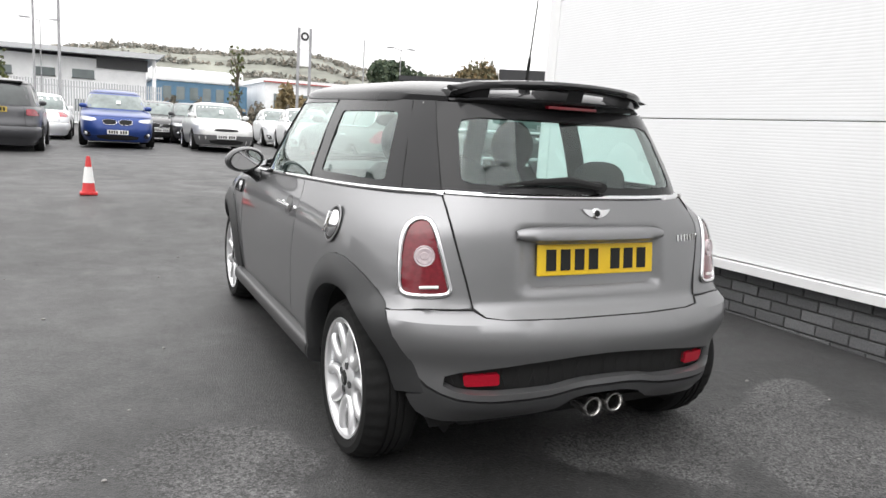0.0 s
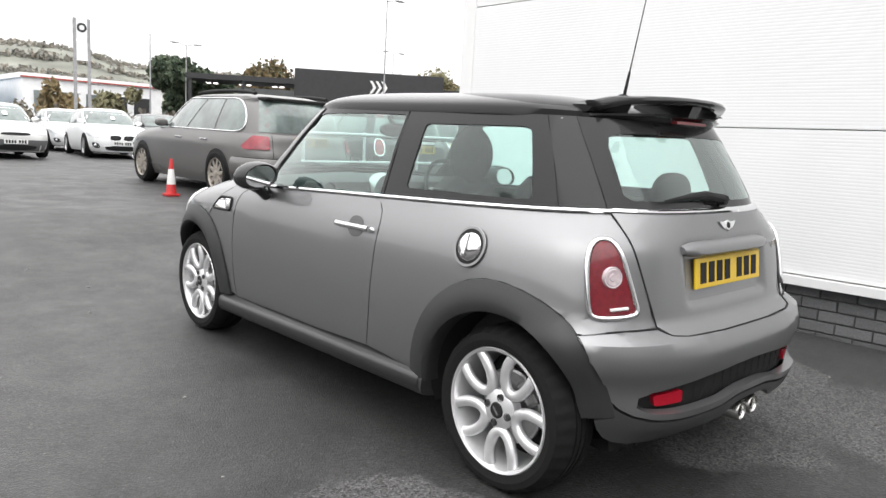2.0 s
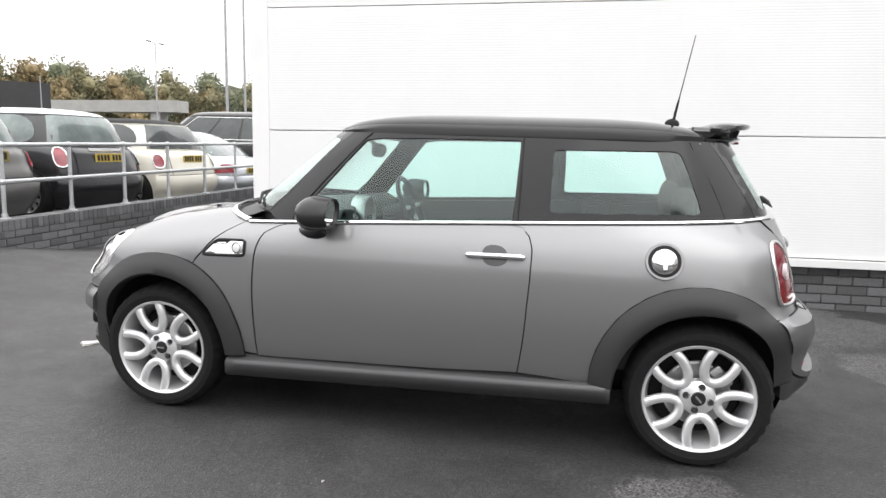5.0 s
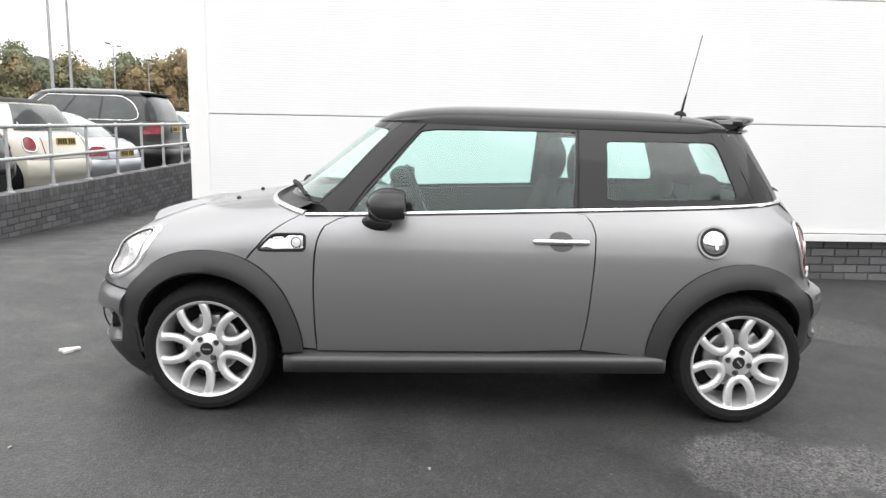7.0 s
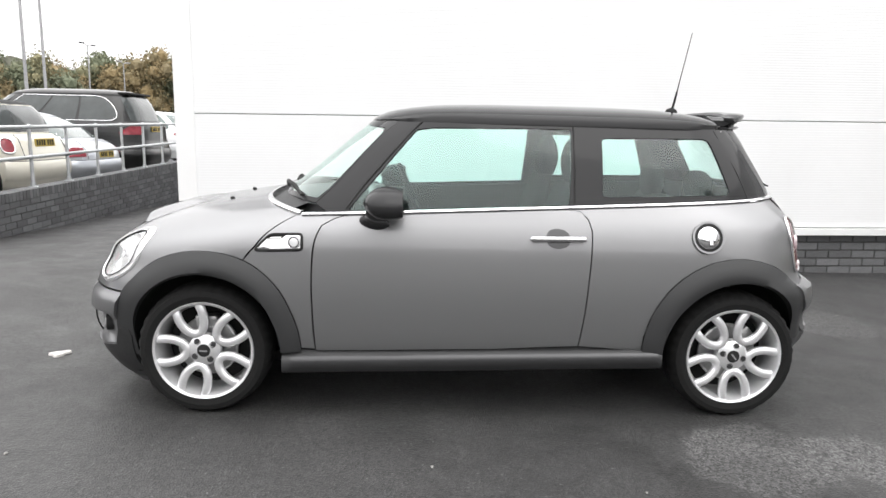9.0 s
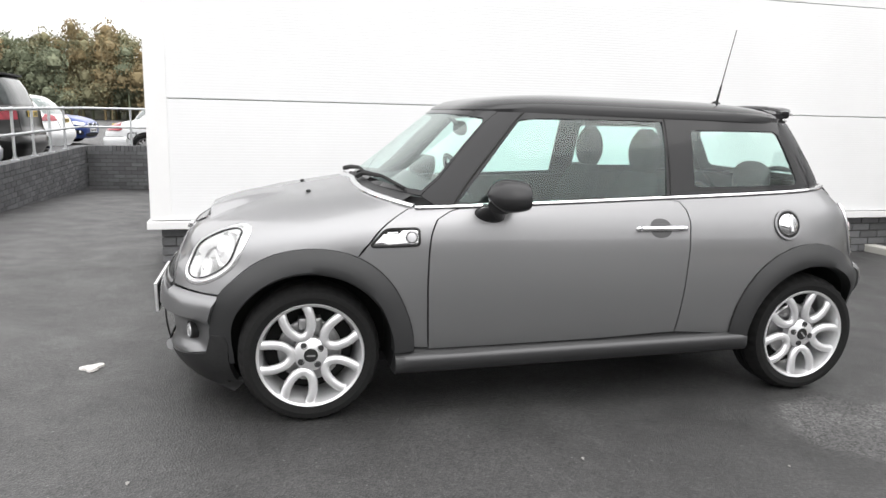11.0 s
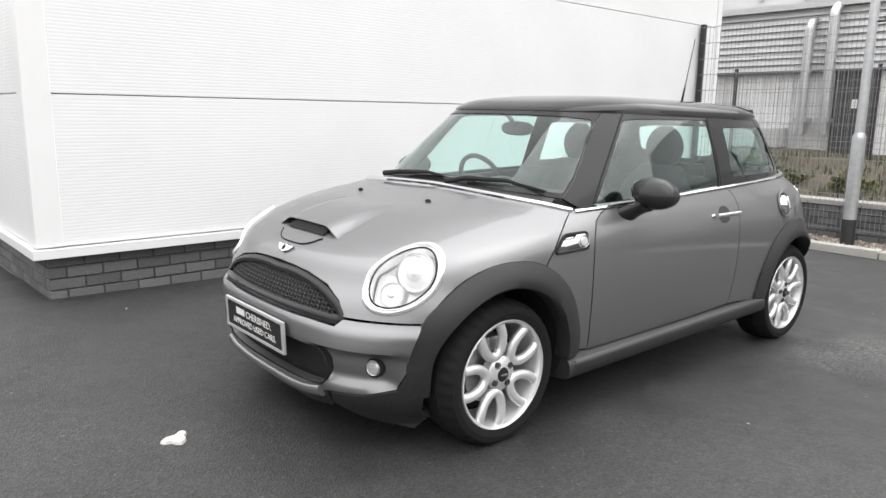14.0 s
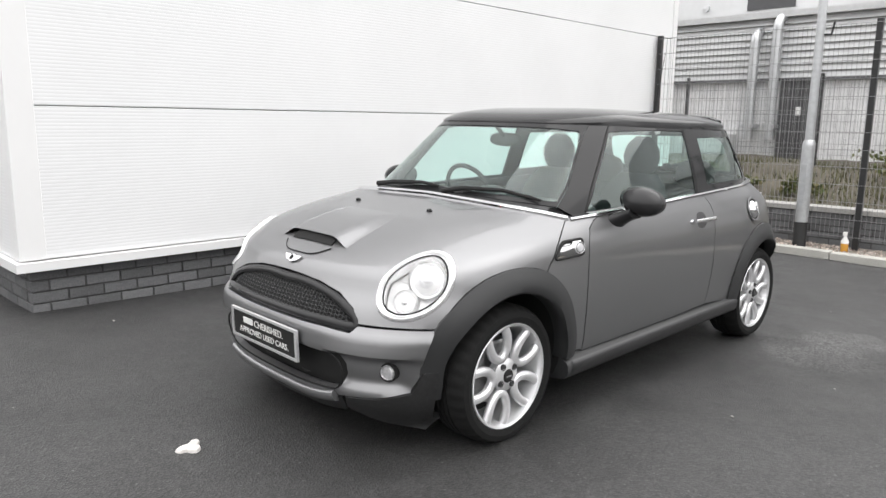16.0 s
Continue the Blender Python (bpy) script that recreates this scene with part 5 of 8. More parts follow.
# door handles, fuel cap, side indicators, mirrors
def build_fittings():
    for mirror in (False, True):
        fl = (lambda b: flipped(b)) if mirror else (lambda b: b)
        cup = rounded([(110.6, 0.845), (111.6, 0.882), (114.0, 0.893), (116.6, 0.884), (117.6, 0.847), (116.6, 0.812), (114.0, 0.800), (111.6, 0.811)], 1)
        handle = part("door_handle", fl(outline_tube(LOWER, [(107.2 + 13.4 * k / 16, 0.843 + 0.002 * k / 16) for k in range(17)], 0.0125, 0.026, closed=False, flat=0.75)), M_CHROME, doors[1 if mirror else 0], "chrome bow door handle", 60)
        for a in (107.4, 120.4):
            c = lower_point(a, 0.844, 0.026)
            part("handle_foot", fl(ellipsoid(c, (0.0095, 0.019, 0.0125), 14, 10)), M_CHROME, handle, smooth=60)
        # the cup's shade is a dark patch laid on the door skin
        part("handle_cup", fl(panel_bm(LOWER, cup, step=0.015, off=0.0015, thick=0.003, gap=0)), M_CUP, doors[1 if mirror else 0], "dark patch standing for the shaded cup behind the handle", 60)
        if not mirror:
            c = lower_point(142.6, 0.864)
            nd = (lower_point(144.6, 0.864) - lower_point(140.6, 0.864)).cross(lower_point(142.6, 0.90) - lower_point(142.6, 0.83)).normalized()
            nd = nd if nd.x < 0 else -nd
            c = c + nd * 0.003
            mx = Matrix.Translation(c) @ nd.to_track_quat("Z", "Y").to_matrix().to_4x4() @ Matrix.Scale(0.87, 4)
            ring = lathe([(0.088, 0.0015), (0.086, 0.004), (0.076, 0.004), (0.074, 0.0005)], "z", 40, closed=True)
            bmesh.ops.transform(ring, matrix=mx, verts=ring.verts)
            cap = part("fuel_cap", ring, M_PAINT, car, "round chrome fuel cap", 40)
            dish = lathe([(0.0, 0.002), (0.075, 0.002), (0.075, 0.0005), (0.0, 0.0005)], "z", 36)
            bmesh.ops.transform(dish, matrix=mx, verts=dish.verts)
            part("cap_recess", dish, M_MATT, cap)
            dome = lathe([(0.0, 0.026), (0.03, 0.024), (0.05, 0.017), (0.061, 0.006), (0.063, 0.0), (0.0, 0.0)], "z", 36)
            bmesh.ops.transform(dome, matrix=mx, verts=dome.verts)
            part("cap_dome", dome, M_CHROME, cap, "chrome dome", 40)
            grip = box(-0.05, 0.05, -0.011, 0.011, 0.012, 0.036, 0.008)
            bmesh.ops.transform(grip, matrix=mx @ pose(0, 0, 0, 0, 0, 90), verts=grip.verts)
            part("cap_grip", grip, M_CHROME, cap, smooth=40)
        # side indicator in a chrome grille
        sc = cornered([(39.8, 0.772), (41.3, 0.842), (46.1, 0.846), (46.7, 0.778)], 0.7, 0.014)
        vent = part("side_vent", fl(panel_bm(LOWER, sc, step=0.015, off=0.005, thick=0.012, gap=0)), M_CHROME, car, "chrome side vent with round indicator", 50)
        part("vent_edge", fl(outline_tube(LOWER, densified(sc, 0.8), 0.0065, 0.004)), M_MATT, vent, smooth=60)
        c = lower_point(45.2, 0.812) + Vector((-0.010, 0, 0))
        nd = Vector((-0.97, 0.2, 0.1)).normalized()
        ind = lathe([(0.0, 0.008), (0.018, 0.006), (0.022, 0.001), (0.026, 0.005), (0.029, 0.0), (0.029, -0.01), (0.0, -0.01)], "z", 28)
        bmesh.ops.transform(ind, matrix=Matrix.Translation(c) @ nd.to_track_quat("Z", "Y").to_matrix().to_4x4(), verts=ind.verts)
        part("indicator", fl(ind), M_WHITELENS, vent, "clear round indicator", 40)
        ring = lathe([(0.029, 0.004), (0.032, 0.006), (0.036, 0.004), (0.036, -0.006), (0.029, -0.006)], "z", 28, closed=True)
        bmesh.ops.transform(ring, matrix=Matrix.Translation(c) @ nd.to_track_quat("Z", "Y").to_matrix().to_4x4() @ Matrix.Scale(0.72, 4), verts=ring.verts)
        part("indicator_ring", fl(ring), M_MATT, vent, smooth=40)
        slot = [(41.0, 0.824), (41.6, 0.838), (43.7, 0.840), (43.3, 0.827)]
        part("vent_slot", fl(panel_bm(LOWER, slot, step=0.015, off=0.0065, thick=0.004, gap=0)), M_MATT, vent, smooth=50)
        # door mirror
        c = Vector((-0.885, 0.392, 1.000))
        rings = []
        for k in range(13):
            t = k / 12
            y = 0.115 - 0.17 * t
            rr = [0.10, 0.46, 0.67, 0.81, 0.91, 0.965, 0.995, 1.0, 0.995, 0.98, 0.955, 0.92, 0.86][k]
            rings.append([c + Vector((0.105 * rr * math.cos(u), y, 0.070 * rr * math.sin(u) + 0.012 * rr * math.cos(u))) for u in [2 * math.pi * j / 32 for j in range(32)]])
        for y, rr in ((-0.055, 0.80), (-0.040, 0.78)):
            rings.append([c + Vector((0.105 * rr * math.cos(u), y, 0.070 * rr * math.sin(u) + 0.012 * rr * math.cos(u))) for u in [2 * math.pi * j / 32 for j in range(32)]])
        mir = part("door_mirror", fl(loft(rings)), M_BLACK, car, "gloss black door mirror", 45)
        g = lathe([(0.0, -0.002), (0.080, -0.002), (0.080, 0.004), (0.0, 0.004)], "y", 28)
        for v in g.verts:
            v.co = Vector((v.co.x, v.co.y, v.co.z * 0.66 + v.co.x * 0.11)) + c + Vector((0, -0.043, 0))
        part("mirror_glass", fl(g), M_MIRROR, mir)
        stalk = []
        for k in range(9):
            t = k / 8
            p = Vector((-0.885 + 0.02 * t, 0.44, 0.955)).lerp(Vector((-0.775, 0.475, 0.885)), t)
            rr = 0.032 + 0.020 * t + 0.012 * (2 * t - 1) ** 2
            stalk.append([p + Vector((0.35 * rr * math.cos(u) * 0.6, rr * 1.35 * math.cos(u), rr * 0.8 * math.sin(u))) for u in [2 * math.pi * j / 16 for j in range(16)]])
        part("mirror_foot", fl(loft(stalk)), M_BLACK, mir, smooth=50)
    # bonnet washer jets and scoop
    for s in (-1, 1):
        z = hood_z(s * 0.268, 1.215)
        part("washer_jet", ellipsoid((s * 0.268, 1.215, z + 0.004), (0.016, 0.012, 0.008), 12, 8), M_MATT, car, smooth=60)
    rows = []
    for k in range(25):
        x = -0.27 + 0.54 * k / 24
        s = abs(x) / 0.27
        h = 0.036 * (1 - smoothstep(0.50, 1.0, s))
        row = []
        for j in range(13):
            t = j / 12
            y = 1.668 - 0.42 * t
            row.append(Vector((x, y, hood_z(x, y) - 0.004 + 0.0065 * (1 - smoothstep(0.6, 0.95, s)) * (1 - smoothstep(0.45, 0.95, t)) + h * (1 - smoothstep(0.0, 1.0, t)))))
        rows.append(row)
    scoop = part("bonnet_scoop", loft(rows, closed_ring=False), M_PAINT, car, "raised bonnet scoop with a dark mouth", 60)
    rows = []
    for k in range(19):
        x = -0.150 + 0.30 * k / 18
        e = 1 - 0.45 * abs(k / 9 - 1) ** 6
        z = hood_z(x, 1.668)
        rows.append([Vector((x, 1.652, z + 0.004 + 0.030 * e)), Vector((x, 1.6575, z + 0.001 + 0.029 * e)), Vector((x * 0.98, 1.680, hood_z(x, 1.68) + 0.0045)), Vector((x * 0.98, 1.670, hood_z(x, 1.67) - 0.002))])
    part("scoop_mouth", loft(rows), M_MATT, scoop, "black scoop mouth")
    # the flat tray ahead of the mouth, with its seam
    tray = []
    for k in range(21):
        u = k / 10 - 1
        y1 = 1.748 - 0.045 * abs(u) ** 4
        tray.append([Vector((0.175 * u * (1 - 0.10 * j / 6), 1.690 + (y1 - 1.690) * j / 6, hood_z(0.175 * u * (1 - 0.10 * j / 6), 1.690 + (y1 - 1.690) * j / 6) + 0.0035)) for j in range(7)])
    part("scoop_tray", loft(tray, closed_ring=False), M_PAINT, scoop, "painted tray ahead of the scoop mouth", 60)
    part("tray_seam", tube([tray[0][2]] + [r[-1] for r in tray] + [tray[-1][2]], 0.0028, 6), M_MATT, scoop, smooth=60)
    # front wipers
    for pts in ([(0.42, 0.965, 1.005), (0.30, 0.945, 1.022), (0.10, 0.925, 1.035), (-0.02, 0.92, 1.025)], [(-0.08, 0.955, 1.005), (-0.2, 0.94, 1.03), (-0.42, 0.885, 1.035), (-0.60, 0.815, 1.00)]):
        vs = [Vector(p) for p in pts]
        wp = part("front_wiper", tube(vs, [0.014, 0.012, 0.009, 0.006], 8), M_MATT, car, "black windscreen wiper")
        part("wiper_blade", tube([v + Vector((0.02, -0.012, -0.004)) for v in vs[1:]] , 0.006, 6), M_MATT, wp)


M_CUP = mat("handle_cup_shade", (0.05, 0.05, 0.052), rough=0.35, metal=0.7, coat=1.0)
M_MIRROR = mat("mirror_glass", (0.9, 0.9, 0.9), rough=0.02, metal=1.0)
build_fittings()


# wheels
M_BOLT = mat("dark_bolt", (0.07, 0.07, 0.072), rough=0.5, metal=0.6)


def build_wheel():
    w = empty("wheel")
    w.parent = car
    w["label"] = "alloy wheel with five forked spokes and low tyre"
    prof = [(0.222, 0.002), (0.232, -0.010), (0.256, -0.017), (0.278, -0.012), (0.292, 0.006), (0.299, 0.025), (0.302, 0.05)]
    for g in (0.068, 0.095, 0.122):
        prof += [(0.302, g - 0.005), (0.295, g - 0.004), (0.295, g + 0.004), (0.302, g + 0.005)]
    prof += [(0.302, 0.14), (0.297, 0.17), (0.28, 0.188), (0.25, 0.19), (0.222, 0.18)]
    tyre = lathe(prof, "x", 144, closed=True)
    for v in tyre.verts:
        rad = math.hypot(v.co.y, v.co.z)
        turn = int(round(math.degrees(math.atan2(v.co.z, v.co.y)) / 2.5))
        if rad > 0.285 and v.co.x < 0.055 and turn % 4 < 2:
            v.co.y *= 1 - 0.0045 / rad
            v.co.z *= 1 - 0.0045 / rad
            v.co.x += 0.003
    part("tyre", tyre, M_RUBBER, w, "black low-profile tyre with shoulder tread", 25)
    rim = part("rim", lathe([(0.222, 0.006), (0.229, -0.006), (0.226, -0.011), (0.216, -0.006), (0.210, 0.012), (0.200, 0.05), (0.196, 0.15), (0.215, 0.18), (0.222, 0.18)], "x", 64, closed=True), M_ALLOY, w, "silver alloy rim", 40)
    part("hub", lathe([(0.0, 0.0), (0.030, 0.0), (0.036, 0.003), (0.060, 0.006), (0.072, 0.014), (0.075, 0.05), (0.0, 0.05)], "x", 40), M_ALLOY, rim, smooth=35)
    half = [(0.226, 0.050, 0.012), (0.215, 0.053, 0.004), (0.195, 0.0555, 0.0), (0.172, 0.0565, -0.001), (0.148, 0.054, 0.0), (0.124, 0.0475, 0.002), (0.102, 0.036, 0.004), (0.086, 0.020, 0.006), (0.079, 0.0, 0.007)]
    path = half + [(r, -o, d) for r, o, d in half[:-1][::-1]]
    for k in range(5):
        ang = radians(70 + 72 * k)
        rings = []
        n = len(path)
        pts = [Vector((d, r * math.cos(ang) - o * math.sin(ang), r * math.sin(ang) + o * math.cos(ang))) for r, o, d in path]
        for i, p in enumerate(pts):
            t = (pts[min(i + 1, n - 1)] - pts[max(i - 1, 0)]).normalized()
            s = t.cross(Vector((1, 0, 0))).normalized()
            rr = 0.0205
            rings.append([p + s * rr * math.copysign(abs(math.cos(u)) ** 0.8, math.cos(u)) + Vector((1, 0, 0)) * (0.014 - 0.018 * math.sin(u)) for u in [2 * math.pi * j / 12 for j in range(12)]])
        part("spoke", loft(rings), M_ALLOY, rim, smooth=50)
    for k in range(4):
        t = radians(55 + 90 * k)
        b = lathe([(0.0, 0.001), (0.009, 0.001), (0.011, 0.004), (0.014, -0.001), (0.014, 0.01), (0.0, 0.01)], "x", 14)
        bolt = part("wheel_bolt", b, M_BOLT, w)
        bolt.location = (0.001, 0.050 * math.cos(t), 0.050 * math.sin(t))
    part("hub_cap", lathe([(0.0, -0.006), (0.026, -0.005), (0.030, 0.0), (0.0, 0.0)], "x", 28), M_MATT, w, "black hub cap", 40)
    part("hub_mark", box(-0.0075, -0.004, -0.018, 0.018, -0.004, 0.004), M_CHROME, w)
    part("brake_disc", lathe([(0.0, 0.075), (0.130, 0.075), (0.138, 0.08), (0.138, 0.095), (0.0, 0.095)], "x", 40), M_STEEL, w, "dull steel brake disc", 30)
    part("barrel", lathe([(0.0, 0.158), (0.193, 0.158), (0.193, 0.150), (0.195, 0.150), (0.195, 0.16), (0.0, 0.16)], "x", 32), M_MATT, w)
    cal = box(0.05, 0.12, -0.05, 0.05, 0.09, 0.15, 0.012)
    part("brake_caliper", cal, M_STEEL, w)
    return w


wheel = build_wheel()
WHEEL_X = 0.80
wheel.matrix_basis = pose(-WHEEL_X, AXLE, HUB_Z)
copy_thing(wheel, pose(-WHEEL_X, -AXLE, HUB_Z, 48))
copy_thing(wheel, pose(WHEEL_X, AXLE, HUB_Z, 0, 0, 180))
copy_thing(wheel, pose(WHEEL_X, -AXLE, HUB_Z, 25, 0, 180))


# cabin
def seat(x, y, w=0.50, d=0.50, back=0.60, tilt=18, rest=True):
    s = empty("car_seat")
    s.parent = car
    s["label"] = "black fabric car seat"
    s.matrix_basis = pose(x, y, 0.23)
    part("seat", box(-w / 2, w / 2, -d / 2, d / 2, 0.12, 0.30, 0.06), M_FABRIC, s, smooth=60)
    rings = []
    for k in range(12):
        t = k / 11
        z = 0.20 + 0.64 * t
        yy = -d / 2 + 0.06 - 0.30 * t * math.tan(radians(tilt)) * 2
        hw = w / 2 * (1 - 0.10 * t - 0.42 * max(0, t - 0.72) / 0.28 * (t - 0.72) / 0.28 if t > 0.72 else 1 - 0.10 * t)
        th = 0.075 - 0.03 * t
        rings.append([Vector((hw * math.copysign(abs(math.cos(u)) ** 0.5, math.cos(u)), yy + th * math.copysign(abs(math.sin(u)) ** 0.6, math.sin(u)), z)) for u in [2 * math.pi * j / 24 for j in range(24)]])
    part("backrest", loft(rings), M_FABRIC, s, smooth=60)
    if rest:
        top = -d / 2 + 0.06 - 0.60 * math.tan(radians(tilt)) - 0.02
        rings = []
        for k in range(9):
            t = k / 8
            sc = math.sin(math.pi * (0.04 + 0.92 * t)) ** 0.5
            rings.append([Vector((0.115 * sc * math.copysign(abs(math.cos(u)) ** 0.9, math.cos(u)), top + 0.065 * sc * math.copysign(abs(math.sin(u)) ** 0.7, math.sin(u)), 0.815 + 0.25 * t)) for u in [2 * math.pi * j / 20 for j in range(20)]])
        part("headrest", loft(rings), M_FABRIC, s, smooth=60)
        for px in (-0.05, 0.05):
            part("headrest_post", tube([(px, top, 0.76), (px, top, 0.86)], 0.006, 8), M_STEEL, s)
    return s


def build_cabin():
    seat(-0.31, -0.13)
    seat(0.30, -0.10)
    bench = empty("rear_bench")
    bench.parent = car
    bench["label"] = "black fabric rear bench"
    part("cushion", box(-0.56, 0.56, -1.08, -0.62, 0.38, 0.56, 0.06), M_FABRIC, bench, smooth=60)
    for x in (-0.30, 0.30):
        back = part("backrest", box(-0.27, 0.27, -0.07, 0.07, 0.0, 0.44, 0.06), M_FABRIC, bench, smooth=60)
        back.matrix_basis = pose(x, -1.10, 0.54, 14)
        part("headrest", ellipsoid((x + math.copysign(0.05, x), -1.17, 1.04), (0.135, 0.055, 0.105), 20, 12, 0.8), M_FABRIC, bench, smooth=60)
    part("load_floor", box(-0.46, 0.46, -1.42, -1.16, 0.60, 0.93, 0.02), M_DASH, car)
    rings = []
    for k in range(25):
        x = -0.69 + 1.38 * k / 24
        s = abs(x) / 0.69
        y1 = upper_y(x, 0.99, 1) - 0.015
        rings.append([Vector((x, y1, 0.985 - 0.03 * s)), Vector((x, 0.62 - 0.06 * s, 0.985)), Vector((x, 0.50, 0.955)), Vector((x, 0.46, 0.88)), Vector((x, 0.50, 0.70)), Vector((x, 0.62, 0.50)), Vector((x, y1, 0.50))])
    dash = part("dashboard", loft(rings), M_DASH, car, "black dashboard", 40)
    for x, y, z, r in ((0.0, 0.48, 0.90, 0.105), (-0.40, 0.49, 0.915, 0.045), (0.60, 0.49, 0.915, 0.045)):
        d = lathe([(0.0, -0.01), (r * 0.85, -0.01), (r * 0.9, -0.03), (r, -0.032), (r * 1.05, -0.01), (r * 1.05, 0.05), (0.0, 0.05)], "y", 32)
        dial = part("dial", d, M_STEEL if r > 0.1 else M_DASH, dash, smooth=40)
        dial.location = (x, y, z)
    st = part("steering_wheel", lathe([(0.180 + 0.014 * math.cos(t), 0.014 * math.sin(t)) for t in [2 * math.pi * k / 10 for k in range(10)]], "y", 40, closed=True), M_DASH, car, "black three-spoke steering wheel", 60)
    st.matrix_basis = pose(0.35, 0.30, 0.93, -24)
    part("wheel_boss", ellipsoid((0, 0.01, 0), (0.07, 0.03, 0.06), 16, 10), M_DASH, st, smooth=60)
    for t in (0, 180, 270):
        part("wheel_spoke", tube([(0, 0.005, 0), (0.175 * math.cos(radians(t)), 0, 0.175 * math.sin(radians(t)))], 0.014, 8), M_STEEL, st)
    part("steering_column", tube([(0.35, 0.32, 0.92), (0.35, 0.55, 0.84)], 0.05, 12), M_DASH, car)
    rv = part("rear_view_mirror", ellipsoid((-0.005, 0.40, 1.262), (0.115, 0.02, 0.038), 20, 12, 0.8), M_DASH, car, "black rear-view mirror", 60)
    part("mirror_stem", tube([(0, 0.41, 1.28), (0, 0.47, 1.33)], 0.012, 8), M_DASH, rv)


build_cabin()


# ---- parked cars ----
def car_paint(name, color, metal=0.3, rough=0.3):
    return mat(name, color, rough=rough, metal=metal, coat=0.35, grain=(600, 0.06), var=0.05)


M_DARKGLASS = mat("tinted_car_glass", (0.115, 0.145, 0.138), rough=0.05, coat=0.6, grain=(2.5, 0.5), var=0.25)
M_CARLAMP = mat("worn_red_lens", (0.25, 0.012, 0.026), rough=0.2, coat=0.6, grain=(9, 0.45), var=0.3)
M_PRIVACY = mat("dark_privacy_glass", (0.035, 0.042, 0.042), rough=0.06, coat=0.5, grain=(2.5, 0.4), var=0.3)
M_CARPLATE = mat("faded_yellow_plate", (0.46, 0.33, 0.05), rough=0.5, grain=(30, 0.15), var=0.1)
M_DIRTYPLATE = mat("dirty_yellow_plate", (0.26, 0.185, 0.045), rough=0.6, grain=(30, 0.3), var=0.25)
M_LAMP = mat("headlamp_glass", (0.62, 0.63, 0.65), rough=0.12, metal=0.3, coat=1.0, grain=(25, 0.3))
M_DIRTYALLOY = mat("dusty_alloy", (0.36, 0.33, 0.29), rough=0.55, metal=0.4, grain=(40, 0.2))
M_ALLOY_FAR = mat("grey_alloy", (0.5, 0.5, 0.51), rough=0.35, metal=0.7, grain=(40, 0.1))


def parked_wheel(r, rim_mat, spokes):
    w = empty("wheel")
    part("tyre", lathe([(r * 0.70, -0.005), (r * 0.78, -0.02), (r * 0.92, -0.015), (r, 0.03), (r, 0.15), (r * 0.92, 0.19), (r * 0.7, 0.18)], "x", 36, closed=True), M_RUBBER, w, smooth=40)
    rim = part("rim", lathe([(r * 0.71, 0.0), (r * 0.69, -0.012), (r * 0.65, 0.0), (r * 0.63, 0.03), (r * 0.62, 0.14), (r * 0.71, 0.14)], "x", 36, closed=True), rim_mat, w, smooth=40)
    part("rim_back", lathe([(0.0, 0.06), (r * 0.64, 0.06), (r * 0.64, 0.08), (0.0, 0.08)], "x", 24), M_MATT, w)
    part("hub", lathe([(0.0, -0.006), (r * 0.14, -0.004), (r * 0.2, 0.01), (r * 0.2, 0.06), (0.0, 0.06)], "x", 20), rim_mat, w, smooth=40)
    for k in range(spokes):
        t = 2 * math.pi * k / spokes
        c, s = math.cos(t), math.sin(t)
        pts = []
        for rr, hw in ((0.12 * r, 0.10 * r), (0.66 * r, 0.055 * r)):
            for o in (-hw, hw):
                pts.append((rr * c - o * s, rr * s + o * c))
        bm = bmesh.new()
        f = [bm.verts.new((0.002, *pts[i])) for i in (0, 1, 3, 2)]
        g = [bm.verts.new((0.035, *pts[i])) for i in (0, 1, 3, 2)]
        bm.faces.new(f)
        for i in range(4):
            bm.faces.new((f[i], f[(i + 1) % 4], g[(i + 1) % 4], g[i]))
        bmesh.ops.recalc_face_normals(bm, faces=bm.faces)
        part("spoke", bm, rim_mat, rim)
    return w


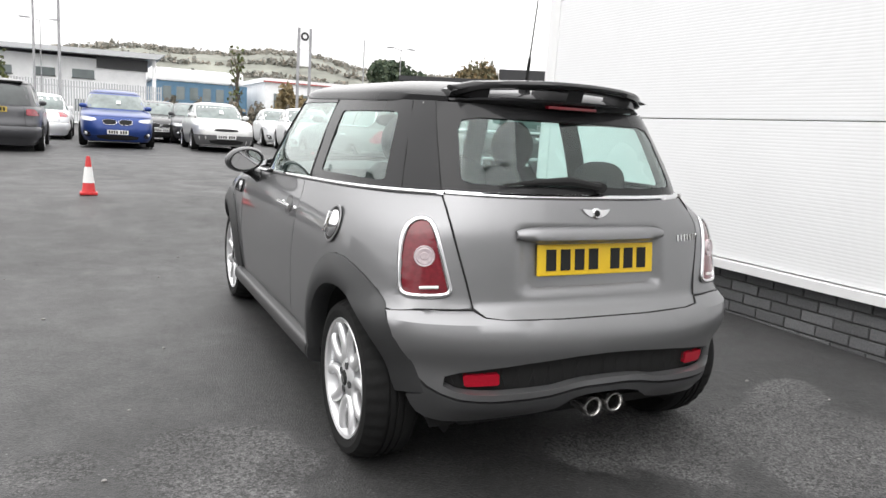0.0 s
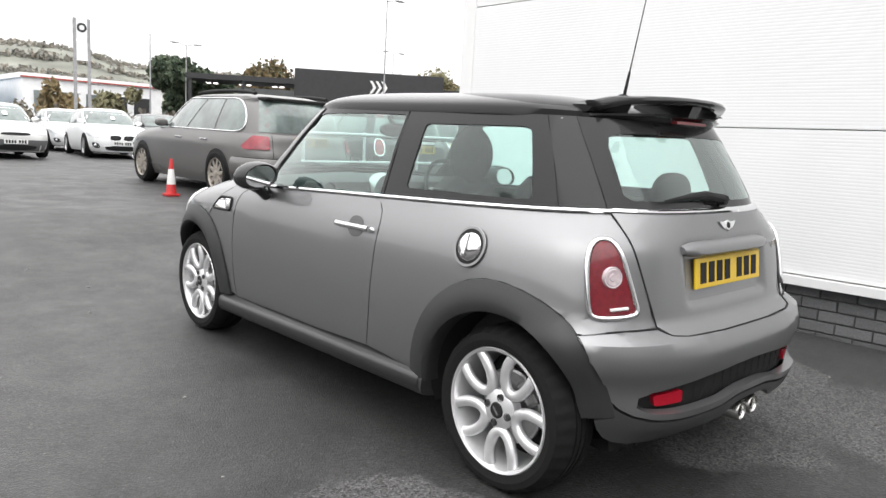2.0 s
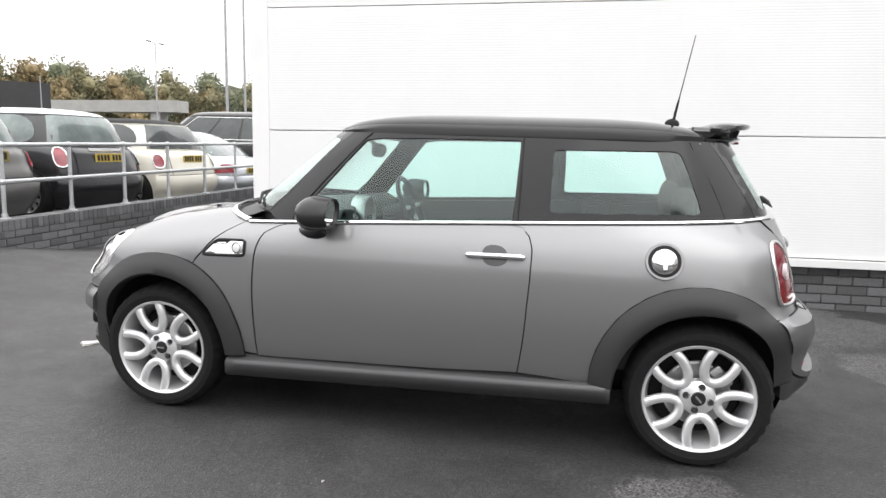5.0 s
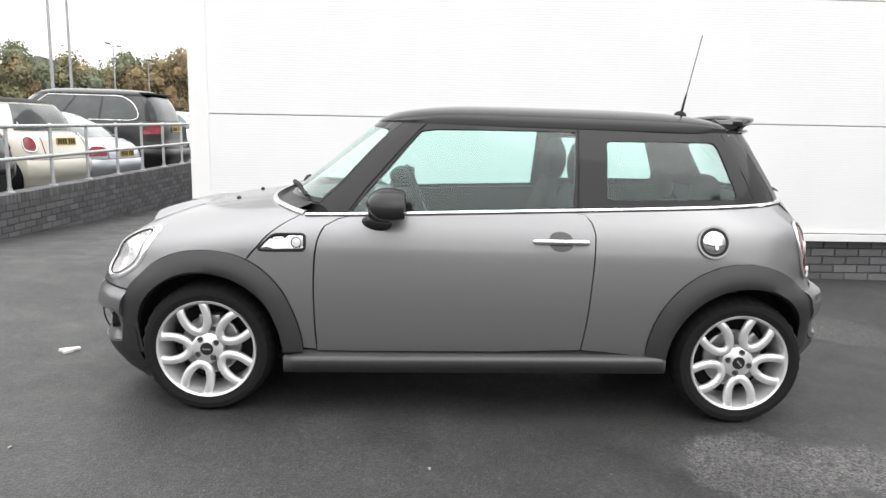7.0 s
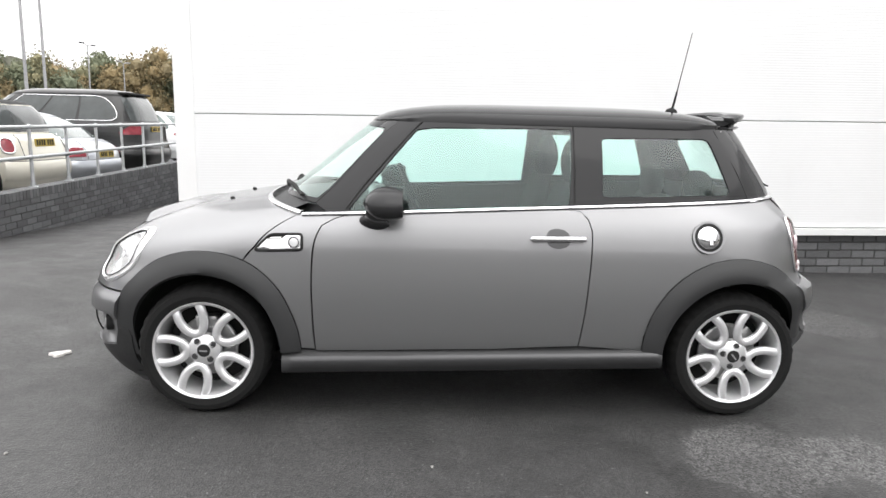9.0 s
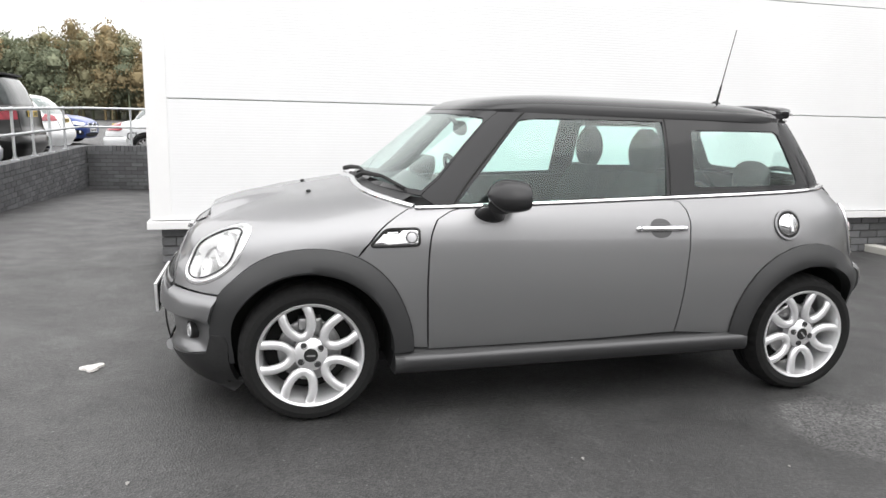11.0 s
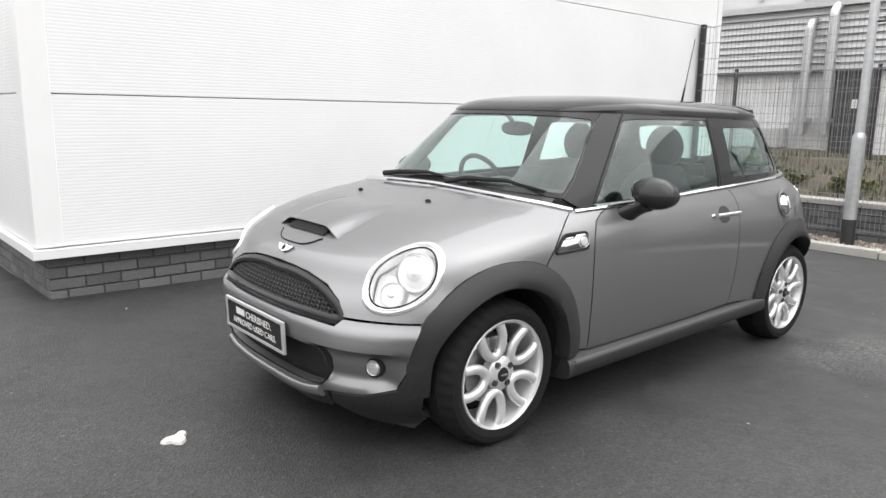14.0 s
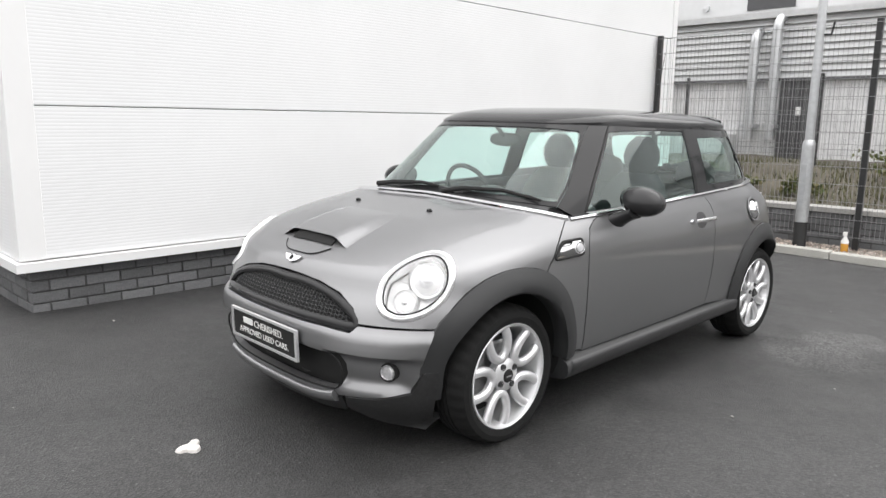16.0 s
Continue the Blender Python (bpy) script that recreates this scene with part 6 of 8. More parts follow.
def build_parked_car(name, label, m, length, width, height, belt, hood_front, ws_base, roof_front, roof_rear, back_base, front_axle, rear_axle, paint, roof_mat=None, rim_mat=None, spokes=10, wheel_r=0.32, rails=False, chrome=False, plate=None, trim=None, tail="block", nose=6.2, side_pillars=(0.5,), tail_z=(0.62, 0.82), front_sticker=False, grip=False, plate_mat=None, face="twin", panes=None):
    """A closed car from plan outlines at each height. Lengths along it are measured from its middle; it looks to plus y."""
    f, r, w = length / 2, length / 2, width / 2
    panes = panes or M_DARKGLASS
    roof_mat, rim_mat, trim = roof_mat or paint, rim_mat or M_ALLOY_FAR, trim or paint
    fr = [(0.16, f * 0.955), (0.30, f * 0.99), (0.45, f), (0.58, f * 0.992), (hood_front, f * 0.95), ((hood_front + belt) / 2 + 0.03, (f * 0.95 + ws_base) / 2 + 0.17), (belt, ws_base)]
    rr = [(0.18, r * 0.96), (0.32, r * 0.99), (0.48, r), (0.62, r * 0.995), (0.72, r * 0.975), (belt - 0.06, (r * 0.97 + back_base) / 2 + 0.02), (belt, back_base)]
    ww = [(0.16, w * 0.90), (0.30, w * 0.97), (0.5, w), (0.7, w), (belt - 0.08, w * 0.975), (belt, w * 0.94)]
    gf = [(belt - 0.06, ws_base + 0.05), (belt + (height - belt) * 0.5, (ws_base + roof_front) / 2 + 0.03), (height - 0.05, roof_front), (height, roof_front - 0.25)]
    gr = [(belt - 0.06, back_base + 0.01), (belt + (height - belt) * 0.5, (back_base + roof_rear) / 2 + 0.04), (height - 0.05, roof_rear), (height, roof_rear - 0.2)]
    gw = [(belt - 0.06, w * 0.935), (belt + 0.02, w * 0.915), (height - 0.10, w * 0.735), (height - 0.03, w * 0.66), (height, w * 0.52)]
    n = nose

    def lp(a, z):
        a = radians(a)
        l = curve_at(fr, z) if math.cos(a) >= 0 else curve_at(rr, z)
        q = ((abs(math.sin(a)) / curve_at(ww, z)) ** n + (abs(math.cos(a)) / l) ** n) ** (-1 / n)
        return Vector((-q * math.sin(a), q * math.cos(a), z))

    def side_x(y, z):
        l = curve_at(fr, z) if y >= 0 else curve_at(rr, z)
        return curve_at(ww, z) * max(0.0, 1 - min(1.0, abs(y) / l) ** n) ** (1 / n)

    gy = (roof_front - roof_rear) / 2

    def up(a, z):
        a = radians(a)
        l = curve_at(gf, z) - gy if math.cos(a) >= 0 else curve_at(gr, z) + gy
        q = ((abs(math.sin(a)) / curve_at(gw, z)) ** 4.6 + (abs(math.cos(a)) / l) ** 4.6) ** (-1 / 4.6)
        return Vector((-q * math.sin(a), gy + q * math.cos(a), z))

    low = (lambda a, z: (radians(a) * 1.2, z), lambda u, v: lp(math.degrees(u / 1.2), v))
    upc = (lambda a, z: (radians(a) * 0.9, z), lambda u, v: up(math.degrees(u / 0.9), v))
    car_ = empty(name, m)
    tagged(car_, label, "car")
    rings = [[lp(360 * k / 72, z) for k in range(72)] for z in [0.16 + (belt - 0.16) * j / 22 for j in range(23)]]
    body = part("body", loft(rings), paint, car_, smooth=35)
    zs = [belt - 0.04 + (height - belt + 0.04) * (1 - (1 - j / 12) ** 1.5) for j in range(13)]
    rings = [[up(360 * k / 64, z) for k in range(64)] for z in zs[:-3]]
    part("cabin_frame", loft(rings), paint, car_, smooth=35)
    rings = [[up(360 * k / 64, z) for k in range(64)] for z in zs[-5:]]
    top = rings[-1]
    for s, dz in ((0.8, 0.012), (0.5, 0.02), (0.15, 0.023)):
        rings.append([Vector((p.x * s, gy + (p.y - gy) * s, p.z + dz)) for p in top])
    part("roof", loft(rings), roof_mat, car_, smooth=45)
    z0, z1 = belt + 0.025, height - (0.15 if height > 1.5 else 0.085)

    def ang(y, z):
        """Angle on the cabin at a place along its side."""
        lo, hi = 1.0, 179.0
        for _ in range(30):
            c = (lo + hi) / 2
            if up(c, z).y > y:
                lo = c
            else:
                hi = c
        return lo

    def between(p, q, t):
        return (p[0] + (q[0] - p[0]) * t, p[1] + (q[1] - p[1]) * t)

    def turn_of(p, c, q):
        return [between(between(p, c, t), between(c, q, t), t) for t in (0.0, 0.25, 0.5, 0.75, 1.0)]

    def slab(a0, a1, end=False):
        """A pane between two edges given by their angles below and above; its rear end may be rounded."""
        c = [(a0[0], z0), (a1[0], z0), (a1[1], z1), (a0[1], z1)]
        if end:
            pts = [between(c[0], c[1], t) for t in (0.0, 0.25, 0.5)] + turn_of(between(c[0], c[1], 0.7), c[1], between(c[1], c[2], 0.42)) + turn_of(between(c[1], c[2], 0.5), c[2], between(c[2], c[3], 0.4)) + [between(c[2], c[3], t) for t in (0.6, 0.8, 1.0)]
        else:
            pts = [between(c[0], c[1], k / 6) for k in range(7)] + [between(c[2], c[3], k / 6) for k in range(7)]
        return panel_bm(upc, pts, step=0.09, off=0.005, thick=0.004, gap=0.0)

    s0, s1 = ws_base - 0.28, -(back_base - 0.32)
    t0, t1 = roof_front - 0.30, -(roof_rear - 0.26)
    cuts = [0.0] + list(side_pillars) + [1.0]
    for i in range(len(cuts) - 1):
        c0, c1 = cuts[i] + (0.012 if i else 0), cuts[i + 1] - (0.012 if i < len(cuts) - 2 else 0)
        b0, b1 = s0 + (s1 - s0) * c0, s0 + (s1 - s0) * c1
        q0, q1 = (t0 + (t1 - t0) * c0, t0 + (t1 - t0) * c1)
        for mirror in (False, True):
            bm = slab((ang(b0, z0), ang(q0, z1)), (ang(b1, z0), ang(q1, z1)), i == len(cuts) - 2)
            part("side_window", flipped(bm) if mirror else bm, panes, car_, smooth=50)
    if chrome:
        for mirror in (False, True):
            lo_ = [(ang(s0 + (s1 - s0) * k / 20, z0 - 0.01), z0 - 0.012) for k in range(21)]
            hi_ = [(ang(t1 + (t0 - t1) * k / 20, z1), z1 + 0.014) for k in range(21)]
            a = lo_[:19] + turn_of(lo_[18], lo_[20], between(lo_[20], hi_[0], 0.42))[1:] + turn_of(between(lo_[20], hi_[0], 0.5), hi_[0], hi_[3]) + hi_[4:]
            bm = outline_tube(upc, densified(a, 3.0), 0.011, 0.006)
            part("window_trim", flipped(bm) if mirror else bm, M_CHROME, car_, "chrome window trim", 60)
    fa, fb = ang(s0, z0) - 4.0, ang(t0, z1) - 7.0
    bm = slab((fa, fb), (-fa, -fb))
    ws = part("windscreen", bm, panes, car_, smooth=50)
    if front_sticker:
        p = up(3, (z0 + z1) / 2)
        st = part("price_card", box(-0.055, 0.055, -0.004, 0.004, -0.09, 0.09), M_WHITE, ws)
        st.matrix_basis = Matrix.Translation(p + Vector((0, 0.02, 0))) @ pose(0, 0, 0, 60, 0, 0)
    ra, rb = ang(s1, z0) + 6.0, ang(t1, z1) + 8.0
    part("rear_window", slab((ra, rb), (360 - ra, 360 - rb)), panes, car_, smooth=50)
    for s in (-1, 1):
        # lamps
        cn = math.degrees(math.atan2(w, r))
        if tail == "round":
            tl = rounded([(180 - cn - 0.8, tail_z[0]), (180 - cn - 0.8, tail_z[1]), (180 - cn + 3.4, tail_z[1]), (180 - cn + 3.8, tail_z[0])], 2)
        elif tail == "wide":
            tl = cornered([(180 - cn - 3.4, tail_z[0] + 0.04), (180 - cn + 0.5, tail_z[1]), (180 - cn + 5.6, tail_z[1] - 0.005), (180 - cn + 5.8, tail_z[0] + 0.01), (180 - cn - 2.4, tail_z[0])], 0.7, 0.025)
        else:
            tl = rounded([(180 - cn - 4, tail_z[0]), (180 - cn - 4, tail_z[1]), (180 - cn + 7, tail_z[1] - 0.02), (180 - cn + 7, tail_z[0])], 1)
        bm = panel_bm(low, tl, step=0.06, off=0.008, thick=0.015, gap=0)
        tlo = part("tail_lamp", flipped(bm) if s > 0 else bm, M_CARLAMP, car_, "red tail lamp", 50)
        if tail == "round":
            b2 = outline_tube(low, densified(tl, 1.2), 0.012, 0.008)
            part("surround", flipped(b2) if s > 0 else b2, M_CHROME, tlo, smooth=60)
        zc = hood_front - 0.085
        if face == "oval":
            hl = rounded([(cn - 10, zc - 0.035), (cn - 10, zc + 0.035), (cn - 7, zc + 0.07), (cn - 2.5, zc + 0.06), (cn - 1, zc), (cn - 3, zc - 0.055), (cn - 7, zc - 0.06)], 2)
        else:
            hl = rounded([(cn - 8, zc - 0.045), (cn - 9, zc + 0.02), (cn - 2, zc + 0.06), (cn + 6, zc + 0.085), (cn + 5, zc + 0.02), (cn - 1, zc - 0.05)], 1)
        bm = panel_bm(low, hl, step=0.06, off=0.007, thick=0.015, gap=0)
        part("headlamp", flipped(bm) if s > 0 else bm, M_LAMP, car_, "clear headlamp", 50)
        # mirror
        my = s0 + 0.05
        mx = -up(ang(my, z0), z0).x + 0.09
        mi = part("door_mirror", ellipsoid((s * (mx + 0.03), my, z0 + 0.055), (0.10, 0.06, 0.065), 14, 10, 0.8), paint, car_, smooth=60)
        part("mirror_foot", tube([(s * (mx - 0.09), my, z0 + 0.0), (s * mx, my, z0 + 0.04)], 0.022, 8), M_PLASTIC, mi)
        # handles
        for hy in ([s0 + (s1 - s0) * (cuts[1] - 0.06)] + ([s0 + (s1 - s0) * (cuts[2] - 0.08)] if len(cuts) > 3 else [])):
            zz = belt - 0.12
            hx = -lp(math.degrees(math.atan2(curve_at(ww, zz), hy)), zz).x
            part("door_handle", box(s * hx - 0.02, s * hx + 0.02, hy - 0.10, hy + 0.10, zz - 0.012, zz + 0.014, 0.008), paint if not chrome else M_CHROME, car_)
        if rails:
            pts = [Vector((s * w * 0.64, t0 - 0.15 + (t1 - t0) * k / 10, height - 0.035 + 0.075 * math.sin(math.pi * (0.06 + 0.88 * k / 10)) ** 0.4)) for k in range(11)]
            part("roof_rail", tube(pts, 0.024, 8), M_MATT, car_, "black roof rail", 60)
    if rails or height > 1.5:
        part("roof_spoiler", box(-w * 0.60, w * 0.60, -roof_rear - 0.09, -roof_rear + 0.14, height - 0.085, height - 0.04, 0.02), M_MATT, car_, "dark roof spoiler", 50)
    # bumpers, grille, plates
    yb = -(rear_axle + wheel_r * 1.08 + 0.06)
    ab = math.degrees(math.atan2(side_x(yb, 0.45), yb))
    pts = [(ab + (360 - 2 * ab) * k / 14, 0.30) for k in range(15)] + [(360 - ab - (360 - 2 * ab) * k / 14, 0.57) for k in range(15)]
    part("rear_bumper", panel_bm(low, pts, step=0.07, off=0.004, thick=0.03, gap=0, bulge=lambda p: 0.032 * smoothstep(0.57, 0.51, p.z) * smoothstep(0.30, 0.36, p.z)), paint, car_, smooth=40)
    part("bumper_seam", outline_tube(low, [(ab + 1 + (358 - 2 * ab) * k / 24, 0.575) for k in range(25)], 0.0045, 0.002, closed=False, sides=5), M_MATT, car_)
    for s in (-1, 1):
        cn = math.degrees(math.atan2(w, r))
        seam = outline_tube(low, [(180 - cn + 6.6, 0.585 + (belt - 0.60) * k / 6) for k in range(7)], 0.0042, 0.002, closed=False, sides=5)
        part("tailgate_seam", flipped(seam) if s > 0 else seam, M_MATT, car_)
    for z_, h_ in ((0.27, 0.10) if trim is paint else (0.315, 0.27),):
        pts = [(-50 + 100 * k / 10, z_ - h_ / 2) for k in range(11)] + [(50 - 100 * k / 10, z_ + h_ / 2) for k in range(11)]
        part("bumper_trim", panel_bm(low, pts, step=0.10, off=0.006, thick=0.01, gap=0), trim, car_, smooth=50)
        pts = [(130 + 100 * k / 10, z_ - h_ / 2) for k in range(11)] + [(230 - 100 * k / 10, z_ + h_ / 2) for k in range(11)]
        part("bumper_trim", panel_bm(low, pts, step=0.10, off=0.006, thick=0.01, gap=0), trim, car_, smooth=50)
    zg = hood_front - 0.145
    if face == "oval":
        g = rounded([(-8, zg - 0.03), (-9, zg + 0.02), (-6, zg + 0.045), (6, zg + 0.045), (9, zg + 0.02), (8, zg - 0.03)], 1)
        part("grille", panel_bm(low, g, step=0.05, off=0.006, thick=0.01, gap=0), M_MATT, car_, "black oval grille", 50)
    else:
        for sgn in (-1, 1):
            g = rounded([(sgn * 0.8, zg - 0.07), (sgn * 0.6, zg + 0.06), (sgn * 7.4, zg + 0.068), (sgn * 9.2, zg + 0.03), (sgn * 7.6, zg - 0.07)], 1)
            gr_ = part("grille", panel_bm(low, g, step=0.05, off=0.006, thick=0.01, gap=0), M_MATT, car_, "black grille", 50)
            part("grille_rim", outline_tube(low, densified(g, 1.0), 0.008, 0.010, sides=6), M_CHROME, gr_, smooth=60)
        for sgn in (-1, 1):
            g = rounded([(sgn * 15.0, 0.26), (sgn * 16.5, 0.40), (sgn * 21.5, 0.43), (sgn * 20.5, 0.28)], 1)
            ik = part("side_intake", panel_bm(low, g, step=0.05, off=0.006, thick=0.01, gap=0), M_MATT, car_, smooth=50)
            fo = part("fog_lamp", ellipsoid(lp(sgn * 18.6, 0.35) * 1.004, (0.045, 0.03, 0.045), 12, 8), M_LAMP, ik, smooth=60)
            fo.location.z -= 0.0014
    if front_sticker:
        part("bonnet_seam", outline_tube(low, [(-21 + 42 * k / 20, hood_front + 0.004) for k in range(21)], 0.004, 0.002, closed=False, sides=5), M_MATT, car_)
    g = rounded([(-11, 0.20), (-13, 0.33), (13, 0.33), (11, 0.20)], 1)
    part("air_intake", panel_bm(low, g, step=0.06, off=0.009, thick=0.01, gap=0), M_MATT, car_, smooth=50)
    fp = plain_plate("front_plate", car_, M_WHITE, M_MATT, 0.52, 0.112, (4, 3))
    fp.matrix_basis = Matrix.Translation((0, lp(0, 0.42).y + 0.018, 0.405)) @ pose(0, 0, 0, 0, 0, 180)
    zp = plate if plate else 0.80
    rp = plain_plate("rear_plate", car_, plate_mat or M_CARPLATE, M_MATT, 0.52, 0.112, (4, 3))
    rp.matrix_basis = Matrix.Translation((0, lp(180, zp).y - 0.016, zp)) @ pose(0, 0, 0, -5, 0, 0)
    if grip:
        part("tailgate_grip", box(-0.30, 0.30, lp(180, zp + 0.10).y - 0.03, lp(180, zp + 0.10).y + 0.02, zp + 0.075, zp + 0.125, 0.012), M_CHROME, car_, "chrome grip bar", 50)
    # wheels over black body patches that stand for the shade in the arches
    wl = parked_wheel(wheel_r, rim_mat, spokes)
    wl.parent = car_
    first = True
    for y in (front_axle, -rear_axle):
        for s in (-1, 1):
            mm = pose(s * (side_x(y, 0.5) + 0.010), y, wheel_r, 7 * y, 0, 0 if s < 0 else 180)
            if first:
                wl.matrix_basis = mm
                first = False
            else:
                copy_thing(wl, mm)
            ring = []
            for k in range(28):
                t = 2 * math.pi * k / 28
                cy_, cz = y + wheel_r * 1.08 * math.cos(t), max(0.17, wheel_r + 0.012 + wheel_r * 1.08 * math.sin(t))
                if not ring or (cy_, cz) != ring[-1]:
                    ring.append((cy_, cz))
            bm = panel_bm(low, [(math.degrees(math.atan2(side_x(a, b), a)), b) for a, b in ring], step=0.09, off=0.006, thick=0.008, gap=0)
            part("wheel_arch", flipped(bm) if s > 0 else bm, M_MATT, car_, smooth=40)
    part("underbody", box(-w * 0.76, w * 0.76, -r * 0.86, f * 0.86, 0.14, 0.28), M_MATT, car_)
    return car_


def on_lot(x, y, turn=0.0):
    return Matrix.Translation((x, y, ground_z(x, y) + 0.005)) @ pose(0, 0, 0, 0.6, 0, turn)


P_VW = car_paint("dusty_bronze_grey", (0.152, 0.149, 0.146), 0.5, 0.42)
P_WHITE = car_paint("white_car_paint", (0.78, 0.79, 0.80), 0.0, 0.25)
P_BLUE = car_paint("bright_blue_paint", (0.016, 0.045, 0.20), 0.35, 0.28)
P_SILVER = car_paint("silver_paint", (0.64, 0.64, 0.63), 0.6, 0.32)
P_BLACK = car_paint("black_car_paint", (0.018, 0.018, 0.02), 0.0, 0.22)
P_CREAM = car_paint("cream_car_paint", (0.72, 0.69, 0.60), 0.0, 0.28)
P_DGREY = car_paint("dark_grey_car_paint", (0.06, 0.06, 0.065), 0.4, 0.28)
P_XDARK = car_paint("charcoal_car_paint", (0.014, 0.014, 0.014), 0.2, 0.3)
M_GREYBUMPER = mat("faded_grey_bumper", (0.11, 0.11, 0.112), rough=0.5, grain=(30, 0.15), var=0.1)
P_TT = car_paint("pale_silver_paint", (0.56, 0.58, 0.62), 0.6, 0.3)

ESTATE = dict(length=4.50, width=1.75, height=1.41, belt=0.885, hood_front=0.69, wheel_r=0.31, ws_base=1.06, roof_front=0.42, roof_rear=1.80, back_base=2.12, front_axle=1.36, rear_axle=1.22, side_pillars=(0.36, 0.70))
HATCH = dict(length=4.32, width=1.77, height=1.42, belt=0.93, hood_front=0.70, ws_base=0.88, roof_front=0.22, roof_rear=1.55, back_base=1.95, front_axle=1.42, rear_axle=1.27, side_pillars=(0.42, 0.80))
SMALL = dict(length=3.72, width=1.68, height=1.41, belt=0.94, hood_front=0.70, ws_base=0.78, roof_front=0.36, roof_rear=1.42, back_base=1.64, front_axle=1.22, rear_axle=1.24, side_pillars=(0.52,))
SUV = dict(length=4.86, width=1.93, height=1.76, belt=1.12, hood_front=0.90, ws_base=1.0, roof_front=0.32, roof_rear=1.95, back_base=2.28, front_axle=1.48, rear_axle=1.45, wheel_r=0.37, side_pillars=(0.36, 0.68))
COUPE = dict(length=4.05, width=1.76, height=1.35, belt=0.90, hood_front=0.66, ws_base=0.78, roof_front=0.18, roof_rear=0.95, back_base=1.72, front_axle=1.24, rear_axle=1.18, side_pillars=(0.62,))
SALOON = dict(length=4.62, width=1.81, height=1.44, belt=0.93, hood_front=0.70, ws_base=0.98, roof_front=0.30, roof_rear=1.15, back_base=1.72, front_axle=1.45, rear_axle=1.36, side_pillars=(0.42, 0.80))

LIFTBACK = dict(length=4.82, width=1.86, height=1.58, belt=1.01, hood_front=0.81, ws_base=0.98, roof_front=0.30, roof_rear=1.25, back_base=1.95, front_axle=1.50, rear_axle=1.42, side_pillars=(0.42, 0.80), wheel_r=0.335)
OLDHATCH = dict(length=4.27, width=1.69, height=1.39, belt=0.90, hood_front=0.73, ws_base=0.92, roof_front=0.30, roof_rear=1.50, back_base=1.88, front_axle=1.30, rear_axle=1.16, side_pillars=(0.42, 0.80), wheel_r=0.29)

build_parked_car("estate_car", "dusty bronze-grey estate car with roof rails and chrome window trim", on_lot(2.62, 7.66, 1), paint=P_VW, rim_mat=M_DIRTYALLOY, spokes=10, rails=True, chrome=True, plate=0.81, tail="wide", tail_z=(0.68, 0.86), plate_mat=M_DIRTYPLATE, **ESTATE)
build_parked_car("hatchback_car", "small black hatchback with a white roof and chrome-ringed tail lamps", on_lot(4.80, 7.40, -2), paint=P_BLACK, roof_mat=P_WHITE, spokes=12, plate=0.80, tail="round", tail_z=(0.68, 0.92), chrome=False, grip=True, **SMALL)
build_parked_car("convertible_car", "cream convertible with a black soft top and racing stripes", on_lot(6.78, 7.35, -2), paint=P_CREAM, roof_mat=M_MATT, panes=M_PRIVACY, spokes=12, plate=0.82, tail="round", tail_z=(0.68, 0.88), **SMALL)
build_parked_car("coupe_car", "pale silver rounded coupe with red tail lamps", on_lot(8.95, 7.60, -2), paint=P_TT, plate=0.66, tail="wide", tail_z=(0.62, 0.78), **COUPE)
build_parked_car("suv_car", "large dark grey SUV with chrome window trim", on_lot(11.95, 8.1, -2), paint=P_XDARK, panes=M_PRIVACY, chrome=True, plate=0.98, tail="wide", tail_z=(0.86, 1.04), **SUV)
white_saloon = build_parked_car("saloon_car", "white chauffeur saloon with lettering along its doors", on_lot(14.6, 2.6, 180), paint=P_WHITE, spokes=14, tail="wide", tail_z=(0.70, 0.88), **SALOON)
build_parked_car("saloon_car", "blue saloon parked beside white cars", on_lot(22.0, 9.0, 172), paint=P_BLUE, **SALOON)
build_parked_car("hatchback_car", "white hatchback parked beyond the railing", on_lot(17.2, 8.5, -2), paint=P_WHITE, tail="wide", tail_z=(0.78, 0.94), **HATCH)
build_parked_car("saloon_car", "bright blue hatchback saloon facing the lot", on_lot(-1.08, 19.9, 180), paint=P_BLUE, front_sticker=True, **LIFTBACK)
build_parked_car("hatchback_car", "silver hatchback with grey plastic bumper facing the lot", on_lot(1.70, 19.4, 180), paint=P_SILVER, trim=M_GREYBUMPER, front_sticker=True, face="oval", **OLDHATCH)
build_parked_car("hatchback_car", "white hatchback with black grilles facing the lot", on_lot(4.85, 20.6, 174), paint=P_WHITE, front_sticker=True, **HATCH)
build_parked_car("suv_car", "dark grey compact SUV with red tail lamps", on_lot(-3.62, 16.6, 1), paint=P_DGREY, panes=M_PRIVACY, plate=0.92, tail="wide", tail_z=(0.80, 0.95), length=4.45, width=1.80, height=1.58, belt=1.0, hood_front=0.82, ws_base=1.0, roof_front=0.35, roof_rear=1.75, back_base=2.05, front_axle=1.40, rear_axle=1.36, side_pillars=(0.38, 0.70))
build_parked_car("saloon_car", "white saloon with a red tail lamp", on_lot(-3.25, 24.6, 0), paint=P_WHITE, tail="wide", tail_z=(0.74, 0.90), **SALOON)
build_parked_car("saloon_car", "black saloon in the second row", on_lot(0.42, 25.3, 180), paint=P_BLACK, **SALOON)
build_parked_car("hatchback_car", "dark grey hatchback in the second row", on_lot(1.62, 24.6, 180), paint=P_DGREY, **HATCH)
build_parked_car("hatchback_car", "white hatchback in the second row", on_lot(5.0, 25.3, 176), paint=P_WHITE, **HATCH)
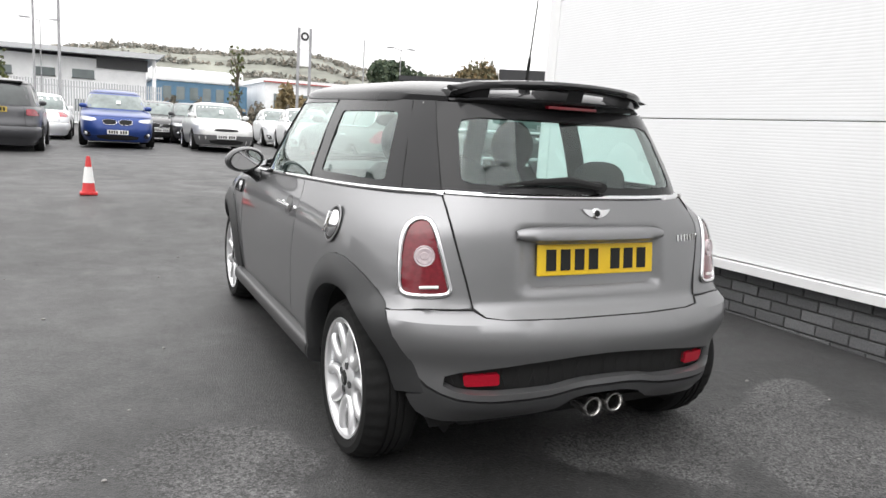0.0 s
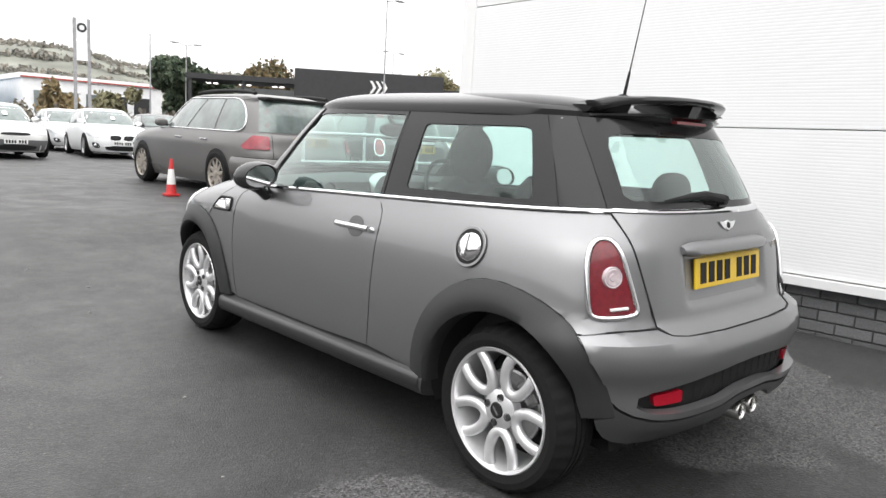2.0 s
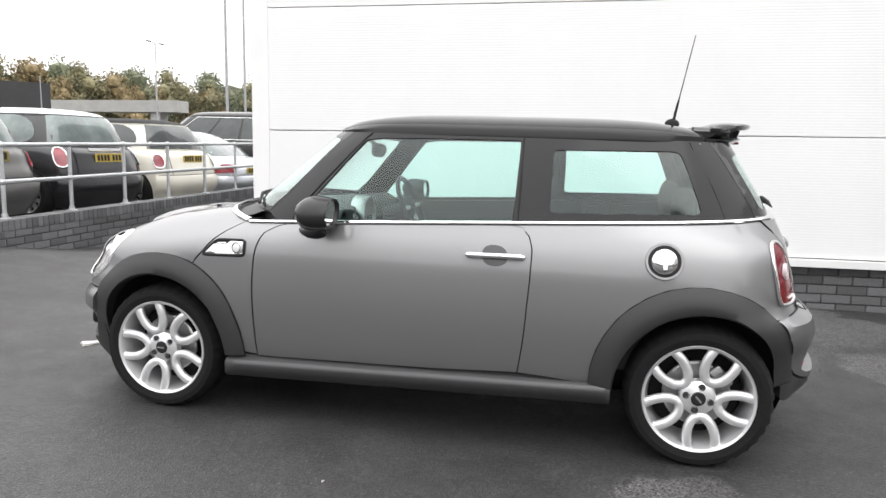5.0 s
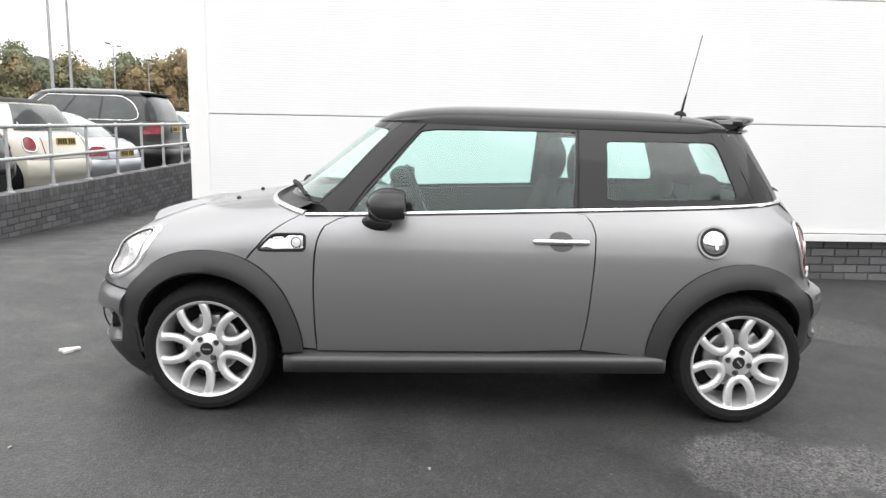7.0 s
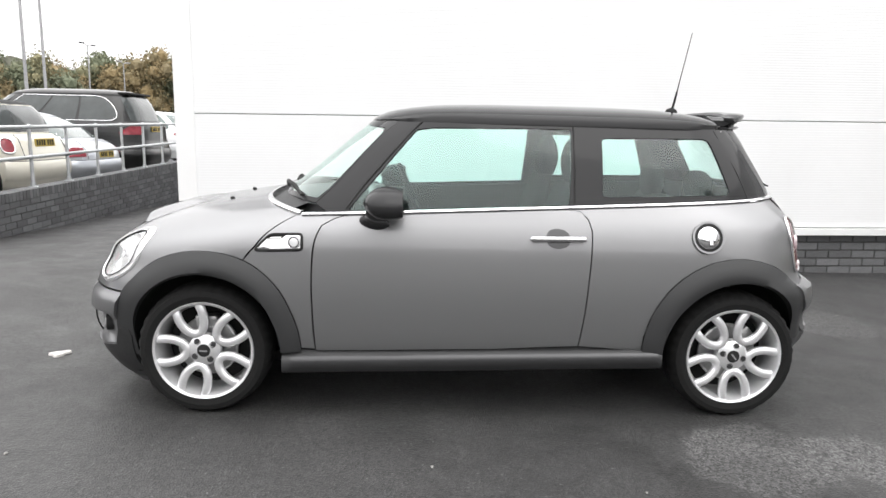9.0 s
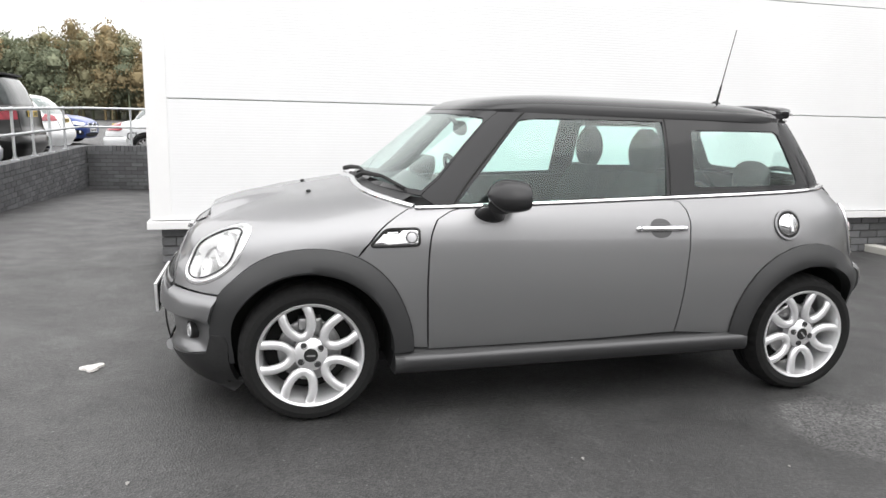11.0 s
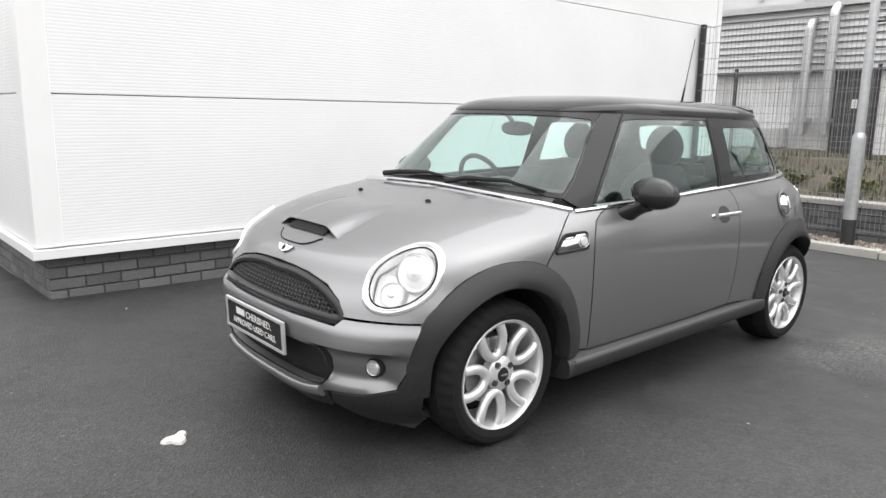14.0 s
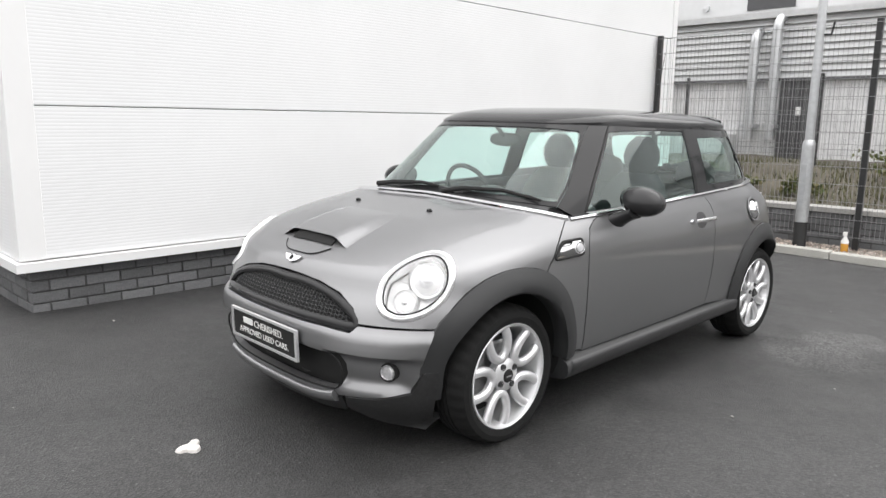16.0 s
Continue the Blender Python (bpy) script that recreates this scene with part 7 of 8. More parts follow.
build_parked_car("hatchback_car", "dark blue-grey hatchback in the second row", on_lot(8.2, 25.0, 172), paint=P_DGREY, **HATCH)
build_parked_car("hatchback_car", "dark grey hatchback behind the estate car", on_lot(8.6, 21.0, 150), paint=P_DGREY, **HATCH)
build_parked_car("suv_car", "dark SUV behind the blue car", on_lot(-0.95, 26.6, 180), paint=P_DGREY, **SUV)
build_parked_car("hatchback_car", "silver hatchback beyond the first row", on_lot(-6.6, 18.5, 0), paint=P_SILVER, **HATCH)

# lettering on the chauffeur car
ob = new("door_lettering", text_mesh("Chauffeur Service", 0.255))
ob.data.materials.append(M_DASH)
ob.parent = white_saloon
ob.matrix_basis = Matrix.Translation((0.915, -0.85, 0.50)) @ pose(0, 0, 0, 90, 0, 90)


# ---- railing on the retaining wall ----
def build_railing():
    r = empty("railing")
    tagged(r, "galvanised tubular steel railing on the brick wall", "railing")
    y = WALL_Y + 0.10
    xs = [2.16 + 0.925 * k for k in range(11)]
    h = 0.72
    for x in xs[:-1]:
        z = wall_top(x)
        p = part("post", tube([(x, y, z), (x, y, z + h)], 0.021, 12), M_GALV, r, smooth=60)
        part("base_plate", lathe([(0.0, 0.0), (0.055, 0.0), (0.055, 0.010), (0.032, 0.014), (0.030, 0.05), (0.0, 0.05)], "z", 16), M_GALV, p, smooth=40).location = (x, y, z)
        for f in (0.5, 1.0):
            part("clamp", ellipsoid((x, y, z + h * f), (0.034, 0.034, 0.034), 12, 8), M_GALV, p, smooth=60)
    for f in (0.5, 1.0):
        part("rail", tube([(xs[0], y, wall_top(xs[0]) + h * f), (END_X + 0.1, y, wall_top(END_X) + h * f)], 0.022, 12), M_GALV, r, smooth=60)
        part("rail", tube([(END_X + 0.1, y, wall_top(END_X) + h * f), (END_X + 0.1, 2.2, wall_top(END_X) + h * f)], 0.022, 12), M_GALV, r, smooth=60)
    for yy in (3.95, 3.0):
        part("post", tube([(END_X + 0.1, yy, wall_top(END_X)), (END_X + 0.1, yy, wall_top(END_X) + h)], 0.021, 12), M_GALV, r, smooth=60)


build_railing()


# ---- traffic cones ----
def build_cone(x, y, label, s=1.0, slim=1.0):
    z = ground_z(x, y)
    c = empty("traffic_cone", pose(x, y, z) @ Matrix.Diagonal((s * slim, s * slim, s, 1)))
    tagged(c, label, "traffic cone", "traffic cones on the lot")
    part("base", box(-0.107, 0.107, -0.107, 0.107, 0.0, 0.035, 0.012), M_CONE, c, smooth=40)
    part("cone_body", lathe([(0.088, 0.03), (0.081, 0.05), (0.025, 0.485), (0.020, 0.50), (0.0, 0.50)], "z", 28), M_CONE, c, smooth=40)
    part("white_sleeve", lathe([(0.0695, 0.155), (0.0712, 0.156), (0.0443, 0.362), (0.0425, 0.361)], "z", 28, closed=True), M_WHITE, c, "white reflective sleeve", 40)


build_cone(1.28, 6.74, "orange-red traffic cone with white sleeve beside the estate car", 1.0, 0.82)
build_cone(-1.69, 5.05, "orange-red traffic cone with white sleeve on open asphalt", 0.84)


# ---- small things on the ground ----
def build_litter():
    bm = bmesh.new()
    random.seed(4)
    ring = []
    for k in range(22):
        t = 2 * math.pi * k / 22
        r = 0.085 * (1 + 0.28 * math.sin(3 * t + 1) + 0.2 * (random.random() - 0.5))
        ring.append((0.66 * r * math.cos(t), 0.46 * r * math.sin(t)))
    lo = [bm.verts.new((x, y, 0.0)) for x, y in ring]
    hi = [bm.verts.new((x * 0.93, y * 0.93, 0.008 + 0.006 * random.random())) for x, y in ring]
    mid = bm.verts.new((0, 0, 0.02))
    for k in range(22):
        bm.faces.new((lo[k], lo[(k + 1) % 22], hi[(k + 1) % 22], hi[k]))
        bm.faces.new((hi[k], hi[(k + 1) % 22], mid))
    p = part("paper_scrap", bm, M_PAPER)
    p.matrix_world = pose(0.03, 2.27, ground_z(0.03, 2.27) + 0.002, 0, 0, -55)
    tagged(p, "crumpled wet white paper scrap on the asphalt", "litter")
    rng = random.Random(9)
    spots = [(1.45, -1.2), (1.62, -1.55), (1.9, -2.3), (1.2, -2.0), (1.75, -0.2), (-1.5, -0.6), (-1.3, 0.2), (-1.9, 0.9), (-1.6, -1.2), (-1.25, 3.2), (-0.6, 3.1), (1.9, 1.9), (0.9, 2.7), (-2.2, 2.0), (-1.0, 2.6), (-1.2, 1.9), (1.1, -2.9), (0.2, -2.7), (-0.9, -2.4), (-1.6, -2.2)]
    base = bmesh.new()
    bmesh.ops.create_icosphere(base, subdivisions=1, radius=1.0)
    for v in base.verts:
        v.co *= 0.8 + 0.4 * rng.random()
    me = bpy.data.meshes.new("pebble")
    base.to_mesh(me)
    base.free()
    me.materials.append(M_CHIP)
    for i, (x, y) in enumerate(spots):
        s = 0.005 + 0.005 * rng.random()
        ob = new("pebble", me)
        ob.matrix_world = Matrix.Translation((x, y, ground_z(x, y) + s * 0.4)) @ Matrix.Diagonal((s * 1.4, s, s * 0.7, 1))
        tagged(ob, "small pale stone chip lying on asphalt", "stone", "stone chips on the asphalt")


M_CHIP = mat("pale_stone", (0.26, 0.25, 0.24), rough=0.8, grain=(60, 0.2))
M_PAPER = mat("wet_paper", (0.58, 0.56, 0.54), rough=0.7, grain=(40, 0.15))
build_litter()

# ---- the end of the yard: kerb, gravel, brick wall, fence, lamp post ----
K_Y = -4.86


def build_yard_end():
    kerb = empty("kerb")
    tagged(kerb, "pale concrete kerb edging along the gravel", "kerb", kind="structure")
    x = -7.4
    k = 0
    while x < 2.3:
        z = ground_z(x, K_Y)
        part("kerb_stone", box(x, x + 0.905, K_Y - 0.15, K_Y, z - 0.12, z + 0.085 + 0.004 * math.sin(k * 2.7), 0.012), M_KERB, kerb)
        x += 0.915
        k += 1
    wall = empty("garden_wall")
    tagged(wall, "low dark brick wall with pale coping behind the gravel", "wall", kind="structure")
    part("wall_core", box(-8.0, 2.45, -5.86, -5.67, -0.3, 0.33), M_MORTAR, wall)
    x = -8.0
    while x < 2.4:
        part("coping_stone", box(x, x + 0.59, -5.90, -5.62, 0.355, 0.415, 0.008), M_CONCRETE, wall)
        x += 0.60
    rng = random.Random(3)
    bm = bmesh.new()
    for i in range(2600):
        px, py = rng.uniform(-4.5, 2.3), rng.uniform(-5.62, K_Y - 0.14)
        s = rng.uniform(0.010, 0.024)
        z = ground_z(px, py) + 0.05 + rng.uniform(-0.01, 0.012)
        m = Matrix.Translation((px, py, z)) @ Euler((rng.random() * 3, rng.random() * 3, rng.random() * 3)).to_matrix().to_4x4()
        vs = [bm.verts.new(m @ Vector(c)) for c in ((s, 0, 0), (-s, 0, 0), (0, s * 0.8, 0), (0, -s * 0.8, 0), (0, 0, s * 0.6), (0, 0, -s * 0.6))]
        for a, b, c in ((0, 2, 4), (2, 1, 4), (1, 3, 4), (3, 0, 4)):
            bm.faces.new((vs[a], vs[b], vs[c]))
    g = part("gravel", bm, M_GRAVEL)
    tagged(g, "pale pinkish gravel strip between kerb and wall", "gravel", kind="stuff")
    part("gravel_bed", box(-7.4, 2.3, -5.67, K_Y - 0.15, -0.3, -0.025), M_SOIL)
    tagged(bpy.context.scene.objects["gravel_bed"], "dusty sand under the gravel strip", "ground", kind="structure")


M_KERB = mat("kerb_concrete", (0.42, 0.41, 0.38), rough=0.85, grain=(70, 0.15), var=0.15, bump=(120, 0.3, 0.003))
M_GRAVEL = mat("gravel_stone", (0.52, 0.45, 0.40), rough=0.85, grain=(60, 0.2))
vary_by_object(M_GRAVEL, 0.55, 1.4)
M_SOIL = mat("sandy_soil", (0.24, 0.215, 0.19), rough=0.95, grain=(60, 0.3), var=0.2)
build_yard_end()


def build_fence():
    f = empty("mesh_fence")
    tagged(f, "black steel mesh fence with square posts", "fence")
    y, top = -5.46, 2.47
    xs = [2.43, -0.16, -2.68, -5.20]
    for x in xs:
        part("post", box(x - 0.03, x + 0.03, y - 0.03, y + 0.03, ground_z(x, y), top + 0.03, 0.004), M_BLACKSTEEL, f)
    for a, b in zip(xs, xs[1:]):
        bm = bmesh.new()
        n = int((a - b - 0.06) / 0.05)
        for k in range(n + 1):
            x = b + 0.03 + 0.05 * k
            box_into(bm, x - 0.0017, x + 0.0017, y + 0.028, y + 0.0325, 0.10, top)
        for k in range(13):
            z = 0.12 + 0.195 * k
            box_into(bm, b, a, y + 0.033, y + 0.038, z - 0.0028, z + 0.0028)
        part("mesh_panel", bm, M_WIRE, f)
    return f


M_BLACKSTEEL = mat("black_coated_steel", (0.02, 0.02, 0.021), rough=0.45, grain=(40, 0.1))
M_WIRE = mat("weathered_coated_wire", (0.27, 0.27, 0.275), rough=0.5, metal=0.2, grain=(40, 0.15))
build_fence()


def build_second_fence():
    f = empty("mesh_fence")
    tagged(f, "thin-posted dark mesh fence on the grass bank", "fence")
    y, base = -9.4, 0.62
    for k in range(7):
        x = 6.4 - 2.35 * k
        part("post", box(x - 0.025, x + 0.025, y - 0.025, y + 0.025, base, 2.20, 0.004), M_BLACKSTEEL, f)
    bm = bmesh.new()
    for k in range(9):
        z = base + 0.08 + 0.18 * k
        box_into(bm, -7.7, 6.4, y + 0.02, y + 0.026, z - 0.003, z + 0.003)
    for k in range(280):
        x = -7.7 + 0.05 * k
        box_into(bm, x - 0.002, x + 0.002, y + 0.026, y + 0.03, base + 0.05, 2.15)
    part("mesh_panel", bm, M_WIRE, f)


build_second_fence()


M_POSTGREY = mat("grey_painted_post", (0.34, 0.34, 0.35), rough=0.5, metal=0.2, grain=(8, 0.2), var=0.1)


def build_lamp_post(x, y, h, r, label, arm=True, base_z=None, name="street_lamp", dark=True):
    z = ground_z(x, y) if base_z is None else base_z
    p = empty(name, pose(x, y, z))
    tagged(p, label, "lamp post", "lamp posts")
    steel = M_GALV if dark else M_POSTGREY
    if dark:
        part("dark_base", lathe([(r * 1.42, -0.05), (r * 1.42, 0.33), (0.0, 0.33)], "z", 20), M_PLASTIC, p)
    part("lower_shaft", lathe([(0.0, 0.0), (r * 1.38, 0.0), (r * 1.38, 1.20), (r * 1.36, 1.23), (r, 1.27), (0.0, 1.27)], "z", 20), steel, p, smooth=40)
    part("upper_shaft", lathe([(r, 1.2), (r * 0.62, h), (0.0, h)], "z", 16), steel, p, smooth=60)
    if arm:
        for s in (-1, 1):
            a = part("lamp_arm", tube([(0, 0, h - 0.05), (s * 0.7, 0, h + 0.08)], r * 0.45, 8), steel, p)
            part("lamp_head", ellipsoid((s * 0.95, 0, h + 0.09), (0.36, 0.14, 0.06), 14, 8, 0.7), steel, a)
    return p


near_post = build_lamp_post(0.38, -5.28, 6.5, 0.05, "galvanised lamp post with stepped base standing in gravel")
part("access_door", box(-0.035, 0.035, 0.078, 0.088, 0.55, 1.0, 0.004), M_GALV, near_post)
cam_box = part("bracket", tube([(0.0, 0.0, 2.42), (-0.12, 0.0, 2.42), (-0.14, 0.0, 2.55)], 0.012, 8), M_BLACKSTEEL, near_post)


def build_bottle():
    x, y = -0.12, -5.22
    b = empty("spray_bottle", pose(x, y, ground_z(x, y) + 0.055))
    tagged(b, "plastic spray bottle with amber liquid on the gravel", "bottle")
    part("liquid_body", lathe([(0.0, 0.0), (0.036, 0.0), (0.040, 0.01), (0.040, 0.095), (0.0, 0.095)], "z", 20), M_AMBER, b, smooth=40)
    part("bottle_top", lathe([(0.040, 0.096), (0.038, 0.125), (0.016, 0.165), (0.014, 0.185), (0.0, 0.185)], "z", 20), M_WHITE, b, smooth=40)
    part("spray_head", box(-0.016, 0.016, -0.018, 0.050, 0.185, 0.225, 0.008), M_WHITE, b)
    part("trigger", tube([(0, 0.03, 0.19), (0, 0.045, 0.15)], 0.006, 6), M_WHITE, b)


M_AMBER = mat("amber_liquid", (0.65, 0.32, 0.05), rough=0.15, coat=1.0, grain=(20, 0.05))
build_bottle()


# ---- the grass bank and the grey industrial building ----
def bank_z(x, y):
    return 0.34 + 0.36 * smoothstep(-5.9, -9.2, y) + 0.03 * math.sin(1.7 * x + y) + 0.02 * math.sin(4.1 * x - 2 * y)


def build_bank():
    bm = bmesh.new()
    xs = [-12 + 0.4 * i for i in range(60)]
    ys = [-13.2 + 0.35 * i for i in range(22)]
    g = [[bm.verts.new((x, y, bank_z(x, y))) for y in ys] for x in xs]
    for i in range(len(xs) - 1):
        for j in range(len(ys) - 1):
            bm.faces.new((g[i][j], g[i + 1][j], g[i + 1][j + 1], g[i][j + 1]))
    b = part("bank", bm, M_BANK, smooth=60)
    tagged(b, "rough earth bank with sparse brown grass behind the wall", "bank", kind="structure")
    rng = random.Random(12)
    bm = bmesh.new()
    for i in range(5200):
        x, y = rng.uniform(-6, 6.0), rng.uniform(-9.8, -5.95)
        if noise.noise(Vector((x * 0.8, y * 0.8, 3.0))) < -0.12:
            continue
        z = bank_z(x, y)
        h = rng.uniform(0.05, 0.17)
        a = rng.random() * 6.28
        w = 0.012
        lean = Vector((rng.uniform(-0.06, 0.06), rng.uniform(-0.06, 0.06), h))
        p = Vector((x, y, z - 0.01))
        s = Vector((math.cos(a) * w, math.sin(a) * w, 0))
        bm.faces.new([bm.verts.new(q) for q in (p - s, p + s, p + lean)])
    gr = part("grass", bm, M_GRASS)
    tagged(gr, "dry brown-green grass tufts on the bank", "grass", kind="stuff")


M_BANK = mat("bank_earth", (0.078, 0.068, 0.05), rough=1.0, grain=(16, 0.45), var=0.35, bump=(22, 0.8, 0.03))
M_GRASS = mat("dry_grass", (0.10, 0.10, 0.05), rough=0.9)
vary_by_object(M_GRASS, 0.45, 1.5)
build_bank()


def leaf_mat(name, colors):
    """Foliage whose clumps take different colours."""
    m = mat(name, colors[0], rough=0.85)
    nt, p = nodes_of(m)
    geo = nt.nodes.new("ShaderNodeNewGeometry")
    ramp = nt.nodes.new("ShaderNodeValToRGB")
    els = ramp.color_ramp.elements
    while len(els) < len(colors):
        els.new(0.5)
    for i, c in enumerate(colors):
        els[i].position = i / max(1, len(colors) - 1)
        els[i].color = (*c, 1)
    nt.links.new(geo.outputs["Random Per Island"], ramp.inputs[0])
    nt.links.new(ramp.outputs[0], p.inputs["Base Color"])
    return m


M_SHRUB = leaf_mat("shrub_leaves", [(0.06, 0.085, 0.03), (0.12, 0.13, 0.05), (0.16, 0.13, 0.06)])
M_PINE = leaf_mat("dark_pine_leaves", [(0.037, 0.060, 0.037), (0.060, 0.085, 0.051), (0.085, 0.102, 0.060)])
M_AUTUMN = leaf_mat("autumn_leaves", [(0.09, 0.092, 0.05), (0.135, 0.11, 0.06), (0.19, 0.13, 0.06)])
M_OLIVE = leaf_mat("olive_leaves", [(0.05, 0.07, 0.025), (0.08, 0.095, 0.03), (0.12, 0.12, 0.04)])
# leaf colours of far trees, lightened and greyed to put haze into them
M_WOODA = leaf_mat("hazed_green_leaves", [(0.137, 0.157, 0.10), (0.157, 0.175, 0.112), (0.18, 0.19, 0.118)])
M_WOODB = leaf_mat("hazed_olive_leaves", [(0.172, 0.168, 0.098), (0.197, 0.185, 0.108), (0.225, 0.205, 0.112)])
M_WOODC = leaf_mat("hazed_autumn_leaves", [(0.20, 0.165, 0.095), (0.235, 0.183, 0.095), (0.27, 0.20, 0.10)])
M_BARK = mat("bark", (0.09, 0.075, 0.06), rough=0.95, grain=(12, 0.3), bump=(20, 0.6, 0.02))


def clumps_into(bm, centre, radius, count, size, rng, hollow=0.55):
    """Small bent leaf clumps in an uneven crown."""
    c = Vector(centre)
    lobes = [(c + Vector((rng.uniform(-0.6, 0.6) * radius[0], rng.uniform(-0.6, 0.6) * radius[1], rng.uniform(-0.55, 0.6) * radius[2])), rng.uniform(0.35, 0.6)) for _ in range(9)]
    for i in range(count):
        lc, lr = lobes[i % len(lobes)]
        d = Vector((rng.gauss(0, 1), rng.gauss(0, 1), rng.gauss(0, 1))).normalized()
        d *= hollow + (1 - hollow) * rng.random()
        p = lc + Vector((d.x * radius[0] * lr, d.y * radius[1] * lr, d.z * radius[2] * lr))
        s = size * rng.uniform(0.6, 1.4)
        e = Euler((rng.random() * 6.28, rng.random() * 6.28, rng.random() * 6.28)).to_matrix()
        vs = [bm.verts.new(p + e @ Vector(q) * s) for q in ((-1, -0.4, 0), (0, -0.7, 0.25), (1, -0.3, 0), (0.7, 0.6, 0.2), (-0.1, 0.9, -0.1), (-0.9, 0.5, 0.2))]
        bm.faces.new((vs[0], vs[1], vs[2], vs[3]))
        bm.faces.new((vs[0], vs[3], vs[4], vs[5]))


def build_shrub(x, y, r, seed):
    rng = random.Random(seed)
    s = empty("shrub", pose(x, y, bank_z(x, y)))
    tagged(s, "low green shrub growing on the bank", "shrub", "shrubs on the bank")
    bm = bmesh.new()
    clumps_into(bm, (0, 0, r * 0.5), (r * 1.5, r, r * 0.5), 420, 0.026, rng, 0.15)
    part("leaves", bm, M_SHRUB, s)
    for k in range(4):
        part("stem", tube([(0, 0, -0.03), (rng.uniform(-r, r) * 0.5, rng.uniform(-r, r) * 0.5, r * 0.6)], 0.008, 5), M_BARK, s)


for i, (x, y, r) in enumerate(((0.1, -8.3, 0.42), (-0.9, -8.6, 0.5), (1.9, -6.9, 0.22), (0.9, -6.8, 0.25), (-0.4, -7.0, 0.3), (2.6, -7.6, 0.25), (-2.2, -8.0, 0.5))):
    build_shrub(x, y, r, 30 + i)


def build_grey_building():
    b = empty("industrial_building")
    tagged(b, "grey corrugated industrial building with louvred upper band", "building", kind="structure")
    y = -12.0
    part("wall_core", box(-9, 9.5, y - 6, y - 0.05, 0.0, 3.6), M_JOINT, b)
    x = -9.0
    bm = bmesh.new()
    while x < 9.4:
        box_into(bm, x, x + 0.16, y - 0.05, y, 0.3, 2.28)
        box_into(bm, x + 0.16, x + 0.30, y - 0.05, y - 0.03, 0.3, 2.28)
        x += 0.30
    part("corrugated_wall", bm, M_CORR, b)
    for k in range(9):
        z = 2.30 + 0.133 * k
        bm = bmesh.new()
        v = [bm.verts.new(c) for c in ((-9, y + 0.035, z), (9.5, y + 0.035, z), (9.5, y - 0.02, z + 0.127), (-9, y - 0.02, z + 0.127), (-9, y - 0.05, z), (9.5, y - 0.05, z))]
        bm.faces.new((v[0], v[1], v[2], v[3]))
        bm.faces.new((v[4], v[5], v[1], v[0]))
        part("louvre", bm, M_LOUVRE, b)
    part("band_sill", box(-9, 9.5, y - 0.02, y + 0.10, 2.24, 2.30), M_DARKMETAL, b)
    part("roof_edge", box(-9.1, 9.6, y - 6, y + 0.12, 3.50, 3.62), M_LOUVRE, b)
    for x, top in ((3.88, 3.25), (3.44, 3.50)):
        pts = [(x, y + 0.22, 1.05), (x, y + 0.22, top - 0.22)] + [(x, y + 0.22 - 0.22 * (1 - math.cos(t)), top - 0.22 + 0.22 * math.sin(t)) for t in [math.pi / 2 * k / 6 for k in range(1, 7)]] + [(x, y - 0.4, top)]
        pipe = part("vent_pipe", tube(pts, 0.095, 14), M_GALV, b, "galvanised vent pipe", 60)
        part("pipe_bracket", box(x - 0.13, x + 0.13, y, y + 0.30, 1.28, 1.36), M_GALV, pipe)
    part("service_door", box(2.62, 3.30, y - 0.02, y + 0.05, 0.55, 2.26, 0.01), M_DARKMETAL, b, "dark service door")
    part("downpipe", tube([(3.32, y + 0.05, 0.4), (3.32, y + 0.05, 2.28)], 0.05, 10), M_DARKMETAL, b)
    part("unit", box(4.2, 5.2, y + 0.02, y + 0.5, 0.75, 1.15, 0.02), M_LOUVRE, b)
    part("sign", box(2.92, 3.02, y + 0.05, y + 0.056, 1.55, 1.72), M_WHITE, b)
    part("lamp", lathe([(0.0, 0.0), (0.10, 0.0), (0.10, 0.06), (0.0, 0.09)], "y", 18), M_LOUVRE, b).location = (6.4, y, 2.02)
    # taller hall behind
    h = part("tall_hall", box(-14, 12, -30, -19, 0, 9.5), M_HALL, b, "plain grey hall wall")
    part("hall_vent", box(5.9, 7.3, -19, -18.96, 4.75, 5.5), M_DARKMETAL, h)
    for k in range(6):
        part("hall_louvre", box(2.9, 3.6, -19, -18.95, 5.25 + 0.12 * k, 5.32 + 0.12 * k), M_DARKMETAL, h)
    part("hall_lamp", lathe([(0.0, 0.0), (0.11, 0.0), (0.11, 0.08), (0.0, 0.10)], "y", 16), M_LOUVRE, h).location = (8.6, -18.99, 4.95)


M_CORR = mat("pale_corrugated_steel", (0.72, 0.72, 0.725), rough=0.5, grain=(8, 0.12), var=0.12)
M_LOUVRE = mat("grey_louvre", (0.56, 0.565, 0.57), rough=0.45, grain=(10, 0.08), var=0.08)
M_DARKMETAL = mat("dark_grey_metal", (0.06, 0.06, 0.063), rough=0.5, grain=(20, 0.1))
M_HALL = mat("hall_cladding", (0.60, 0.605, 0.61), rough=0.6, grain=(2, 0.05), var=0.06)
build_grey_building()

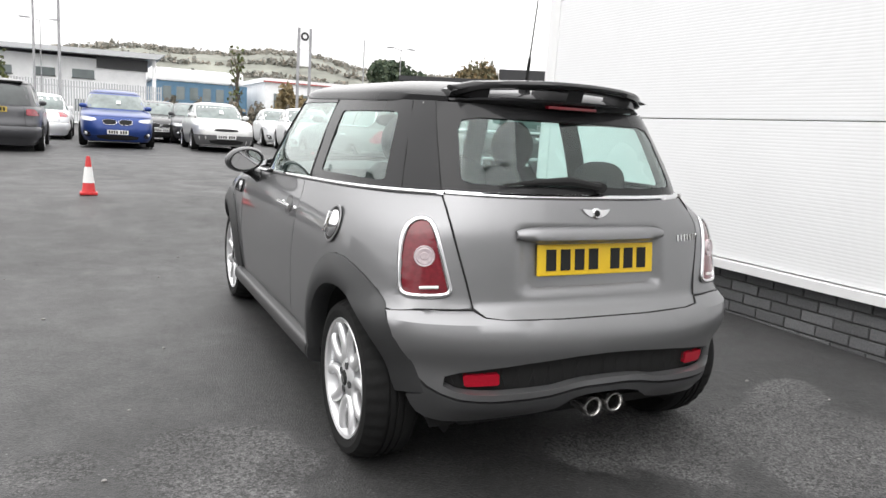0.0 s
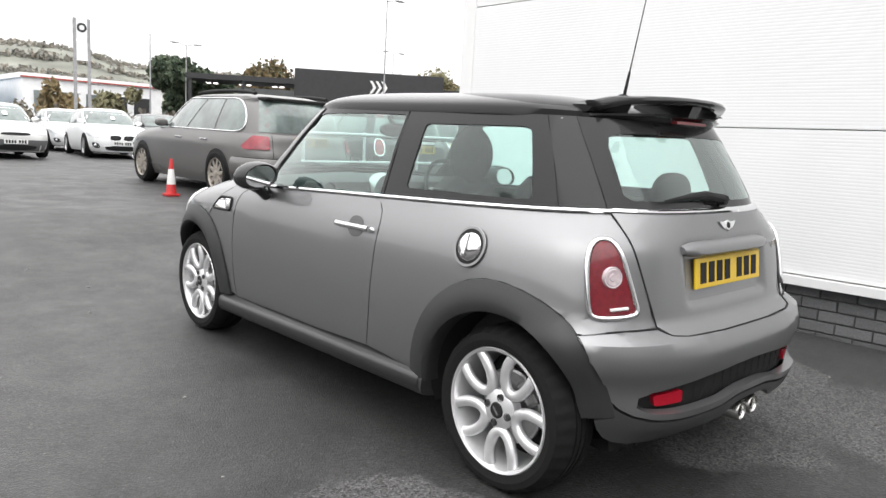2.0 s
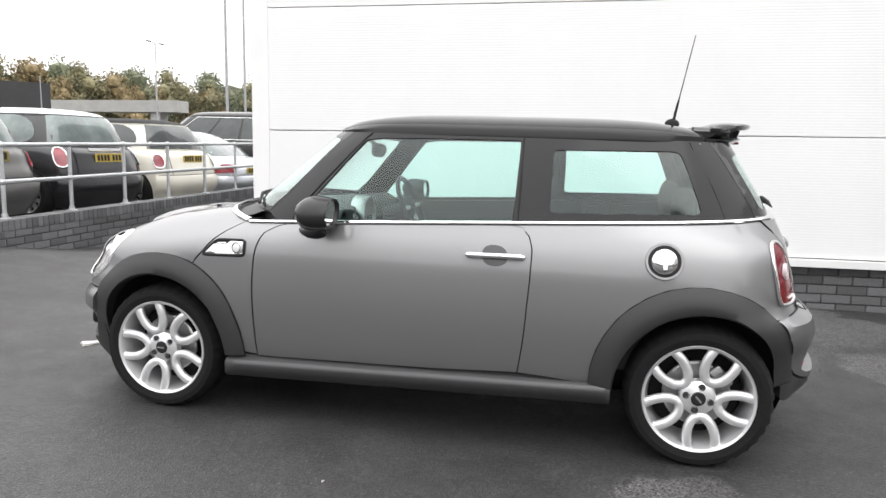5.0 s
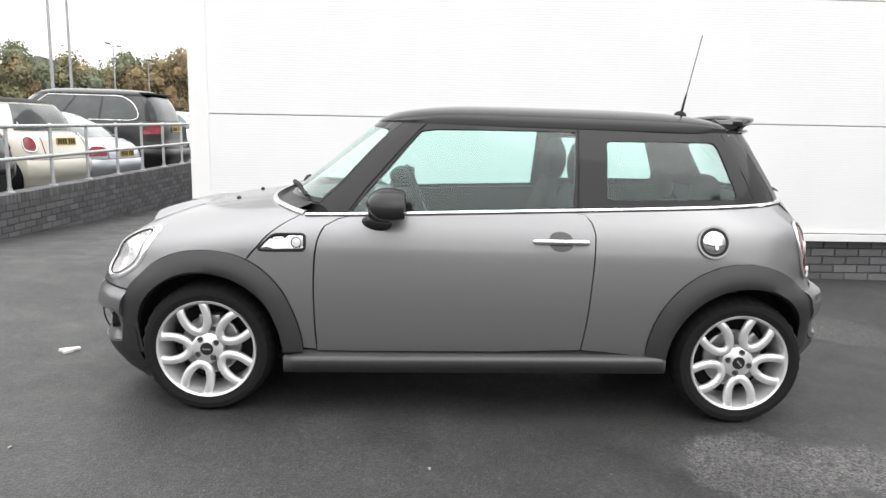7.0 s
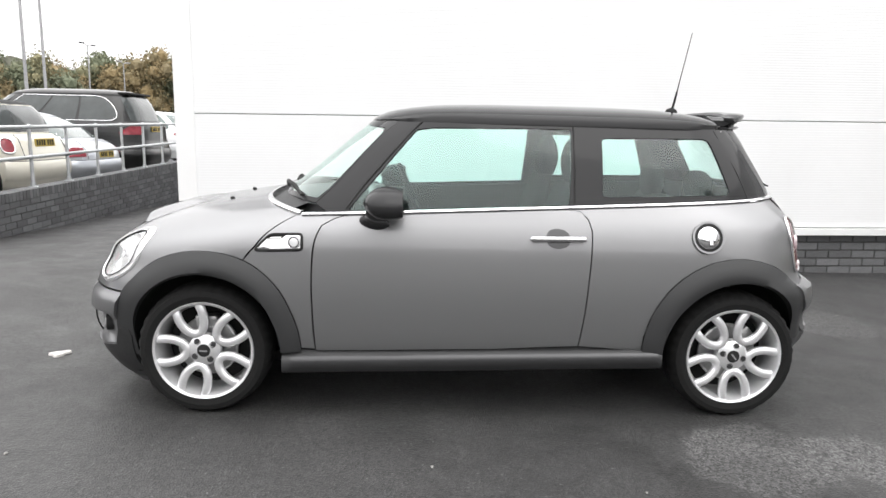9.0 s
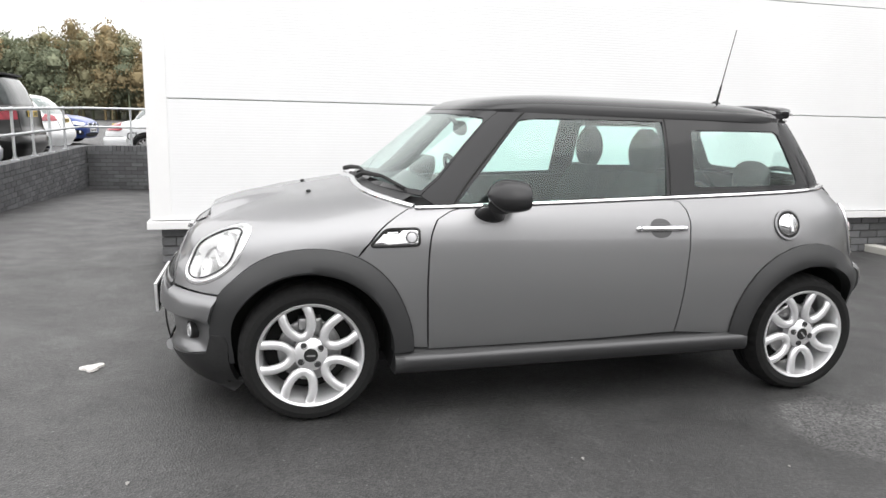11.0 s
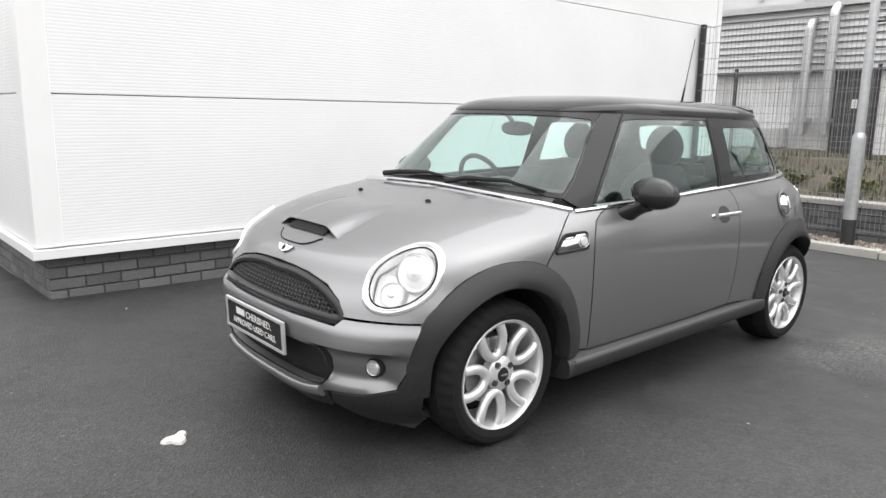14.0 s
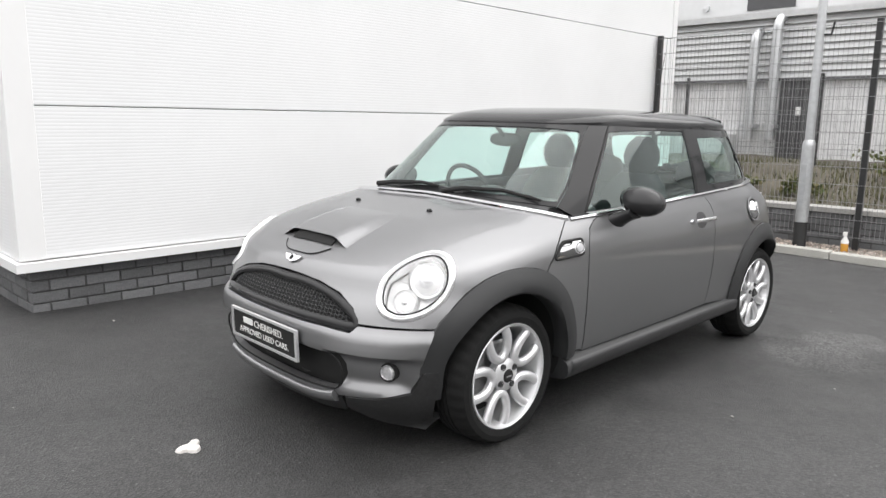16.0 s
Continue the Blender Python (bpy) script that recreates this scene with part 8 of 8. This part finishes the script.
# ---- the far side of the lot ----
M_FARBLUE = mat("faded_blue_cladding", (0.10, 0.20, 0.30), rough=0.6, grain=(2, 0.1), var=0.1)
M_FARWHITE = mat("far_white_cladding", (0.90, 0.905, 0.91), rough=0.6, grain=(1.5, 0.05), var=0.06)
M_CHARCOAL = mat("charcoal_cladding", (0.028, 0.028, 0.030), rough=0.55, grain=(3, 0.15), var=0.1)
M_FARGLASS = mat("far_window_glass", (0.16, 0.19, 0.19), rough=0.1, coat=1.0, grain=(1, 0.2))
M_ROOFRED = mat("far_red_trim", (0.35, 0.06, 0.05), rough=0.6, grain=(3, 0.1))


def build_showroom():
    b = empty("white_showroom")
    tagged(b, "white low showroom with an overhanging roof behind a fence", "building", kind="structure")
    part("wall", box(-22, 1.9, 56.4, 70, 0, 5.0), M_FARWHITE, b)
    bm = bmesh.new()
    v = [bm.verts.new(c) for c in ((-22.5, 55.0, 5.35), (3.2, 55.0, 5.65), (3.2, 70, 5.65), (-22.5, 70, 5.35), (-22.5, 55.0, 5.12), (2.6, 55.0, 5.25), (2.6, 70, 5.25), (-22.5, 70, 5.12))]
    for q in ((0, 1, 2, 3), (4, 7, 6, 5), (0, 4, 5, 1), (1, 5, 6, 2)):
        bm.faces.new([v[i] for i in q])
    part("roof", bm, M_GALV, b, "thin grey overhanging roof")
    part("clerestory", box(-1.5, 2.0, 56.25, 56.4, 4.35, 5.2), M_DARKMETAL, b)
    part("column", tube([(2.4, 55.6, 0.3), (2.4, 55.6, 5.3)], 0.14, 10), M_FARWHITE, b)
    for x0, x1, z0, z1 in ((-5.5, -4.2, 3.55, 4.1), (-3.1, -1.65, 3.55, 4.15), (-8.3, -6.9, 3.5, 4.05), (-3.0, -1.6, 1.2, 2.0)):
        w = part("window", box(x0, x1, 56.34, 56.4, z0, z1), M_FARGLASS, b)
        part("window_frame", box(x0 - 0.05, x1 + 0.05, 56.32, 56.36, z0 - 0.08, z0), M_DARKMETAL, w)
    f = empty("palisade_fence")
    tagged(f, "pale steel palisade fence in front of the showroom", "fence", kind="structure")
    bm = bmesh.new()
    x = -12.0
    while x < 2.3:
        box_into(bm, x, x + 0.09, 48, 48.03, 0.5, 3.0 + 0.02 * math.sin(x * 9))
        x += 0.155
    for z in (0.9, 2.6):
        box_into(bm, -12, 2.35, 48.03, 48.07, z, z + 0.06)
    part("pales", bm, M_GALV, f)


build_showroom()


def build_far_sheds():
    b = empty("blue_shed")
    tagged(b, "far industrial shed with blue walls and curved white roof", "building", kind="structure")
    part("wall", box(3.6, 13.0, 76, 90, 0, 4.7), M_FARBLUE, b)
    part("roof", box(3.2, 12.6, 75.8, 90, 4.7, 6.0, 0.25), M_FARWHITE, b)
    for k in range(6):
        part("window", box(4.6 + 1.3 * k, 5.4 + 1.3 * k, 75.95, 76.0, 2.9, 4.2), M_FARGLASS, b)
    c = empty("white_shed")
    tagged(c, "far white shed with red trim and open bays", "building", kind="structure")
    part("wall", box(14.5, 27.5, 74, 88, 0, 5.3), M_FARWHITE, c)
    part("roof_trim", box(14.3, 27.7, 73.8, 88, 5.3, 5.75), M_FARWHITE, c)
    part("red_band", box(14.3, 27.7, 73.74, 73.8, 5.32, 5.45), M_ROOFRED, c)
    for k in range(5):
        part("bay", box(15.4 + 2.3 * k, 17.0 + 2.3 * k, 73.9, 74.02, 2.2, 4.2), M_CHARCOAL if k in (3, 4) else M_FARGLASS, c)
    # charcoal building with three white chevrons
    d = empty("charcoal_building", Matrix.Translation((28.1, 48.5, 0)) @ pose(0, 0, 0, 0, 0, -36.8))
    tagged(d, "flat charcoal building with three white chevrons on its wall", "building", kind="structure")
    part("wall", box(0.0, 12.0, 0.0, 12, 0, 6.6), M_CHARCOAL, d)
    part("low_wing", box(12.0, 17.5, 0.5, 12, 0, 5.6), M_CHARCOAL, d)
    part("canopy", box(-8.5, 0.0, 0.2, 6.0, 5.35, 5.75), M_CHARCOAL, d)
    for x in (-8.3, -4.2):
        part("canopy_post", box(x, x + 0.25, 0.3, 0.55, 0, 5.4), M_CHARCOAL, d)
    part("glazing", box(-5.0, -0.2, 3.0, 3.1, 0.5, 5.0), M_FARGLASS, d)
    for k in range(6):
        part("canopy_light", ellipsoid((-6.8 + (k // 2) * 2.6 + (k % 2) * 0.55, 0.6, 5.05), (0.22, 0.1, 0.06), 10, 6), M_LIT, d)
    for k in range(3):
        x = 6.0 + 0.46 * k
        bm = bmesh.new()
        pts = [(0, 1.0), (0.22, 1.0), (0.52, 0.5), (0.22, 0.0), (0, 0.0), (0.30, 0.5)]
        f = [bm.verts.new((x + px, -0.06, 4.95 + pz)) for px, pz in pts]
        g = [bm.verts.new((x + px, 0.0, 4.95 + pz)) for px, pz in pts]
        bm.faces.new((f[0], f[1], f[2], f[5]))
        bm.faces.new((f[5], f[2], f[3], f[4]))
        for i in range(6):
            bm.faces.new((f[i], f[(i + 1) % 6], g[(i + 1) % 6], g[i]))
        bmesh.ops.recalc_face_normals(bm, faces=bm.faces)
        part("chevron", bm, M_WHITE, d)
    # sign pylon with a plain roundel
    s = empty("sign_pylon", pose(8.85, 36.6, 0.37))
    tagged(s, "white twin-post sign pylon with a dark roundel", "sign")
    for x in (-0.33, 0.33):
        part("post", box(x - 0.07, x + 0.07, -0.06, 0.06, 0, 6.05, 0.01), M_POSTGREY, s)
    part("sign_panel", box(-0.26, 0.26, -0.04, 0.04, 5.05, 6.05), M_FARWHITE, s)
    part("lower_panel", box(-0.26, 0.26, -0.04, 0.04, 4.0, 4.95), M_FARWHITE, s)
    r = part("roundel", lathe([(0.0, 0.0), (0.23, 0.0), (0.23, 0.02), (0.0, 0.02)], "y", 28), M_CHARCOAL, s)
    r.location = (0, -0.062, 5.6)
    part("roundel_centre", lathe([(0.0, 0.0), (0.12, 0.0), (0.12, 0.01), (0.0, 0.01)], "y", 24), M_WHITE, r).location = (0, -0.011, 0)
    # footbridge far beyond the railing
    br = empty("concrete_bridge")
    tagged(br, "far grey concrete bridge in front of the woods", "bridge", kind="structure")
    part("deck", box(58, 60, 38, 58, 4.4, 5.5), M_CONCRETE, br)
    for y in (40, 48, 56):
        part("pier", box(58.3, 59.6, y, y + 1, 0, 4.4), M_CONCRETE, br)


M_LIT = bpy.data.materials.new("canopy_lamp")
M_LIT.use_nodes = True
M_LIT.node_tree.nodes["Principled BSDF"].inputs["Emission Color"].default_value = (1, 0.9, 0.9, 1)
M_LIT.node_tree.nodes["Principled BSDF"].inputs["Emission Strength"].default_value = 2.0
build_far_sheds()

for x, y, h, r, arm in ((-2.75, 26.1, 9.0, 0.075, False), (-3.8, 30.0, 9.5, 0.07, False), (-5.0, 55.0, 7.0, 0.06, True), (24.6, 32.3, 9.1, 0.075, True), (40.6, 51.7, 9.0, 0.07, True), (31.3, 18.3, 12.5, 0.115, False), (36.2, 19.8, 12.5, 0.115, False), (51.0, 23.8, 6.7, 0.08, True), (61.2, 25.2, 6.3, 0.08, True), (54.0, 37.4, 9.7, 0.08, True), (13.5, 40.0, 6.2, 0.07, False), (22.0, 55.0, 7.6, 0.08, True), (41.0, 38.0, 5.6, 0.07, False), (48.0, 33.5, 6.2, 0.08, False)):
    build_lamp_post(x, y, h, r * 0.72, "slim grey lamp post standing among parked cars", arm, dark=False)


# ---- trees, woods and hills ----
def build_tree(x, y, h, spread, leaf, seed, label, z=0.3, count=1500, size=0.22):
    rng = random.Random(seed)
    t = empty("tree", pose(x, y, z))
    tagged(t, label, "tree")
    part("trunk", tube([(0, 0, -0.2), (0.1, 0.05, h * 0.25), (0.0, 0.1, h * 0.55), (0.1, 0, h * 0.8)], [h * 0.03, h * 0.024, h * 0.015, h * 0.006], 8), M_BARK, t, smooth=60)
    for k in range(7):
        a = k * 2.4
        z0 = h * (0.3 + 0.06 * k)
        part("limb", tube([(0.05, 0.05, z0), (math.cos(a) * spread * 0.4, math.sin(a) * spread * 0.4, z0 + h * 0.12), (math.cos(a) * spread * 0.75, math.sin(a) * spread * 0.75, z0 + h * 0.2)], [h * 0.011, h * 0.007, h * 0.002], 5), M_BARK, t)
    bm = bmesh.new()
    clumps_into(bm, (0, 0, h * 0.62), (spread, spread, h * 0.42), count, size, rng, 0.35)
    part("crown", bm, leaf, t)


build_tree(25.4, 61.5, 7.2, 3.9, M_PINE, 1, "dark dense evergreen tree with a broad crown", count=7000, size=0.2)
build_tree(36.0, 66.5, 9.2, 4.2, M_AUTUMN, 2, "broad autumn tree with brown-orange leaves", count=5600, size=0.2)
build_tree(9.2, 60.0, 7.2, 0.75, M_OLIVE, 5, "slender young tree by the far fence", count=120, size=0.13)
build_tree(-6.6, 42.0, 4.2, 1.0, M_OLIVE, 6, "thin bare young tree before the showroom", count=160, size=0.12)
build_tree(20.0, 66.0, 4.6, 2.2, M_WOODB, 7, "small olive-green tree beside the white shed", count=900, size=0.2)
build_tree(15.2, 64.0, 4.4, 2.0, M_WOODC, 8, "low orange-brown tree by the sheds", count=800, size=0.2)


def build_woods():
    rng = random.Random(21)
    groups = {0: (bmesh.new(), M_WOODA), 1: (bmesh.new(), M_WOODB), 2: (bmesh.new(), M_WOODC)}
    for i in range(210):
        t = i / 209
        x = 60.0 + 34.0 * smoothstep(0.0, 0.5, t) + rng.uniform(-3, 9)
        y = 74.0 - 92.0 * t + rng.uniform(-2, 2)
        h = rng.uniform(8.6, 12.4) * (0.9 + 0.12 * smoothstep(0.2, 0.6, t))
        r = rng.uniform(2.1, 3.2)
        k = rng.choice((0, 0, 1, 1, 1, 2, 2))
        bm = groups[k][0]
        for _ in range(9):
            lr = r * rng.uniform(0.34, 0.62)
            t_ = rng.random()
            q = Vector((x + rng.uniform(-0.7, 0.7) * r * (1.1 - 0.7 * t_), y + rng.uniform(-0.7, 0.7) * r * (1.1 - 0.7 * t_), 0.3 + h * (0.22 + 0.66 * t_)))
            core = bmesh.ops.create_icosphere(bm, subdivisions=1, radius=lr * 0.62)
            for v in core["verts"]:
                v.co = q + v.co * rng.uniform(0.78, 1.06)
            for _ in range(150):
                d = Vector((rng.gauss(0, 1), rng.gauss(0, 1), rng.gauss(0, 1))).normalized() * lr * rng.uniform(0.66, 1.12)
                e = Euler((rng.random() * 6.28, rng.random() * 6.28, rng.random() * 6.28)).to_matrix()
                sz = rng.uniform(0.09, 0.2)
                bm.faces.new([bm.verts.new(q + d + e @ Vector(c) * sz) for c in ((-1, -0.5, 0), (0.1, -0.8, 0.25), (1, 0.1, 0), (0, 0.9, 0.2))])
        tube_into(bm, [(x, y, 0), (x, y, h * 0.7)], [0.16, 0.06], 5)
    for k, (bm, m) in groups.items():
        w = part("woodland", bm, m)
        tagged(w, ("dense green", "olive green", "yellow and orange autumn")[k] + " trees of the far wood, paled for haze", "woods", kind="stuff")
    # backing sheet added to fill gaps, its colour standing for shade inside the wood
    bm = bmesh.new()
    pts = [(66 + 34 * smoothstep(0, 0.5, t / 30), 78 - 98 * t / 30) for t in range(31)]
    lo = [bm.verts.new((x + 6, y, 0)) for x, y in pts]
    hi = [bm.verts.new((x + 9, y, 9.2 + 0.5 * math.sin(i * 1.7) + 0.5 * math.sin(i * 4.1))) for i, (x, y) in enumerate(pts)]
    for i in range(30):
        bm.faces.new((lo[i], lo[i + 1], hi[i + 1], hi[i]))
    tagged(part("wood_backing", bm, M_WOODDARK), "backing sheet behind the first trees, coloured as the wood's shade", "woods", kind="stuff")


M_WOODDARK = mat("painted_wood_shade", (0.15, 0.15, 0.12), rough=1.0, grain=(0.8, 0.5), var=0.3)
build_woods()


def build_hills():
    bm = bmesh.new()
    n = 120
    rows = []
    for j in range(14):
        f = j / 13
        row = []
        for i in range(n + 1):
            a = radians(118 - 106 * i / n)
            d = 260 + 170 * f
            ridge = 34.0 + 4.0 * math.sin(i * 0.16 + 0.8) + 1.8 * math.sin(i * 0.43) + 0.5 * math.sin(i * 1.3)
            ridge *= smoothstep(-12, 24, i) * (1 - 0.35 * smoothstep(60, 120, i))
            z = ridge * smoothstep(0.0, 1.0, f) + 0.9 * noise.noise(Vector((i * 0.9, j * 2.1, 0)))
            row.append(bm.verts.new((d * math.cos(a), d * math.sin(a), z)))
        rows.append(row)
    for a, b in zip(rows, rows[1:]):
        for i in range(n):
            bm.faces.new((a[i], a[i + 1], b[i + 1], b[i]))
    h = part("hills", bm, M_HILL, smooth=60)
    tagged(h, "distant hillside with fields and hedges, haze put into its pale colour", "hills", kind="structure")
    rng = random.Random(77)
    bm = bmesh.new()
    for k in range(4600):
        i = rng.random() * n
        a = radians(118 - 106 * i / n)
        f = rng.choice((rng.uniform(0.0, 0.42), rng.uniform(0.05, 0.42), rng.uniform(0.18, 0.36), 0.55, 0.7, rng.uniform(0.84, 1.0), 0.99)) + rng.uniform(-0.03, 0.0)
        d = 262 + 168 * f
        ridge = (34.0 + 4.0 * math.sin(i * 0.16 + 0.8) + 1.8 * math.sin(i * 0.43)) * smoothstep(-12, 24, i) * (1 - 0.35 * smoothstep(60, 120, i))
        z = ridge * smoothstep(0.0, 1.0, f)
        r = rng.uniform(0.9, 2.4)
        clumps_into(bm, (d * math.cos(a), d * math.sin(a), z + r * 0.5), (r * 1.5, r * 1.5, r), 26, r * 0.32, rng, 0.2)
    tagged(part("hedgerow", bm, M_HAZYTREE), "far trees and hedges along the hillside, coloured pale for haze", "woods", kind="stuff")


def build_rough_hedge():
    rng = random.Random(31)
    bm = bmesh.new()
    for k in range(170):
        x = 3.2 + 18.5 * k / 169
        h = 1.5 + 0.7 * math.sin(k * 0.31) + rng.uniform(-0.3, 0.5)
        clumps_into(bm, (x, 57.0 + rng.uniform(-0.8, 0.8), 0.3 + h * 0.5), (0.5, 0.5, h * 0.62), 46, 0.15, rng, 0.1)
    tagged(part("hedge", bm, M_HEDGE), "rough brown-grey hedge before the far sheds", "hedge", kind="stuff")


M_HEDGE = leaf_mat("bare_hedge_twigs", [(0.14, 0.13, 0.11), (0.18, 0.165, 0.135), (0.22, 0.18, 0.13)])
build_rough_hedge()
# distance haze is put into these two pale base colours
M_HILL = mat("haze_pale_hill_fields", (0.205, 0.21, 0.18), rough=1.0, grain=(0.03, 0.5), var=0.0)
M_HAZYTREE = leaf_mat("haze_pale_hill_trees", [(0.24, 0.245, 0.225), (0.275, 0.27, 0.24), (0.33, 0.285, 0.235)])
build_hills()


# ---- unseen plain walls added behind the viewer: close the place, darken the car's reflections ----
M_FARWALL = mat("far_wall_grey", (0.12, 0.12, 0.118), rough=0.9, grain=(0.8, 0.25), var=0.2)
w = part("wall_west", box(-34, -33, -46, 44, 0, 5.5), M_FARWALL)
tagged(w, "plain grey wall added out of view to darken reflections", "wall", kind="structure")
w = part("wall_south", box(-33, -15, -36, -35, 0, 5.5), M_FARWALL)
tagged(w, "plain grey wall added out of view to darken reflections", "wall", kind="structure")


# ---- bricks, last ----
def brick_mesh(length, depth, height):
    me = bpy.data.meshes.new("brick")
    bm = box(0, length, 0, depth, 0, height, 0.0)
    bmesh.ops.bevel(bm, geom=list(bm.edges), offset=0.003, segments=1, affect="EDGES")
    bm.to_mesh(me)
    bm.free()
    me.materials.append(M_BRICK)
    return me


BRICK_L, BRICK_H, BRICK_P = 0.215, 0.065, 0.0115
BRICK = brick_mesh(BRICK_L, 0.09, BRICK_H)
HALF = brick_mesh(0.1025, 0.09, BRICK_H)
SOLDIER = brick_mesh(BRICK_H, 0.22, 0.1025)
course = BRICK_H + BRICK_P


def lay(parent, m, length, z_low, z_high, limit=300):
    """Courses of bricks in stretcher bond along local x, their faces at local y = 0. Past the limit they are joined in one part."""
    rng = random.Random(5)
    rows = int((z_high - z_low) / course + 0.999)
    laid = 0
    rest = bmesh.new()
    for j in range(rows):
        z = z_high - (j + 1) * course + BRICK_P
        x = 0.0 if j % 2 == 0 else -0.113
        while x < length - 0.02:
            me, xx = BRICK, x
            if x < -0.01:
                me, xx = HALF, 0.0
            elif x + BRICK_L > length:
                me = HALF
            mm = m @ Matrix.Translation((xx, 0.0015 * rng.uniform(-1, 1), z + 0.0008 * rng.uniform(-1, 1)))
            if laid < limit:
                ob = new("brick", me)
                ob.parent = parent
                ob.matrix_parent_inverse = parent.matrix_world.inverted()
                ob.matrix_world = mm
                laid += 1
            else:
                b = bmesh.new()
                b.from_mesh(me)
                tmp = [rest.verts.new(mm @ v.co) for v in b.verts]
                b.verts.index_update()
                for f in b.faces:
                    rest.faces.new([tmp[v.index] for v in f.verts])
                b.free()
            x += BRICK_L + 0.011
    if rest.verts:
        r = part("brickwork", rest, M_BRICK)
        r.parent = parent
        r.matrix_parent_inverse = parent.matrix_world.inverted()
        r["kind"] = "stuff"
    else:
        rest.free()


bpy.context.view_layer.update()
# plinth of the white building: front, then the side on the ramp
front_m = building_m @ Matrix.Translation((0.063, -0.063, 0)) @ pose(0, 0, 0, 0, 0, -90)
lay(white_building, front_m, B_LONG - 0.1, -0.05, DRIP - 0.012, 230)
side_m = building_m @ Matrix.Translation((B_DEEP - 0.2, -0.063, 0)) @ pose(0, 0, 0, 0, 0, 180)
lay(white_building, side_m, B_DEEP - 0.27, -0.45, DRIP - 0.012, 0)
# retaining wall: face, end, coping of bricks on edge
slope = math.atan(0.014)
face_m = Matrix.Translation((RW_X0, WALL_Y, 0)) @ Matrix(((1, 0, 0, 0), (0, 1, 0, 0), (0.014, 0, 1, 0), (0, 0, 0, 1)))
lay(retaining_wall, face_m, END_X - RW_X0, -0.55, wall_top(RW_X0) - 0.108, 200)
end_m = Matrix.Translation((RW_X0, WALL_Y + 0.215, 0)) @ pose(0, 0, 0, 0, 0, -90)
lay(retaining_wall, end_m, 0.215, 0.2, wall_top(RW_X0) - 0.108)
cross_m = Matrix.Translation((END_X, WALL_Y, 0)) @ pose(0, 0, 0, 0, 0, -90)
lay(retaining_wall, cross_m, 2.7, -0.45, wall_top(END_X) - 0.108, 60)
n_coping = int((END_X - RW_X0 + 0.2) / (BRICK_H + 0.010))
for k in range(n_coping):
    x = RW_X0 - 0.004 + k * (BRICK_H + 0.010)
    ob = new("coping_brick", SOLDIER)
    ob.parent = retaining_wall
    ob.location = (x, WALL_Y - 0.004, wall_top(x) - 0.1035)
for k in range(33):
    ob = new("coping_brick", SOLDIER)
    ob.parent = retaining_wall
    ob.matrix_basis = Matrix.Translation((END_X - 0.004, WALL_Y - 0.01 - k * (BRICK_H + 0.010), wall_top(END_X) - 0.1035)) @ pose(0, 0, 0, 0, 0, -90)
# garden wall at the end of the yard
bpy.context.view_layer.update()
garden = bpy.data.objects["garden_wall"]
lay(garden, Matrix.Translation((2.44, -5.655, 0)) @ pose(0, 0, 0, 0, 0, 180), 7.0, -0.12, 0.345, 200)
